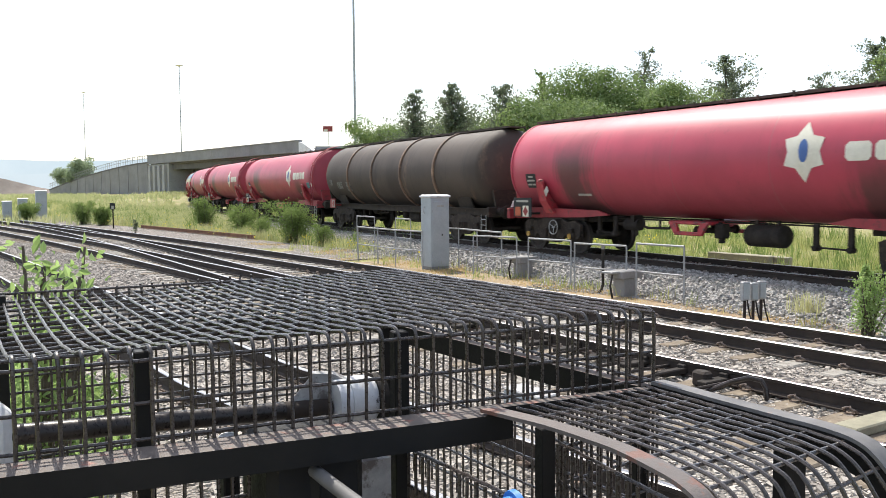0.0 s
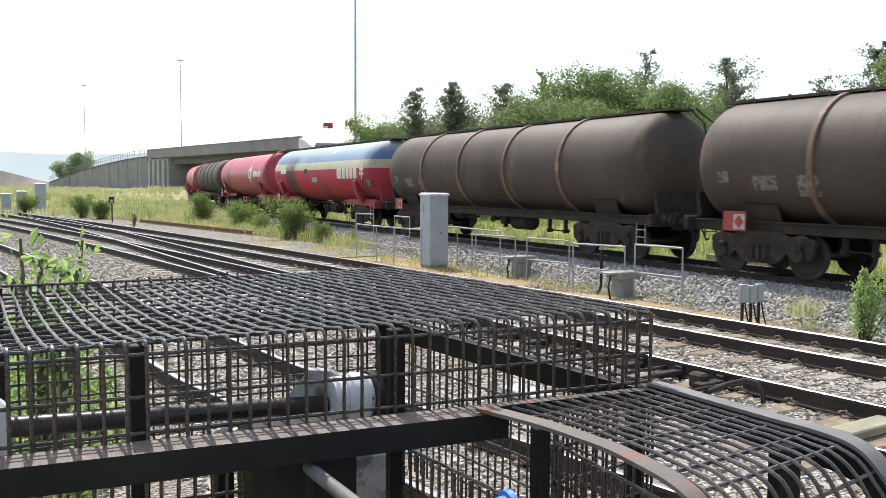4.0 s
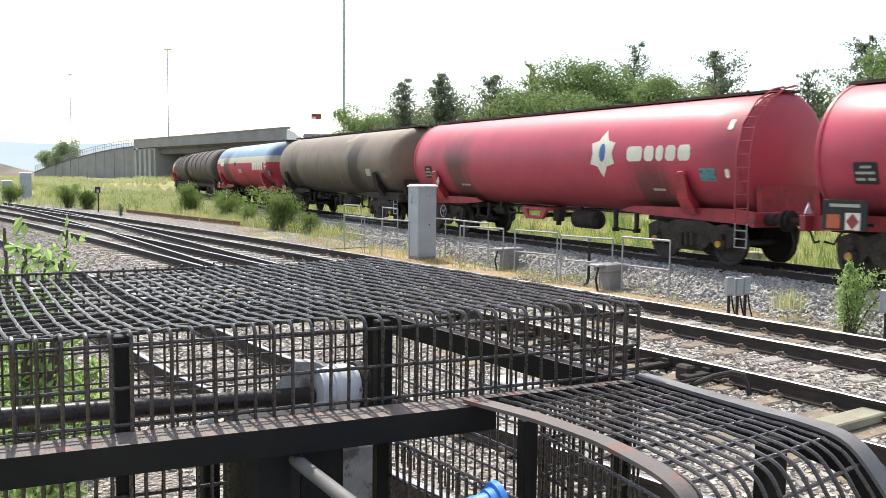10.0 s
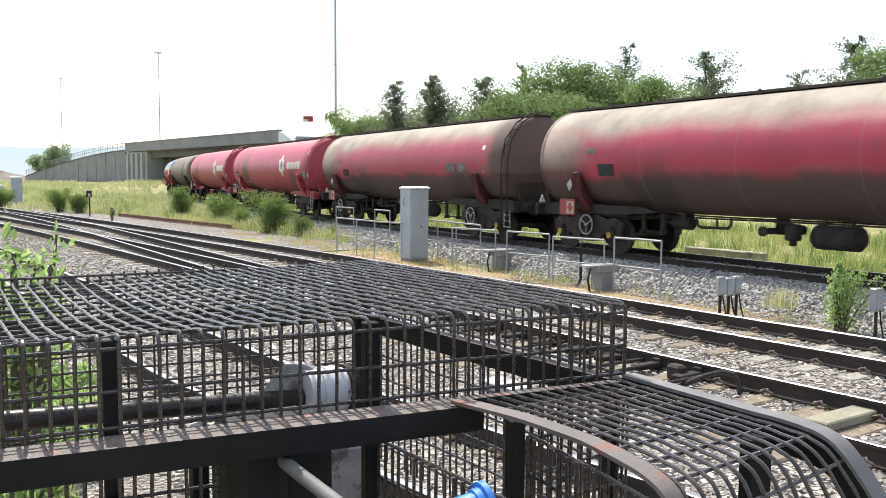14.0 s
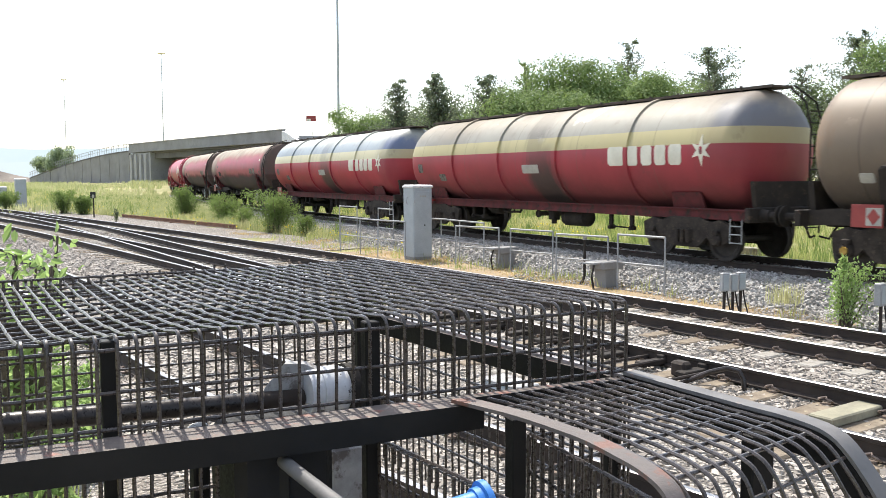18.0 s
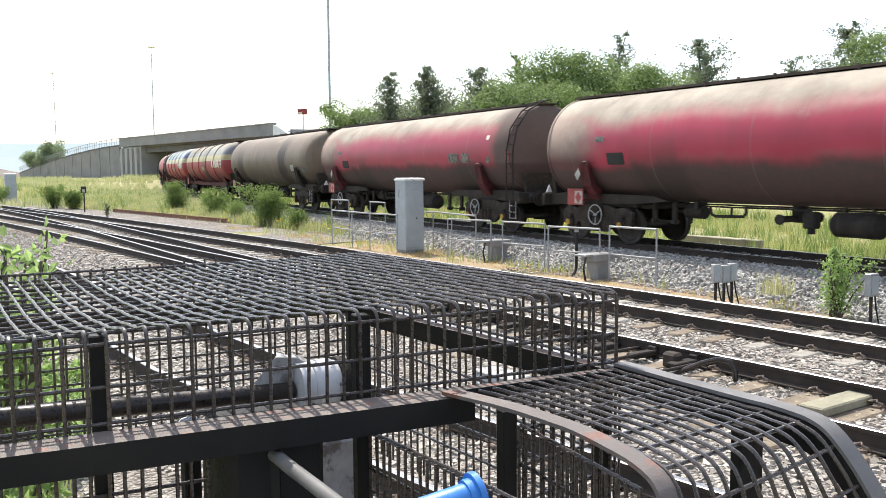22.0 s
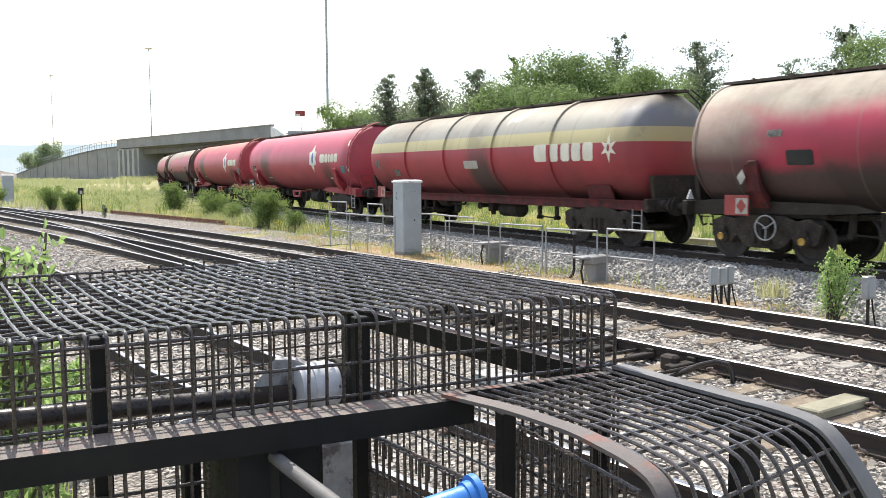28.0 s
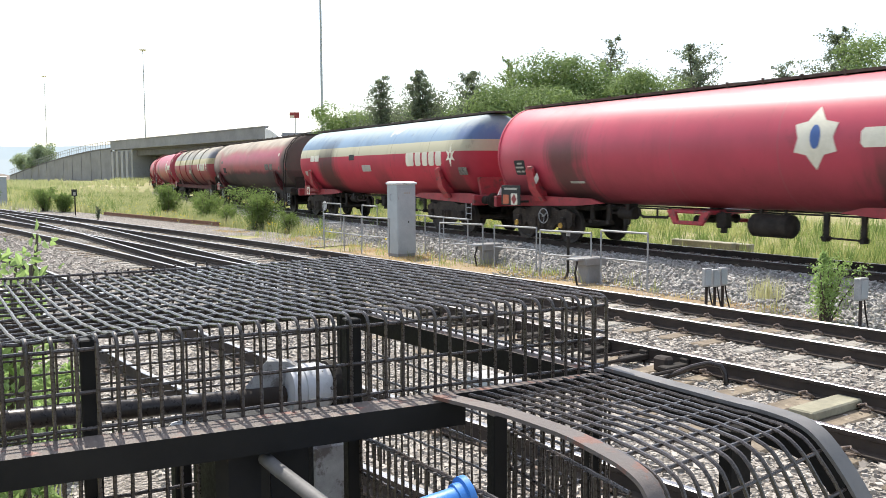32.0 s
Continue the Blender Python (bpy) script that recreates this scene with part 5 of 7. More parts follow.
r24 = pose(0, 0, 0, 0, 0, 31)
mb = MB()
q = [(-0.60, 3.24, 1.02), (-0.42, 3.345, 1.02), (-0.42, 3.345, 1.36), (-0.46, 3.32, 1.385), (-0.53, 3.28, 1.395), (-0.60, 3.24, 1.31)]
mb.prism([(p[0] + 0.03, p[1], p[2]) for p in q], (0.0, 0.05, 0))
part("bearing_plate", mb, M["grey_grime"], gear, "white-painted bearing plate")
c = Vector((-0.43, 3.31, 1.275))
part("gear_drum", MB().tube([tuple(c + ax * s) for s in (0.0, 0.05, 0.052, 0.14, 0.142, 0.2)], [0.088, 0.088, 0.096, 0.096, 0.088, 0.086], 22), M["chipped_white"], gear, "chipped white-painted round gear drum", True)
part("drum_band", MB().tube([tuple(c + ax * s) for s in (0.16, 0.2)], 0.100, 22), M["black_iron"], gear, "dark band on the drum", True)
part("gearbox", MB().box(-0.29, 3.38, 0.72, 0.22, 0.20, 0.72, r24, bev=0.02), M["grey_grime"], gear, "grimy white gearbox casing")
part("foot_plate", MB().box(-0.29, 3.38, -0.03, 0.36, 0.3, 0.82, r24, bev=0.02), M["concrete_dark"], gear)
part("bearing_block", MB().box(-1.458, 2.72, 1.30, 0.16, 0.14, 0.24, r24, bev=0.03), M["white_paint"], gear, "white-painted bearing block")
part("bearing_leg", MB().box(-1.458, 2.72, 0.38, 0.10, 0.10, 1.66, r24, bev=0.01), M["black_paint"], gear)
part("bearing_cap", MB().lathe([(0.0, 0.05), (0.03, 0.048), (0.05, 0.03), (0.055, 0.005)], 14, "z", (-0.78, 3.10, 1.165)), M["chipped_white"], gear, "white-painted round cap", True)
part("cap_post", MB().box(-0.78, 3.10, 0.36, 0.06, 0.06, 1.62, r24, bev=0.006), M["black_paint"], gear)
part("motor_casing", MB().box(-0.46, 2.76, 1.16, 0.32, 0.28, 0.34, r24, bev=0.03), M["black_paint"], gear, "black motor casing")
part("motor_stand", MB().box(-0.46, 2.70, 0.24, 0.26, 0.26, 1.36, r24, bev=0.02), M["black_paint"], gear)
part("guard_pipe", MB().tube([(-0.44, 2.70, 1.235), (-0.35, 2.54, 1.232), (-0.13, 2.17, 1.226), (0.0, 1.95, 1.18), (0.03, 1.9, 1.0)], 0.021, 10), M["grey_bar"], gear, "dull grey steel pipe", True)
part("pipe_stay", MB().box(-0.40, 2.64, 0.40, 0.03, 0.03, 1.66), M["black_paint"], gear)
d = Vector((-0.90, -0.40, -0.14)).normalized()
c = Vector((0.205, 2.345, 1.207))
part("blue_flange", MB().tube([tuple(c), tuple(c + d * 0.018)], 0.064, 24).tube([tuple(c + d * 0.018), tuple(c + d * 0.04)], 0.05, 20), M["blue_paint"], gear, "bright blue pipe flange", True)
part("blue_pipe", MB().tube([tuple(c + d * 0.03), tuple(c + d * 0.22), tuple(c + d * 0.30 + Vector((0, 0, -0.03))), tuple(c + d * 0.33 + Vector((0, 0, -0.14))), tuple(c + d * 0.33 + Vector((0, 0, -1.5)))], 0.042, 16), M["blue_paint"], gear, "bright blue pipe", True)


# ---- trackside fixtures ----
def handrail(posts, top, label, mids=1, group="handrails beside the track", bend=0.06):
    """Tubular rail over upright posts, at ground points (x, y)."""
    h = thing("handrail", label, "handrail", group)
    pts = [(x, y) for x, y in posts]
    for x, y in pts:
        part("post", MB().tube([(x, y, GROUND - 0.05), (x, y, top - 0.01)], 0.021, 7), M["galv"], h, "", True)
    line = [(x, y, top) for x, y in pts]
    part("top_rail", MB().tube(line, 0.026, 7), M["galv"], h, "", True)
    for k in range(mids):
        z = GROUND + (top - GROUND) * (k + 1) / (mids + 1)
        part("mid_rail", MB().tube([(x, y, z) for x, y in pts], 0.02, 7), M["galv"], h, "", True)
    return h


handrail([(-2.95, 30.3), (-2.16, 28.9), (-1.52, 27.8), (-0.62, 26.7)], 0.74, "galvanised tubular handrail beside the grey cabinet")
handrail([(-3.3, 33.6), (-2.55, 32.6)], 1.0, "short galvanised hoop rail by the far track")
handrail([(-1.75, 32.4), (-1.15, 31.2)], 0.95, "short galvanised hoop rail by the far track")
handrail([(0.0, 27.6), (0.49, 27.2), (1.02, 26.0), (1.66, 24.7)], 0.80, "galvanised tubular handrail behind the grey cabinet")
handrail([(0.87, 25.0), (2.02, 23.9)], 0.70, "galvanised tubular hoop rail by a cable plinth")
handrail([(2.3, 23.5), (3.27, 22.3)], 0.70, "galvanised tubular hoop rail on dry grass")
handrail([(3.2, 21.2), (4.23, 20.1)], 0.71, "galvanised tubular hoop rail by a cable plinth")
handrail([(4.35, 19.6), (5.12, 18.5)], 0.80, "galvanised tubular hoop rail at the ballast edge")
dark = thing("bent_pipe", "dark bent conduit rising beside a cable plinth", "pipe")
part("conduit", MB().tube([(3.8, 20.7, 0.66), (3.8, 20.7, -0.25), (3.75, 20.65, -0.38), (3.62, 20.5, -0.47)], 0.035, 8), M["black_iron"], dark, "", True)
part("collar", MB().tube([(3.8, 20.7, 0.60), (3.8, 20.7, 0.70)], 0.05, 8), M["galv"], dark)


def cabinet(x, y, z0, w, d, h, rz, label, leaf=1):
    """Lineside equipment case: plinth, body, lid, doors."""
    c = thing("equipment_cabinet", label, "cabinet", "lineside equipment cabinets", at=pose(x, y, z0, 0, 0, rz))
    part("plinth", MB().box(0, 0, 0.05, w * 0.96, d * 0.96, 0.14, bev=0.01), M["concrete"], c, "concrete plinth")
    part("body", MB().box(0, 0, h / 2 + 0.04, w, d, h - 0.14, bev=0.012), M["grey_paint"], c)
    part("lid", MB().box(0, 0, h - 0.005, w + 0.07, d + 0.07, 0.06, bev=0.015).prism([(-w / 2 - 0.03, -d / 2 - 0.03, h + 0.02), (w / 2 + 0.03, -d / 2 - 0.03, h + 0.02), (w / 2 - 0.02, -d / 2 + 0.06, h + 0.055), (-w / 2 + 0.02, -d / 2 + 0.06, h + 0.055)], (0, d - 0.06, 0)), M["white_paint"], c, "weathered pale lid")
    for k in range(leaf):
        cx = -w / 2 + w * (k + 0.5) / leaf
        door = part("door", MB().box(cx, -d / 2 - 0.012, h / 2 + 0.02, w / leaf - 0.05, 0.022, h - 0.34, bev=0.006), M["grey_paint"], c)
        part("latch", MB().box(cx + w / leaf * 0.08, -d / 2 - 0.03, h * 0.48, 0.035, 0.02, 0.05, bev=0.005), M["black_iron"], door, "dark latch")
        for z in (h * 0.2, h * 0.8):
            part("hinge", MB().tube([(cx - w / leaf / 2 + 0.03, -d / 2 - 0.028, z - 0.05), (cx - w / leaf / 2 + 0.03, -d / 2 - 0.028, z + 0.05)], 0.012, 6), M["galv"], door)
        for q in (-0.09, -0.03, 0.03, 0.09):
            part("number_bar", MB().box(cx + q, -d / 2 - 0.026, h * 0.87, 0.04, 0.006, 0.05), M["dull_letter"], door)
    part("side_handle", MB().tube([(-w / 2 - 0.01, 0.04, h * 0.86), (-w / 2 - 0.05, 0.04, h * 0.83), (-w / 2 - 0.05, 0.04, h * 0.79), (-w / 2 - 0.01, 0.04, h * 0.76)], 0.014, 6), M["galv"], c)
    return c


cabinet(-0.24, 26.95, GROUND, 0.66, 0.60, 2.26, 32, "tall grey steel equipment cabinet on a concrete plinth")
cabinet(-34.4, 75.0, GROUND, 0.85, 0.7, 2.45, 30, "tall pale grey equipment cabinet in long grass")
cabinet(-34.7, 72.3, GROUND, 0.7, 0.6, 1.8, 30, "low pale grey equipment cabinet in long grass")
cabinet(-35.6, 71.5, GROUND, 0.7, 0.6, 1.6, 30, "low pale grey equipment cabinet in long grass")


def plinth(x, y, rz):
    p = thing("cable_plinth", "grey concrete cable plinth with overhanging cap", "plinth", "cable plinths", at=pose(x, y, GROUND, 0, 0, rz))
    part("stem", MB().box(0, 0, 0.20, 0.42, 0.36, 0.50, bev=0.02), M["concrete"], p)
    part("cap", MB().box(0, 0, 0.52, 0.66, 0.46, 0.18, bev=0.02), M["concrete"], p)
    part("cover", MB().box(-0.28, 0.05, 0.58, 0.5, 0.36, 0.05, bev=0.01), M["galv"], p, "steel cover plate")
    part("cable", MB().tube([(-0.5, -0.1, 0.55), (-0.62, -0.15, 0.3), (-0.6, -0.2, 0.02)], 0.025, 6), M["black_iron"], p)


plinth(2.22, 24.2, 34)
plinth(4.18, 20.0, 34)


def stake_box(x, y, h, w, label, rz=12):
    b = thing("stake_box", label, "junction box", "small boxes on stakes", at=pose(x, y, GROUND, 0, 0, rz))
    part("stake", MB().box(0, 0, h * 0.32, 0.05, 0.04, h * 0.66 + 0.1, bev=0.008), M["rail_side"], b, "dark stake")
    part("box", MB().box(0, 0, h * 0.80, w, 0.12, h * 0.42, bev=0.012), M["galv"], b, "pale metal box")
    part("lid", MB().box(0, -0.065, h * 0.80, w * 0.8, 0.012, h * 0.34, bev=0.004), M["grey_paint"], b)
    part("cable", MB().tube([(0.02, -0.05, h * 0.6), (0.05, -0.06, h * 0.35), (0.12, -0.08, 0.0)], 0.014, 5), M["black_iron"], b)


for x, y, h in ((5.43, 15.65, 0.80), (5.62, 15.75, 0.77), (5.80, 15.85, 0.79)):
    stake_box(x, y, h, 0.14, "small pale box on a dark stake in ballast")
stake_box(7.2, 13.55, 0.86, 0.22, "grey box on a stake beside a shrub", 30)
mp = thing("marker_post", "slim dark marker post with a small plate", "post", at=pose(-21.3, 56.5, GROUND))
part("post", MB().box(0, 0, 0.75, 0.07, 0.06, 1.7, bev=0.01), M["black_iron"], mp)
part("plate", MB().box(0, -0.07, 1.45, 0.34, 0.05, 0.42, bev=0.01), M["dark_panel"], mp, "small dark plate")
part("plate_edge", MB().box(0.02, -0.10, 1.38, 0.16, 0.012, 0.2), M["dull_letter"], mp)
spare = thing("spare_rail", "rusty spare rail lying in grass beside the track", "rail")
part("rail", MB().sweep([((-19.4, 56.2, GROUND + 0.24), (0.79, 0.61)), ((-9.3, 43.0, GROUND + 0.24), (0.79, 0.61))], RAIL), M["rust"], spare)
part("rail_bracket", MB().box(-14.3, 49.6, GROUND + 0.02, 0.3, 0.2, 0.08), M["rust"], spare)
# point gear of the middle track
def along(s, off, z):
    x, y, h = near_line(s, off)
    return (x, y, z)


pm = thing("point_gear", "grimy point rods and slide chairs on the middle track", "railway points")
part("drive_loop", MB().tube([(2.518, 10.2, -0.385), (3.046, 10.15, -0.345), (3.366, 10.1, -0.2), (3.532, 10.0, -0.134), (3.662, 9.95, -0.158), (3.698, 9.9, -0.24), (3.714, 9.9, -0.40)], 0.030, 8), M["shaft"], pm, "curved steel drive rod", True)
for k in range(9):
    x, y, h = near_line(6.9 + 0.66 * k, T2 + 0.50)
    part("slide_chair", MB().box(x, y, -0.285, 0.44, 0.16, 0.06, pose(0, 0, 0, 0, 0, math.degrees(h)), bev=0.012).box(x + 0.22 * math.cos(h), y + 0.22 * math.sin(h), -0.25, 0.10, 0.13, 0.10, pose(0, 0, 0, 0, 0, math.degrees(h)), bev=0.015), M["black_iron"], pm)
for s, o0, o1 in ((6.7, 6.6, 8.75), (7.5, 7.3, 8.75), (8.3, 7.35, 8.7)):
    part("rod", MB().tube([along(s, o0, -0.27), along(s, o1, -0.26)], 0.022, 7), M["rail_side"], pm)
part("crank_block", MB().box(3.17, 10.59, -0.27, 0.16, 0.22, 0.20, pose(0, 0, 0, 0, 0, 34), bev=0.03), M["rail_side"], pm, "dark rusty bracket block")
box = thing("point_machine", "pale grey point machine box with white lid", "point machine", at=pose(0.86, 9.55, -0.42, 0, 0, 33.7))
part("case", MB().box(0.06, -0.08, 0.12, 0.30, 0.62, 0.25, bev=0.02), M["grey_paint"], box)
part("lid", MB().box(0.06, -0.08, 0.262, 0.32, 0.64, 0.03, bev=0.012), M["grey_grime"], box, "white lid")
part("handle", MB().tube([(-0.09, -0.2, 0.14), (-0.14, -0.2, 0.15), (-0.14, 0.1, 0.15), (-0.09, 0.1, 0.14)], 0.014, 6), M["galv"], box)
sleeper_board = thing("walk_board", "pale weathered timber board across the track bed", "board", at=pose(4.35, 8.66, -0.30, 0, 0, 33.7))
part("board", MB().box(0, 0, 0, 1.1, 0.27, 0.10, bev=0.015), M["baulk"], sleeper_board)
part("batten", MB().box(0.3, 0, -0.07, 0.1, 0.4, 0.06), M["timber"], sleeper_board)

# ---- bridge and road beyond ----
BL, BR = Vector((-55.4, 165.0, 0)), Vector((-18.7, 115.0, 0))
bd = (BR - BL).normalized()
bn = Vector((-bd.y, bd.x, 0))
bn = bn if bn.y > 0 else -bn
bridge = thing("road_bridge", "long grey concrete road bridge over the railway", "bridge")
LB = (BR - BL).length


def on_bridge(a, o, z):
    p = BL + bd * a + bn * o
    return (p.x, p.y, z)


def slab(a0, a1, o0, o1, z0, z1):
    return MB().prism([on_bridge(a0, o0, z0), on_bridge(a1, o0, z0), on_bridge(a1, o1, z0), on_bridge(a0, o1, z0)], (0, 0, z1 - z0))


part("parapet", slab(0, LB, 0, 0.4, 7.0, 8.25), M["concrete"], bridge, "solid concrete parapet")
part("parapet", slab(0, LB, 12.2, 12.6, 7.0, 8.25), M["concrete"], bridge)
part("edge_beam", slab(0, LB, -0.12, 0.5, 6.72, 7.0), M["concrete"], bridge)
part("coping", slab(0, LB, -0.08, 0.48, 8.25, 8.38), M["concrete"], bridge)
# deck, girders and back wall in darker concrete: under-bridge shade painted in
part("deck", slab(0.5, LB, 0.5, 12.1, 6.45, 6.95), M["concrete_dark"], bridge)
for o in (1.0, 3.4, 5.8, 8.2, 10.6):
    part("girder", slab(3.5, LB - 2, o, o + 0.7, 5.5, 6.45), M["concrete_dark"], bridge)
part("abutment", slab(0.0, 11.0, 0.2, 12.4, 0.0, 6.6), M["concrete_pale"], bridge, "ribbed concrete abutment")
for k in range(4):
    part("abutment_rib", slab(1.0 + k * 2.6, 2.2 + k * 2.6, -0.3, 0.2, 0.6, 6.3), M["concrete_pale"], bridge)
part("abutment", slab(LB - 3.3, LB, 0.2, 12.4, -0.4, 6.6), M["concrete"], bridge)
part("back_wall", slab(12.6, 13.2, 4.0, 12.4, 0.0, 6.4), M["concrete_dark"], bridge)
wing = thing("wing_wall", "sloping grey concrete retaining wall beside the bridge", "wall", kind="structure")
WL = Vector((-92.0, 205.0, 0))
wd = WL - BL
n = 12
vs = []
for i in range(n):
    a, b = i / n, (i + 1) / n
    za, zb = 6.9 - 5.0 * a ** 1.5, 6.9 - 5.0 * b ** 1.5
    p, q = BL + wd * (a + 0.002), BL + wd * (b - 0.002)
    part("wall_panel", MB().prism([(p.x, p.y, 0.0), (q.x, q.y, 0.0), (q.x, q.y, zb), (p.x, p.y, za)], (0.25, 0.35, 0)), M["concrete"], wing, "cast concrete wall panel")
    m = (p + q) / 2
    part("coping", MB().prism([(p.x, p.y - 0.1, za), (q.x, q.y - 0.1, zb), (q.x, q.y - 0.1, zb + 0.25), (p.x, p.y - 0.1, za + 0.25)], (0.35, 0.5, 0)), M["concrete_dark"], wing)
    rl = MB()
    for k in range(4):
        t = a + (b - a) * k / 4
        w = BL + wd * t
        z = 6.9 - 5.0 * t ** 1.5 + 0.25
        rl.tube([(w.x, w.y, z), (w.x, w.y, z + 1.25)], 0.05, 4)
    rl.tube([(p.x, p.y, za + 1.45), (q.x, q.y, zb + 1.45)], 0.05, 4)
    rl.tube([(p.x, p.y, za + 0.9), (q.x, q.y, zb + 0.9)], 0.04, 4)
    part("wall_railing", rl, M["galv"], wing, "pale metal railing")


def lamp_mast(x, y, z0, z1, r, label, head=True):
    m = thing("lamp_mast", label, "lamp post", "tall road lamps", at=pose(x, y, 0))
    part("mast", MB().tube([(0, 0, z0), (0, 0, (z0 + z1) / 2), (0, 0, z1)], [r, r * 0.8, r * 0.6], 8), M["grey_paint"], m, "", True)
    part("base", MB().box(0, 0, z0 + 0.2, r * 4, r * 4, 0.5, bev=0.05), M["concrete"], m)
    if head:
        part("lamp_head", MB().lathe([(-0.22, 0.1), (-0.18, 0.6), (0.0, 0.85), (0.12, 0.7), (0.22, 0.15)], 14, "z", (0, 0, z1)), M["white_paint"], m, "flat round lamp head", True)
        part("head_collar", MB().lathe([(-0.5, r * 0.7), (-0.2, r)], 8, "z", (0, 0, z1)), M["galv"], m)
    return m


lamp_mast(-56.37, 190, 6.6, 28.5, 0.12, "tall slender road lamp with a flat double head")
lamp_mast(-105.6, 260, 0.6, 30.7, 0.12, "tall slender road lamp with a flat double head")
lamp_mast(-12.85, 130, -0.3, 46.0, 0.21, "very tall grey lighting mast", True)
sg = thing("road_sign", "small red and white road sign on a post", "sign", at=pose(-14.94, 115, 0))
part("board", MB().box(0, 0, 9.75, 1.25, 0.08, 0.72, bev=0.02), M["red_plate"], sg)
part("panel", MB().box(-0.28, -0.05, 9.55, 0.5, 0.02, 0.28), M["pale_letter"], sg, "pale panel on the sign")
part("post", MB().tube([(0.1, 0.08, 0.0), (0.1, 0.08, 9.9)], 0.05, 6), M["galv"], sg)
part("bracket", MB().box(0.1, 0.06, 9.75, 0.2, 0.06, 0.1), M["galv"], sg)
bank = thing("road_embankment", "grassy road embankment running from the bridge", "embankment", kind="structure")
part("slope", MB().prism([(-18.7, 116, -0.5), (-8.0, 104, -0.5), (-8, 109, 6.0), (-18.2, 118, 6.7)], (0.1, 0.1, 0)).add([(-18.7, 115.5, -0.5), (30, 70, -0.5), (34, 78, 4.2), (-16.0, 121, 6.8), (46, 90, 4.0), (-6, 132, 6.6)], [(0, 1, 2, 3), (3, 2, 4, 5)]), M["field"], bank)
bar = thing("crash_barrier", "pale steel crash barrier along the road embankment", "barrier")
for k in range(14):
    p = Vector((-17.2, 119.5, 6.75)).lerp(Vector((10, 96.5, 5.3)), k / 13)
    part("post", MB().box(p.x, p.y, p.z + 0.2, 0.12, 0.12, 1.0), M["galv"], bar)
for z in (0.5, 0.85):
    part("rail", MB().sweep([((-17.2, 119.5, 6.75 + z), (0.64, 0.76)), ((10, 96.5, 5.3 + z), (0.64, 0.76))], [(-0.05, -0.12), (0.05, -0.12), (0.05, 0.12), (-0.05, 0.12)]), M["galv"], bar)
mb = MB()
mb.prism([on_bridge(LB, -0.1, 5.2), on_bridge(LB + 4.5, -0.1, 5.0), on_bridge(LB + 4.5, -0.1, 6.6), on_bridge(LB + 1.4, -0.1, 7.8), on_bridge(LB, -0.1, 8.1)], tuple(bn * 0.5))
part("end_wall", mb, M["white_paint"], bridge, "pale sloping end wall")

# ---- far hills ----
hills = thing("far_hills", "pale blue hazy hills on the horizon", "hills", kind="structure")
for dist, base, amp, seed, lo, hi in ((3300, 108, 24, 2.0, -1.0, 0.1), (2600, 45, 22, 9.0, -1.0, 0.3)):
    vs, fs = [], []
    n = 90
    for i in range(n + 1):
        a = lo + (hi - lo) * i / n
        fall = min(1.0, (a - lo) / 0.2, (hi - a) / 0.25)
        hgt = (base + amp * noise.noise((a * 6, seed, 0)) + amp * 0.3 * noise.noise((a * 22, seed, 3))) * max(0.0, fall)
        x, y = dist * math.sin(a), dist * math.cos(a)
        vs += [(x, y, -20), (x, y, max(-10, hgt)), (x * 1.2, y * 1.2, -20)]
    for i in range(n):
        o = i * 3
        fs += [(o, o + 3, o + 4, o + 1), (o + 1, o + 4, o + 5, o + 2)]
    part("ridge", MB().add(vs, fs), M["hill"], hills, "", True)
mo = MB()
n = 40
vs, fs = [], []
for i in range(n + 1):
    u = i / n
    x = -150 + 66 * u
    y = 225 - 10 * u
    z = 0.6 + 5.2 * (0.5 + 0.5 * math.cos(math.pi * max(0.0, (u - 0.45) / 0.55))) + 0.5 * noise.noise((u * 9, 0, 0))
    vs += [(x, y - 7, 0.2), (x, y, z), (x, y + 8, 0.2)]
for i in range(n):
    o = i * 3
    fs += [(o, o + 3, o + 4, o + 1), (o + 1, o + 4, o + 5, o + 2)]
tagged(new("spoil_mound", mo.add(vs, fs).data("spoil_mound", M["mound"], True)), "long brown earth mound in the distance", "mound", kind="structure")

for k, (x, y, rz, ln) in enumerate(((9.2, 27.0, 30, 2.4), (9.7, 26.6, 27, 2.2))):
    b = thing("timber_baulk", "weathered grey timber baulk lying beside the far track", "timber", "loose timbers", at=pose(x, y, ground_height(x, y) + (0.30 if k < 2 else 0.2), 0, 0, rz))
    part("timber", MB().box(0, 0, 0, 0.26, ln, 0.24, bev=0.02), M["baulk"], b)
    part("packing", MB().box(0, ln * 0.3, -0.26, 0.4, 0.18, 0.3, bev=0.02).box(0, -ln * 0.3, -0.26, 0.4, 0.18, 0.3, bev=0.02), M["timber"], b)


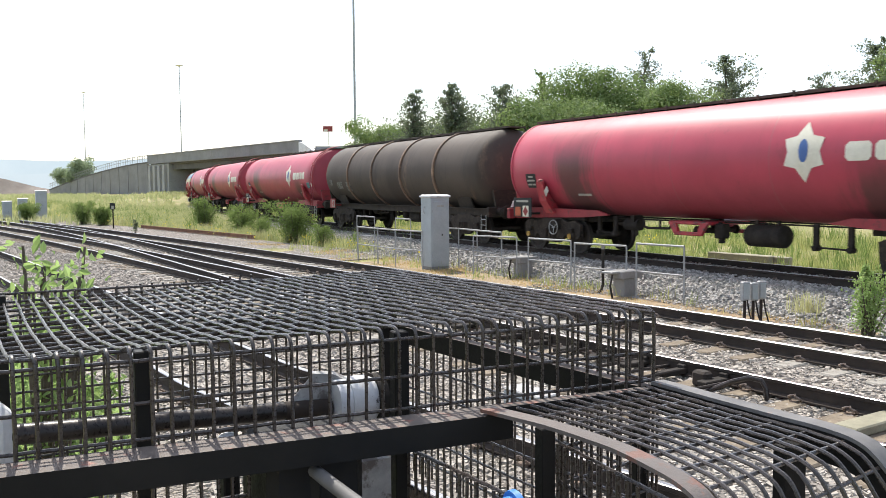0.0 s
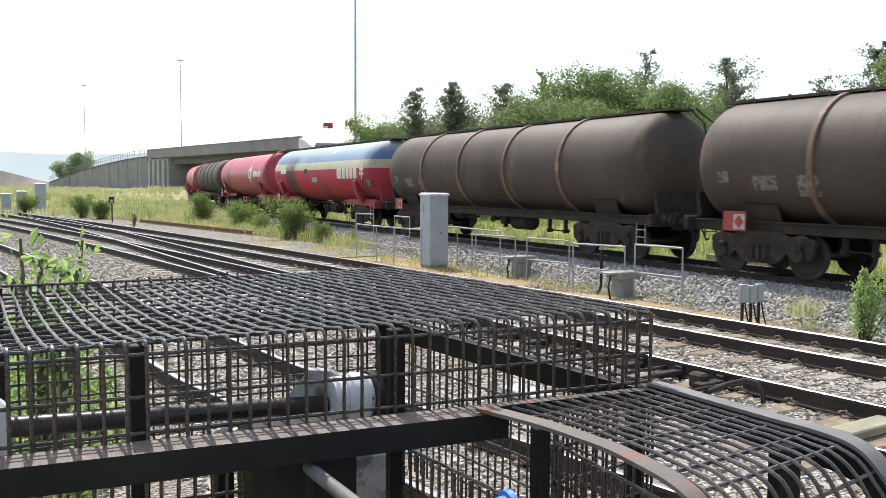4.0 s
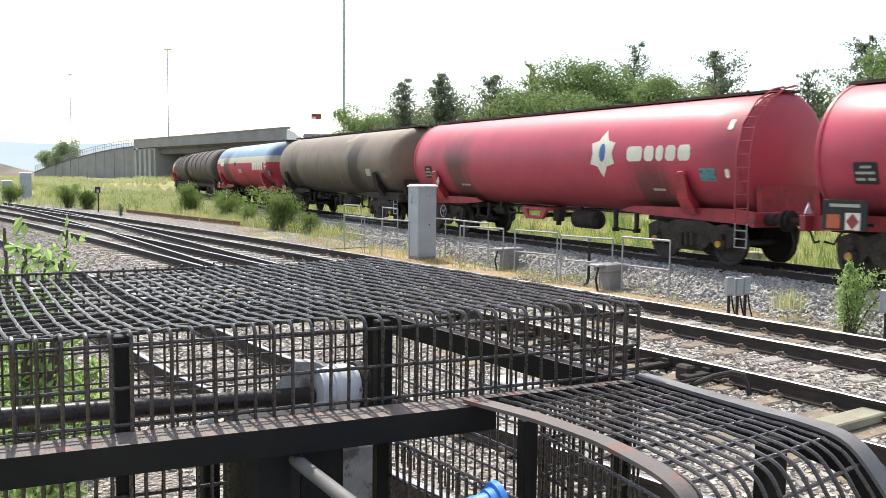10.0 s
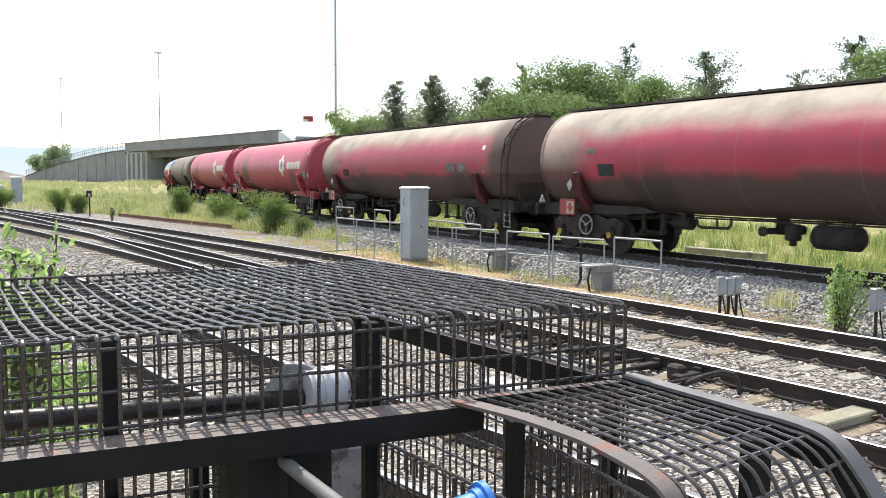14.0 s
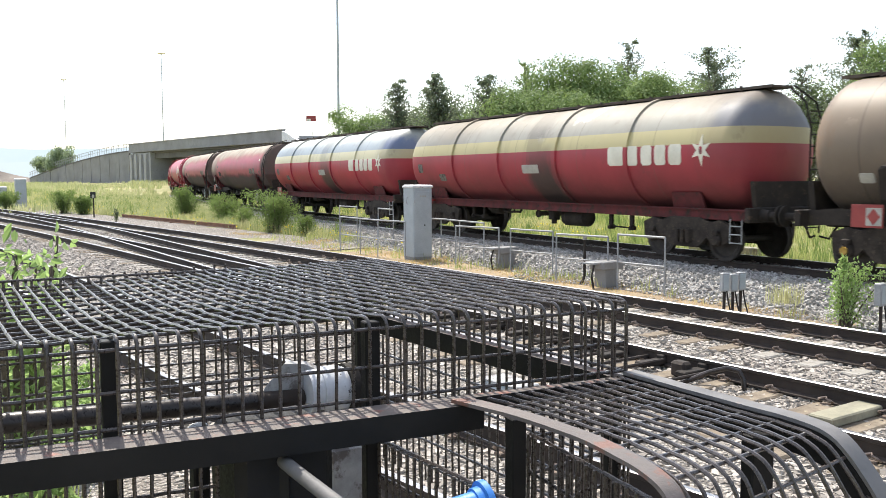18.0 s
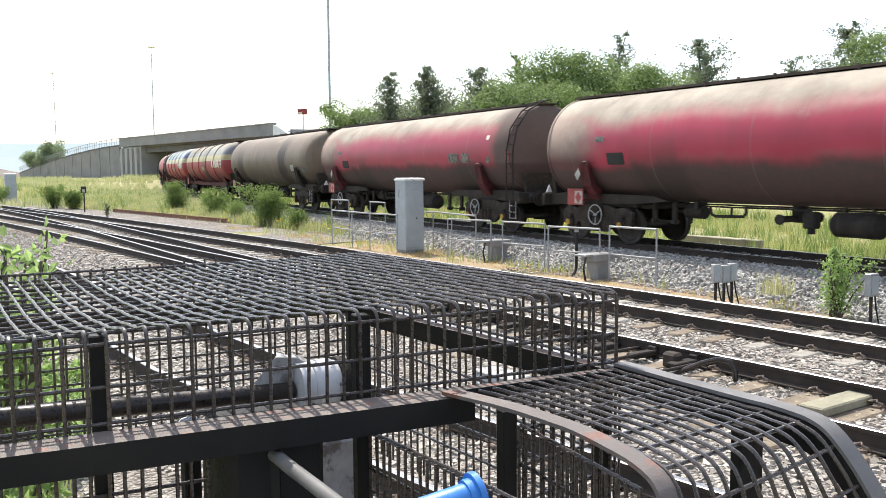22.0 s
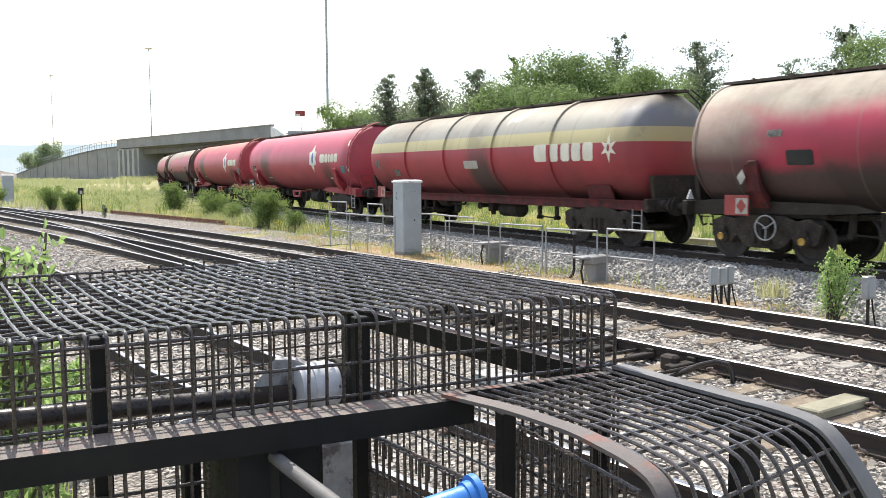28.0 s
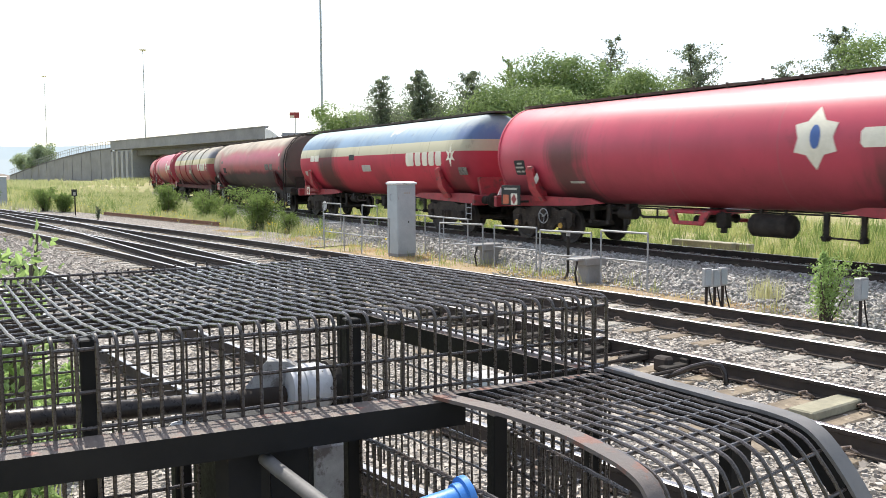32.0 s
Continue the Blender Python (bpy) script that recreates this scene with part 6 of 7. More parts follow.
# ---- plants ----
def leaf_mesh(rng, centres, size, up=0.3, aspect=0.55, out=None, broad=False):
    """Many small folded leaves at the given centres, as numpy arrays; out: the way each leaf's face leans, broad: pointed ovals."""
    n = len(centres)
    d = rng.normal(size=(n, 3))
    d[:, 2] += up
    if out is not None:
        d -= out * (np.sum(d * out, 1) * 0.85)[:, None]
    d /= np.linalg.norm(d, axis=1)[:, None] + 1e-9
    e = np.cross(d, rng.normal(size=(n, 3)) if out is None else out + rng.normal(0, 0.35, (n, 3)))
    e /= np.linalg.norm(e, axis=1)[:, None] + 1e-9
    s = size * rng.uniform(0.6, 1.35, n)[:, None]
    nrm = np.cross(d, e)
    a, b = centres - d * s * 0.5, centres + d * s * 0.5 - nrm * s * 0.1
    if broad:
        w = e * s * aspect * 0.5
        rim = [centres + d * s * k + w * q * g + nrm * s * 0.10 for k, g in ((-0.25, 0.85), (0.12, 1.0)) for q in (1, -1)]
        v = np.stack([a, rim[0], rim[2], b, rim[3], rim[1]], 1).reshape(-1, 3)
        o = np.arange(n)[:, None, None] * 6
        return v, (o + np.array([[[0, 1, 2, 3], [0, 3, 4, 5]]])).reshape(-1, 4)
    l, r = centres + e * s * aspect * 0.5 + nrm * s * 0.12, centres - e * s * aspect * 0.5 + nrm * s * 0.12
    v = np.stack([a, l, b, r], 1).reshape(-1, 3)
    f = np.arange(n * 4).reshape(-1, 4)
    return v, f


def raw_mesh(name, v, f, mat):
    me = bpy.data.meshes.new(name)
    me.from_pydata(v.tolist(), [], f.tolist())
    me.materials.append(mat)
    me.update()
    return me


def blades(name, pts, hmin, hmax, width, per, seed, mat, lean=0.35):
    """Upright grass blades, each of two tapering quads, round the given root points."""
    rng = np.random.default_rng(seed)
    p = np.repeat(np.asarray(pts, float), per, 0)
    n = len(p)
    p[:, :2] += rng.normal(0, 0.12, (n, 2))
    h = rng.uniform(hmin, hmax, n)[:, None]
    a = rng.uniform(0, 2 * np.pi, n)
    side = np.stack([np.cos(a), np.sin(a), np.zeros(n)], 1) * width * rng.uniform(0.6, 1.4, n)[:, None]
    b = rng.uniform(0, 2 * np.pi, n)
    ln = np.stack([np.cos(b), np.sin(b), np.zeros(n)], 1) * h * lean * rng.uniform(0.2, 1.3, n)[:, None]
    up = np.array([[0, 0, 1.0]])
    q0, q1 = p - side, p + side
    m = p + up * h * 0.55 + ln * 0.4
    q2, q3 = m + side * 0.8, m - side * 0.8
    t = p + up * h + ln
    v = np.stack([q0, q1, q2, q3, t], 1).reshape(-1, 3)
    o = np.arange(n)[:, None] * 5
    quads, tris = (o + np.array([[0, 1, 2, 3]])).tolist(), (o + np.array([[3, 2, 4]])).tolist()
    me = bpy.data.meshes.new(name)
    me.from_pydata(v.tolist(), [], quads + tris)
    me.materials.append(mat)
    me.update()
    return me


def limb(mb, p, d, length, r, rnd, depth, tips, spread=0.7):
    pts, rs = [p], [r]
    q = p
    k = 4
    for i in range(k):
        d = (d + Vector((rnd.uniform(-1, 1), rnd.uniform(-1, 1), rnd.uniform(-0.3, 0.6))) * 0.16).normalized()
        q = q + d * length / k
        pts.append(q)
        rs.append(r * (1 - 0.6 * (i + 1) / k))
    mb.tube([tuple(x) for x in pts], rs, 5 if depth else 7)
    if depth:
        tips.append((q, length))
        if depth > 1:
            tips.append((pts[2], length * 0.8))
    return pts


def tree(name, label, x, y, h, w, kind, seed, leaf, count, size):
    """A tree: tapered trunk with limbs, and a crown of many small leaves in uneven clumps."""
    rnd, rng = random.Random(seed), np.random.default_rng(seed)
    t = thing(name, label, "tree", "trees behind the railway", at=pose(x, y, ground_height(x, y) - 0.05))
    mb = MB()
    trunk = [Vector((0, 0, 0))]
    n = 8
    for i in range(1, n + 1):
        trunk.append(Vector((rnd.uniform(-1, 1) * 0.025 * h, rnd.uniform(-1, 1) * 0.025 * h, h * (0.96 if kind == "fir" else 0.8) * i / n)))
    mb.tube([tuple(p) for p in trunk], [0.02 * h * (1 - 0.9 * i / n) + 0.01 for i in range(n + 1)], 7)
    cents, facing = [], []
    if kind == "fir":
        levels = int(h * 3.0)
        total = sum((1 - k / levels) ** 0.8 + 0.08 for k in range(levels))
        for k in range(levels):
            u = 0.12 + 0.88 * k / levels
            zc = u * h
            reach = w * 1.02 * (1 - u) ** 0.75 * rnd.uniform(0.4, 1.3) + 0.12
            base = trunk[min(n, int(u / 0.96 * n))]
            for b in range(rnd.randint(3, 6)):
                a = rnd.uniform(0, 6.28)
                L = reach * rnd.uniform(0.4, 1.1)
                tip = Vector((base.x + L * math.cos(a), base.y + L * math.sin(a), zc + L * rnd.uniform(0.1, 0.7)))
                mb.tube([(base.x, base.y, zc), tuple(tip)], [0.03, 0.008], 4)
                m = max(3, int(count * ((1 - k / levels) ** 0.8 + 0.08) / total / 4))
                f = rng.uniform(0.12, 1.0, m)[:, None]
                c = np.array([[base.x, base.y, zc]]) * (1 - f) + np.array([list(tip)]) * f
                cents.append(c + np.clip(rng.normal(0, 1, (m, 3)), -1.7, 1.7) * (0.055 + 0.055 * reach))
    else:
        clumps = []
        for k in range(rnd.randint(9, 13)):
            u = rnd.uniform(0.25, 0.85)
            p = trunk[int(u * n)]
            a = rnd.uniform(0, 6.28)
            el = rnd.uniform(0.3, 1.2)
            prof = math.sin(math.pi * min(1, 0.15 + 0.85 * u)) ** 0.6
            L = w * 0.5 * prof * rnd.uniform(0.5, 0.95)
            d = Vector((math.cos(a) * math.cos(el), math.sin(a) * math.cos(el), math.sin(el)))
            tips = []
            pts = limb(mb, p, d, L, 0.006 * h, rnd, 2, tips)
            for q in pts[3:]:
                clumps.append((q, w * rnd.uniform(0.12, 0.22)))
            for j in range(1):
                q = pts[3] + Vector((rnd.uniform(-1, 1), rnd.uniform(-1, 1), rnd.uniform(-0.4, 0.9))) * w * 0.16
                mb.tube([tuple(pts[2]), tuple(q)], [0.03, 0.01], 4)
                clumps.append((q, w * rnd.uniform(0.11, 0.20)))
        for k in range(6):
            clumps.append((Vector((rnd.uniform(-0.22, 0.22) * w, rnd.uniform(-0.22, 0.22) * w, h * rnd.uniform(0.72, 0.93))), w * rnd.uniform(0.10, 0.18)))
        for k in range(9):
            a, rr = rnd.uniform(0, 6.28), rnd.uniform(0, 0.3) * w
            clumps.append((Vector((rr * math.cos(a), rr * math.sin(a), h * rnd.uniform(0.45, 0.85))), w * rnd.uniform(0.14, 0.22)))
        per = max(10, count // len(clumps))
        for c, r in clumps:
            v = rng.normal(size=(per, 3))
            v[:, 2] = np.abs(v[:, 2]) * np.where(rng.random(per) < 0.7, 1, -0.8)
            v /= np.linalg.norm(v, axis=1)[:, None]
            facing.append(v + np.array([[0, 0, 0.25]]))
            lumpy = 1 + 0.22 * np.sin(v[:, :1] * 7 + c.x) * np.cos(v[:, 1:2] * 6 + c.y)
            v = v * (rng.uniform(0.25, 1.0, per)[:, None]) ** 0.4 * r * lumpy
            v[:, 2] *= 0.85
            cents.append(np.array([list(c)]) + v)
    part("trunk", mb, M["bark"], t, "brown trunk with limbs", True)
    v, f = leaf_mesh(rng, np.concatenate(cents), size, 0.2, 0.6, np.concatenate(facing) if facing else None)
    part("crown", raw_mesh("crown", v, f, M[leaf]), None, t)
    return t


def tree_at(px, top, depth, w, kind, seed, leaf, count=3200, size=0.26, label="", name="tree"):
    """bearing and rise of the tree's tip, as tangents scaled by 1000."""
    x, y = px / 1000 * depth, depth
    w, count, size = w * (1.6 if kind == "fir" else 1.75), int(count * (5.0 if kind == "fir" else 3.6)), size * (0.66 if kind == "fir" else 0.68)
    leaf = "leaf_tree" if kind == "round" and leaf in ("leaf_mid", "leaf_light") else leaf
    z = 2.1 + top / 1000 * depth
    return tree(name, label, x, y, z - ground_height(x, y), w, kind, seed, leaf, count, size)


DARK = "dark needle-leaved tree with sparse upright branches"
GREEN = "full green broadleaved tree in summer leaf"
tree_at(-30, 112, 62, 2.6, "fir", 11, "leaf_dark", 2000, 0.24, DARK, "conifer")
tree_at(14, 119, 60, 3.4, "fir", 12, "leaf_dark", 2800, 0.26, DARK, "conifer")
tree_at(70, 118, 63, 3.8, "fir", 13, "leaf_dark", 2600, 0.26, DARK, "conifer")
tree_at(40, 78, 66, 4.0, "round", 14, "leaf_mid", 2200, 0.28, GREEN)
tree_at(113, 131, 66, 2.4, "fir", 15, "leaf_mid", 1700, 0.26, "slim upright grey-green tree with feathery top", "poplar")
tree_at(120, 96, 58, 5.6, "round", 16, "leaf_light", 5200, 0.28, GREEN)
tree_at(155, 137, 63, 5.0, "round", 17, "leaf_light", 5200, 0.28, GREEN)
tree_at(176, 104, 56, 4.2, "round", 18, "leaf_mid", 3600, 0.26, GREEN)
tree_at(212, 138, 62, 5.0, "round", 19, "leaf_mid", 5200, 0.28, GREEN)
tree_at(232, 156, 68, 3.2, "fir", 20, "leaf_dark", 1700, 0.26, DARK, "conifer")
tree_at(262, 119, 57, 4.4, "round", 21, "leaf_mid", 4200, 0.26, GREEN)
tree_at(321, 150, 60, 4.4, "fir", 22, "leaf_dark", 2600, 0.27, DARK, "conifer")
tree_at(303, 108, 64, 4.0, "round", 23, "leaf_light", 3200, 0.26, GREEN)
tree_at(345, 92, 60, 4.6, "round", 24, "leaf_mid", 3200, 0.26, GREEN)
tree_at(431, 129, 60, 2.6, "fir", 25, "leaf_dark", 1200, 0.25, DARK, "conifer")
tree_at(395, 84, 64, 5.0, "round", 26, "leaf_mid", 2800, 0.26, GREEN)
tree_at(497, 164, 58, 4.6, "fir", 27, "leaf_dark", 3000, 0.28, DARK, "conifer")
tree_at(527, 158, 55, 4.8, "round", 28, "leaf_mid", 4200, 0.26, GREEN)
tree_at(470, 110, 60, 5.0, "round", 29, "leaf_mid", 3000, 0.26, GREEN)
tree_at(-88, 82, 78, 3.6, "round", 30, "leaf_mid", 2800, 0.28, "low bushy green tree on the embankment")
tree_at(-60, 76, 76, 4.0, "round", 31, "leaf_light", 2800, 0.28, "low bushy green tree on the embankment")
tree_at(-74, 77, 77, 3.4, "round", 35, "leaf_light", 2600, 0.28, "low bushy green tree on the embankment")
tree_at(-10, 74, 70, 4.5, "round", 32, "leaf_mid", 2600, 0.28, "low bushy green tree on the embankment")
tree_at(-413, 36, 195, 4.6, "round", 33, "leaf_haze", 1500, 0.6, "distant green bush on the earth mound")
tree_at(-432, 22, 200, 4.4, "round", 34, "leaf_haze", 1200, 0.6, "distant green bush on the earth mound")
for k, (px, top, dd, ww) in enumerate(((-20, 72, 72, 4.0), (20, 80, 70, 4.2), (62, 84, 70, 4.0), (92, 100, 72, 4.2), (140, 112, 70, 4.6), (195, 118, 66, 4.6), (236, 128, 70, 4.4), (282, 112, 66, 4.4), (330, 100, 70, 4.4), (365, 82, 68, 4.0), (420, 80, 70, 4.4), (450, 90, 70, 4.0), (515, 120, 66, 4.6))):
    tree_at(px, top, dd, ww, "round", 80 + k, ("leaf_mid", "leaf_light", "leaf_mid", "leaf_dark")[k % 4], 2600, 0.28, GREEN)
for k, (px, top, dd) in enumerate(((575, 120, 50), (640, 150, 54), (720, 130, 50), (800, 160, 56))):
    tree_at(px, top, dd, 5.0, "round", 60 + k, "leaf_mid", 2400, 0.3, GREEN)


def shrub(x, y, h, w, seed, leaf, count, size, label, z=None, stems=7, name="shrub"):
    """A bush: stems that fan out of the ground, with leaves along them."""
    rnd, rng = random.Random(seed), np.random.default_rng(seed)
    s = thing(name, label, "bush", "bushes beside the track", at=pose(x, y, (ground_height(x, y) if z is None else z) - 0.03))
    mb, cents = MB(), []
    for k in range(stems):
        a = rnd.uniform(0, 6.28)
        lean = rnd.uniform(0.05, 1.0) * w * 0.5
        hh = h * rnd.uniform(0.6, 1.0)
        pts = [(0.1 * w * rnd.uniform(-1, 1), 0.1 * w * rnd.uniform(-1, 1), 0), (lean * 0.4 * math.cos(a), lean * 0.4 * math.sin(a), hh * 0.45), (lean * 0.8 * math.cos(a), lean * 0.8 * math.sin(a), hh * 0.8), (lean * math.cos(a), lean * math.sin(a), hh)]
        mb.tube(pts, [0.012 * h + 0.004, 0.010 * h, 0.007 * h, 0.003 * h], 5)
        m = max(6, count // stems)
        f = rng.uniform(0.15, 1.0, m)
        P = np.array(pts)
        idx = np.clip((f * 3).astype(int), 0, 2)
        u = (f * 3 - idx)[:, None]
        c = P[idx] * (1 - u) + P[idx + 1] * u
        cents.append(c + rng.normal(0, 1, (m, 3)) * w * np.array([[0.11, 0.11, 0.07]]) * (1.25 - f[:, None] * 0.8))
    part("stem", mb, M["bark"], s, "", True)
    c = np.concatenate(cents)
    c[:, 2] = np.abs(c[:, 2]) + 0.03
    v, f = leaf_mesh(rng, c, size, 0.5, 0.62 if z is None else 0.46, None, z is not None)
    part("foliage", raw_mesh("foliage", v, f, M[leaf]), None, s)
    return s


BUSH = "green leafy shrub growing in lineside grass"
shrub(-33.5, 70.5, 1.5, 2.0, 41, "leaf_mid", 4500, 0.09, BUSH, stems=18)
shrub(-25.9, 63.0, 1.8, 2.0, 42, "leaf_mid", 5000, 0.09, BUSH, stems=20)
shrub(-23.8, 61.0, 1.3, 1.7, 43, "leaf_mid", 4500, 0.09, BUSH, stems=18)
shrub(-14.6, 53.3, 2.0, 2.6, 44, "leaf_mid", 5200, 0.085, BUSH, stems=18)
shrub(-11.1, 48.4, 1.75, 2.3, 45, "leaf_mid", 5200, 0.08, BUSH, stems=12)
shrub(-6.9, 40.5, 1.95, 2.8, 46, "leaf_mid", 7000, 0.075, "pale green feathery shrub beside the near track", stems=14)
shrub(-9.2, 44.5, 1.2, 1.8, 47, "leaf_mid", 2600, 0.065, BUSH, stems=12)
shrub(-17.8, 50.5, 0.9, 0.5, 48, "leaf_dark", 300, 0.08, "tall dock plant with brown-green leaves", stems=5)
shrub(-5.2, 38.0, 1.0, 1.6, 49, "leaf_mid", 2400, 0.06, BUSH, stems=12)
shrub(7.02, 14.3, 1.15, 1.15, 50, "leaf_light", 1900, 0.052, "bright green leafy shrub on ballast", stems=11)
shrub(6.95, 14.35, 1.65, 0.4, 55, "leaf_light", 500, 0.06, "tall leafy weed on ballast", stems=3)
shrub(-2.27, 4.85, 2.42, 1.0, 52, "leaf_light", 900, 0.066, "tall leafy shrub behind the cage", z=GROUND, stems=9)
shrub(-3.0, 5.2, 1.6, 1.4, 53, "leaf_light", 2200, 0.065, "leafy green weeds behind the cage", z=GROUND, stems=10)
shrub(-2.25, 4.15, 1.35, 1.1, 54, "leaf_light", 2200, 0.065, "leafy green weeds behind the cage", z=GROUND, stems=10)
for k, (x, y, h, w) in enumerate(((-3.7, 7.7, 0.9, 1.3), (-3.0, 7.3, 0.75, 1.2), (-4.6, 9.4, 1.0, 1.4), (-4.2, 8.6, 0.9, 1.3), (-5.3, 10.8, 1.0, 1.5), (-3.5, 8.4, 0.7, 1.1))):
    shrub(x, y, h, w, 200 + k, "leaf_light", 2000, 0.07, "bright leafy weeds on the stony ground beyond the cage", z=GROUND, stems=11, name="weed_clump")
shrub(-2.0, 3.3, 1.0, 0.9, 56, "leaf_light", 1600, 0.06, "leafy green weeds inside the cage", z=GROUND, stems=9)


def strip_points(line, s0, s1, o0, o1, n, seed, power=1.0, clear=None):
    rnd = random.Random(seed)
    out = []
    while len(out) < n:
        s = s0 + (s1 - s0) * rnd.random() ** power
        o = rnd.uniform(o0, o1)
        x, y = line(s, o)
        if noise.noise((x * 0.25, y * 0.25, seed)) < rnd.uniform(-0.6, 0.2):
            continue
        if clear and clear(x, y):
            continue
        out.append((x, y, ground_height(x, y) - 0.02))
    return out


def t_line(s, o):
    x, y, h = train_line(s)
    return x + math.cos(h) * o, y + math.sin(h) * o


def n_line(s, o):
    return near_line(s, o)[:2]


def on_near_tracks(x, y):
    """True on the beds of the near tracks, which stay clear of long grass."""
    s = -0.556 * x + 0.831 * y
    d = 0.0009 * min(max(s - 20, 0.0), 75.0) ** 2 + 0.135 * max(s - 95, 0.0)
    return 0.831 * x + 0.556 * y + d < 16.9


def grass(name, pts, h0, h1, wd, per, seed, mat, label):
    tagged(new(name, blades(name, pts, h0, h1, wd, per, seed, M[mat])), label, "grass", kind="stuff")


grass("field_grass", strip_points(n_line, 30, 130, 16.6, 30, 12000, 1, 1.3), 0.15, 0.5, 0.011, 8, 1, "grass", "long yellow-green grass between the tracks")
grass("verge_grass", strip_points(t_line, 4, 75, -9.5, -2.3, 5200, 2, 1.2, on_near_tracks), 0.2, 0.65, 0.011, 8, 2, "grass", "long green grass beside the far track")
grass("bank_grass", strip_points(t_line, -22, 70, 3.8, 16, 9000, 3, 1.3), 0.12, 0.48, 0.008, 10, 3, "grass_bright", "tall bright green grass behind the far track")
grass("bank_tufts", strip_points(t_line, -22, 60, 4.2, 15, 500, 33, 1.2), 0.25, 0.75, 0.014, 20, 33, "leaf_mid", "scattered dark green weed tufts behind the far track")
grass("dry_grass", strip_points(n_line, 9, 25, 14.0, 17.6, 2200, 4), 0.03, 0.11, 0.006, 9, 4, "grass_dry", "short orange-brown dry grass by the cabinets")
slope_pts = []
for s, o in zip(np.random.default_rng(31).uniform(-5, 17, 2400), np.random.default_rng(32).uniform(-5.0, -2.2, 2400)):
    x, y = t_line(s, o)
    if noise.noise((x * 0.6, y * 0.6, 5)) > 0.2:
        slope_pts.append((x, y, max(GROUND, 0.06 - 0.588 * (abs(o) - 1.45)) - 0.01))
grass("slope_grass", slope_pts, 0.03, 0.12, 0.006, 10, 14, "grass_dry", "short orange-brown dry grass at the bank's foot")
grass("track_grass", strip_points(n_line, 22, 60, 16.75, 18.4, 2600, 21), 0.1, 0.45, 0.011, 8, 21, "grass", "green and straw grass along the near track")
grass("field_tufts", strip_points(n_line, 26, 125, 16.5, 30, 420, 22, 1.2), 0.35, 0.95, 0.016, 22, 22, "leaf_mid", "scattered dark green weed tufts between the tracks")
grass("dry_tufts", strip_points(n_line, 12, 34, 14.2, 20.0, 260, 5), 0.1, 0.42, 0.007, 12, 5, "grass_bright", "scattered green grass tufts on dry soil")
grass("cage_weeds", [(-3.6 + 1.8 * random.Random(i).random(), 3.0 + 3.4 * random.Random(i + 900).random(), GROUND) for i in range(420) if -3.6 + 1.8 * random.Random(i).random() < -0.43 * (3.0 + 3.4 * random.Random(i + 900).random())], 0.15, 0.6, 0.009, 7, 6, "grass_bright", "rank green weeds round the cage")


far_pts = []
for i in range(9000):
    gx, gy = -80 + 78 * random.Random(i).random(), 60 + 100 * random.Random(i + 20000).random() ** 0.9
    if gx < TRAIN_X(max(0.0, gy - 30)) - 5 and noise.noise((gx * 0.08, gy * 0.08, 2)) > -0.35:
        far_pts.append((gx, gy, ground_height(gx, gy) - 0.02))
grass("far_grass", far_pts, 0.3, 0.8, 0.03, 6, 7, "grass", "long pale grass before the bridge")
grass("shoulder_grass", [(x, y, max(GROUND, 0.06 - 0.588 * max(0.0, abs(o) - 1.45)) - 0.02) for s, o in zip(np.random.default_rng(41).uniform(24, 105, 3600), np.random.default_rng(42).uniform(-4.2, -1.7, 3600)) for x, y in [t_line(s, o)] if not on_near_tracks(x, y)], 0.25, 0.7, 0.014, 6, 15, "grass", "long grass grown over the far track's bank")
grass("straw_grass", strip_points(n_line, 30, 130, 16.6, 30, 6000, 9, 1.3), 0.2, 0.6, 0.009, 6, 9, "straw", "pale straw-coloured seeding grass between the tracks")
rf = np.random.default_rng(12)
fl = np.array([(x, y, z + 0.2 + 0.3 * rf.random()) for x, y, z in strip_points(n_line, 24, 120, 15.6, 28, 2600, 10, 1.2)])
v, f = leaf_mesh(rf, fl, 0.075, 1.0, 0.9)
tagged(new("yellow_flowers", raw_mesh("yellow_flowers", v, f, M["flower"])), "scattered small yellow wild flowers", "flowers", kind="stuff")
grass("verge_tufts", strip_points(n_line, -3, 14, 13.9, 17.2, 110, 23), 0.05, 0.2, 0.005, 14, 23, "straw", "straw-coloured grass tufts on stony ground")
grass("verge_weeds", strip_points(n_line, -3, 22, 13.9, 17.0, 90, 24), 0.08, 0.3, 0.010, 12, 24, "grass_bright", "small green weeds on stony ground")
grass("ballast_tuft", [(6.43 + 0.05 * (i % 5), 15.5 + 0.04 * (i % 7), -0.2) for i in range(14)], 0.2, 0.48, 0.006, 10, 8, "grass", "straw-coloured grass tuft on ballast")


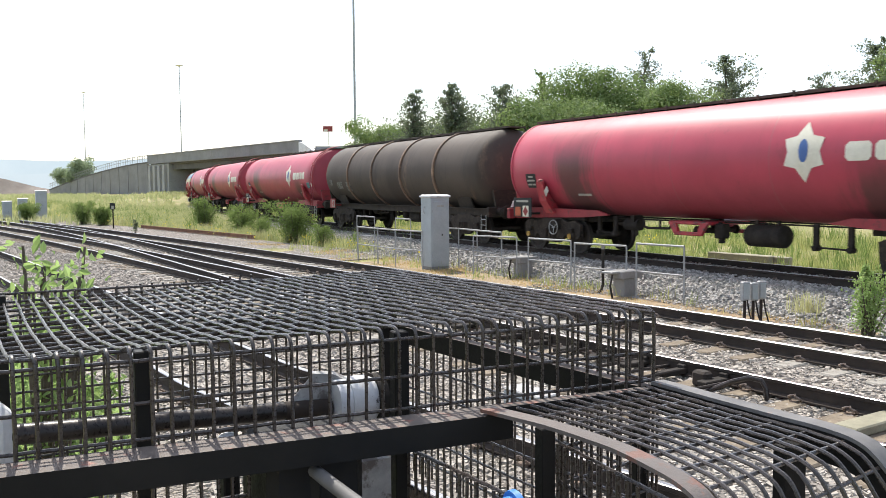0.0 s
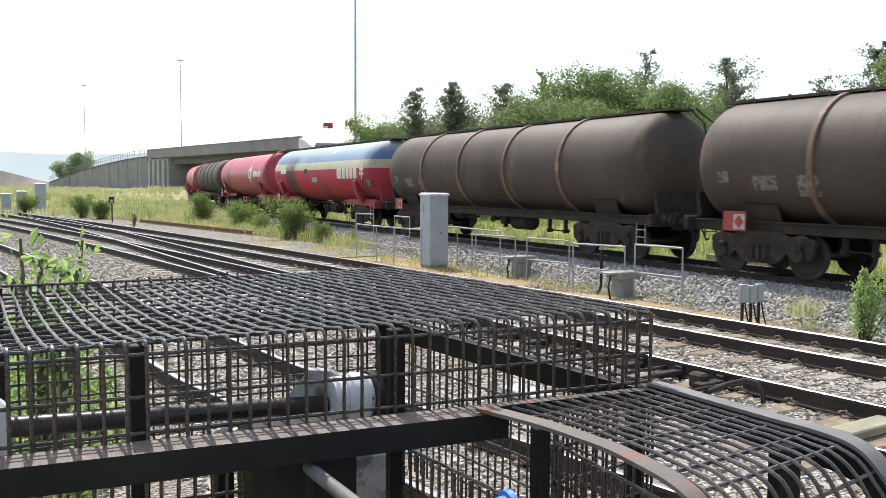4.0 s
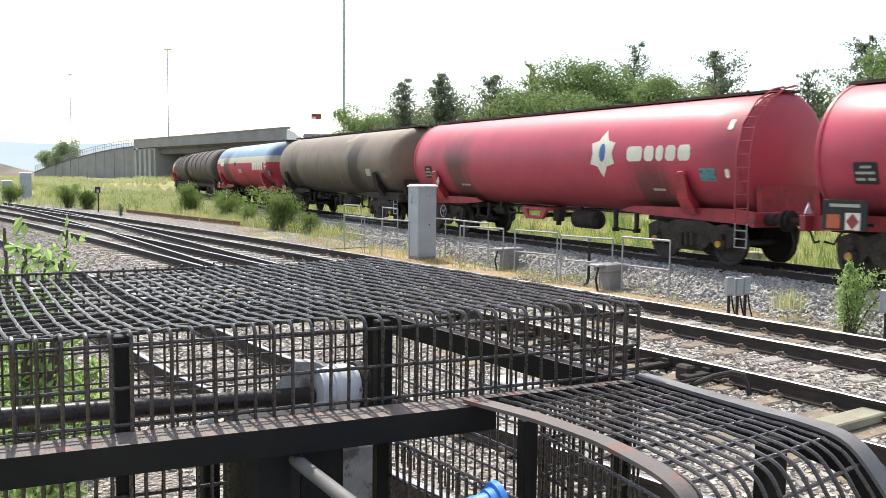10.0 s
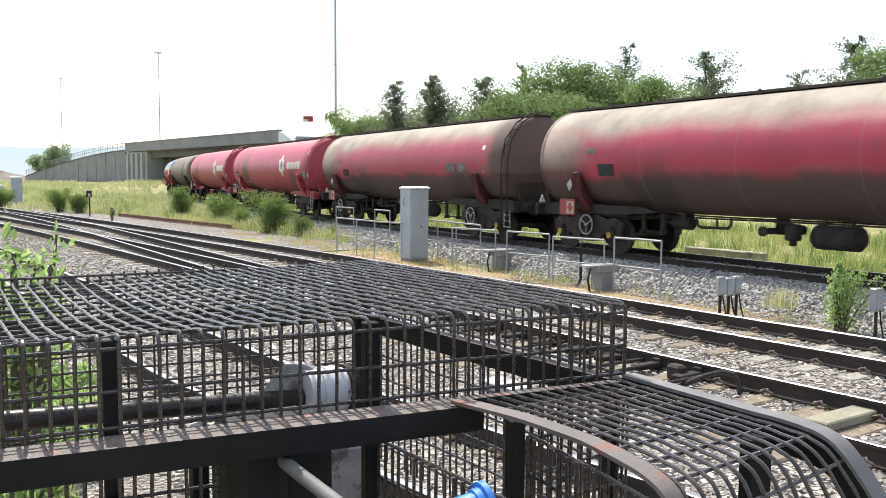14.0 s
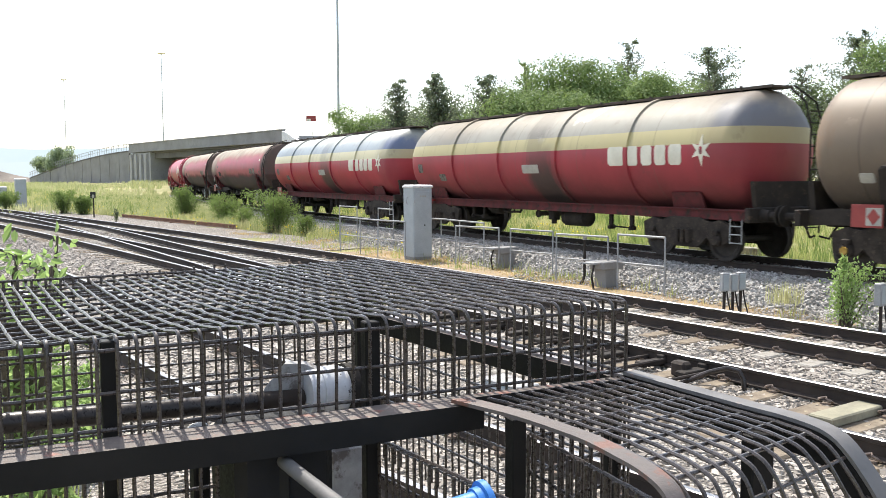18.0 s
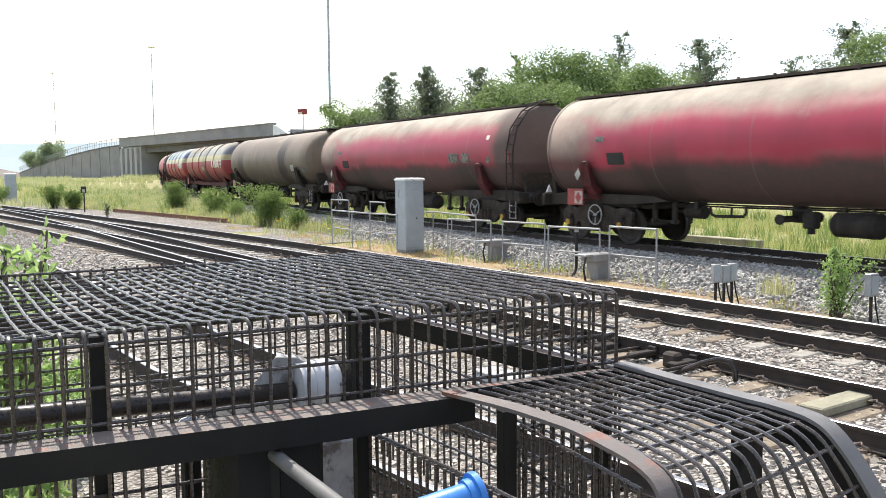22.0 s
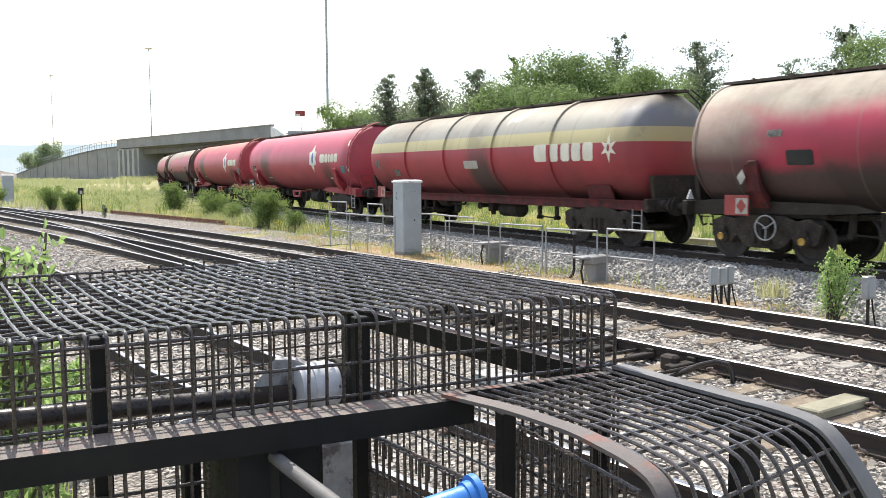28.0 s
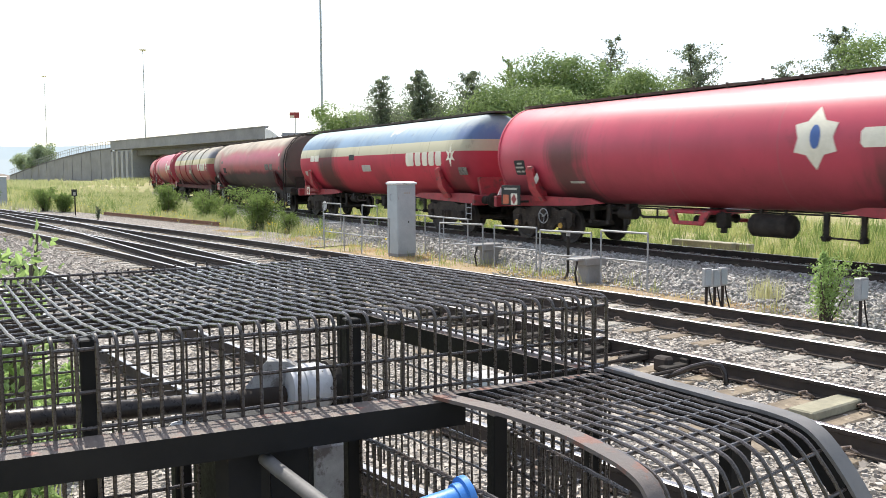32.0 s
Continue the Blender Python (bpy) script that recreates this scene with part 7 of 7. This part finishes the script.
# ---- ballast stones ----
def stones(name, pts, size, seed, label, mat="stone"):
    """Broken stones, one small irregular block at every point."""
    rng = np.random.default_rng(seed)
    base = np.array([[x, y, z] for x in (-0.75, 0.75) for y in (-0.62, 0.62) for z in (-0.5, 0.5)], float)
    faces = np.array([[0, 1, 3, 2], [4, 6, 7, 5], [0, 4, 5, 1], [2, 3, 7, 6], [1, 5, 7, 3]])
    p = np.asarray(pts, float)
    n = len(p)
    v = base[None] * rng.uniform(0.55, 1.3, (n, 8, 3)) * rng.uniform(0.7, 1.3, (n, 1, 3))
    a = rng.uniform(0, 2 * np.pi, n)
    c, s = np.cos(a)[:, None], np.sin(a)[:, None]
    x, y = v[..., 0] * c - v[..., 1] * s, v[..., 0] * s + v[..., 1] * c
    z = v[..., 2] + x * rng.uniform(-0.35, 0.35, n)[:, None] + y * rng.uniform(-0.35, 0.35, n)[:, None]
    v = np.stack([x, y, z], -1) * (size * rng.uniform(0.5, 1.35, n))[:, None, None] + p[:, None, :]
    f = (np.arange(n)[:, None, None] * 8 + faces[None]).reshape(-1, 4)
    me = raw_mesh(name, v.reshape(-1, 3), f, M[mat])
    tagged(new(name, me), label, "ballast", kind="stuff")


rb = np.random.default_rng(8)


def near_stones(n, s0, s1, o0, o1, power):
    out = []
    for s, o in zip(s0 + (s1 - s0) * rb.random(n) ** power, rb.uniform(o0, o1, n)):
        x, y, h = near_line(s, o)
        z = -0.378 if 2.2 < o < 13.2 else (-0.378 - 0.08 * (o - 13.2) / 0.6 if o >= 13.2 else -0.43)
        out.append((x, y, z + 0.003))
    return out


def bank_stones(n, s0, s1, o0, o1):
    out = []
    for s, o in zip(rb.uniform(s0, s1, n), rb.uniform(o0, o1, n)):
        x, y, h = train_line(s)
        k = abs(o)
        z = (0.06 - 0.588 * max(0.0, k - (1.45 if o < 0 else 1.75)) * (1.0 if o < 0 else 0.48)) if k > 0.6 else 0.03
        out.append((x + math.cos(h) * o, y + math.sin(h) * o, max(z, -0.44) + 0.012))
    return out


stones("track_ballast", near_stones(96000, -2, 46, 2.2, 14.0, 1.9), 0.033, 1, "crushed grey-brown stone between the near rails")
stones("verge_ballast", [(x, y, ground_height(x, y) + 0.012) for s, o in zip(rb.uniform(-4, 22, 15000), rb.uniform(13.7, 17.5, 15000)) for x, y in [n_line(s, o)] if noise.noise((x * 0.5, y * 0.5, 7)) > -0.25 + 0.02 * s], 0.026, 4, "scattered grey stone between the near track and the bank", "stone_pale")
stones("yard_ballast", near_stones(34000, -3, 16, -3.0, 3.0, 1.0), 0.027, 2, "loose stone and grit round the cage", "stone")
stones("bank_ballast", bank_stones(62000, -24, 34, -2.7, 2.4), 0.034, 3, "pale crushed stone on the far track's bank", "stone_pale")


# ---- motion of the train ----
def lead_end(k, t):
    """Distance along the far track of the leading barrel end of wagon k at t seconds."""
    return -1.804 + 10.7312 * t - 0.008438 * t * t - PITCH * (k - 2)


def wagon_pose(k, t):
    c = lead_end(k, t) - TANK_HALF
    a, b = train_line(c + 5.82), train_line(c - 5.82)
    h = math.atan2(-(a[0] - b[0]), a[1] - b[1])
    return pose((a[0] + b[0]) / 2, (a[1] + b[1]) / 2, Z_TRAIN, 0, 0, math.degrees(h))


def motions():
    for i, w in enumerate(WAGONS):
        k = FIRST + i
        walk(w, [(t / 2, wagon_pose(k, t / 2)) for t in range(65)])
        # wheels turn while the wagon is near the camera
        near = [f / 15 for f in range(1, 480) if -34 < lead_end(k, f / 15) - TANK_HALF < 60]
        spins = [0.0] + near + [32.0]
        for bogie in w.children:
            if not bogie.name.startswith("bogie"):
                continue
            for ws in bogie.children:
                if ws.name.startswith("wheelset"):
                    y = ws.location.y
                    base = lead_end(k, near[0]) if near else 0.0
                    rows = []
                    for t in spins:
                        tt = min(max(t, near[0]), near[-1]) if near else 0.0
                        a = -math.degrees((lead_end(k, tt) - base) / 0.46)
                        rows.append((t, pose(0, y, 0.46, a % 360.0, 0, 0)))
                    walk(ws, rows)


motions()
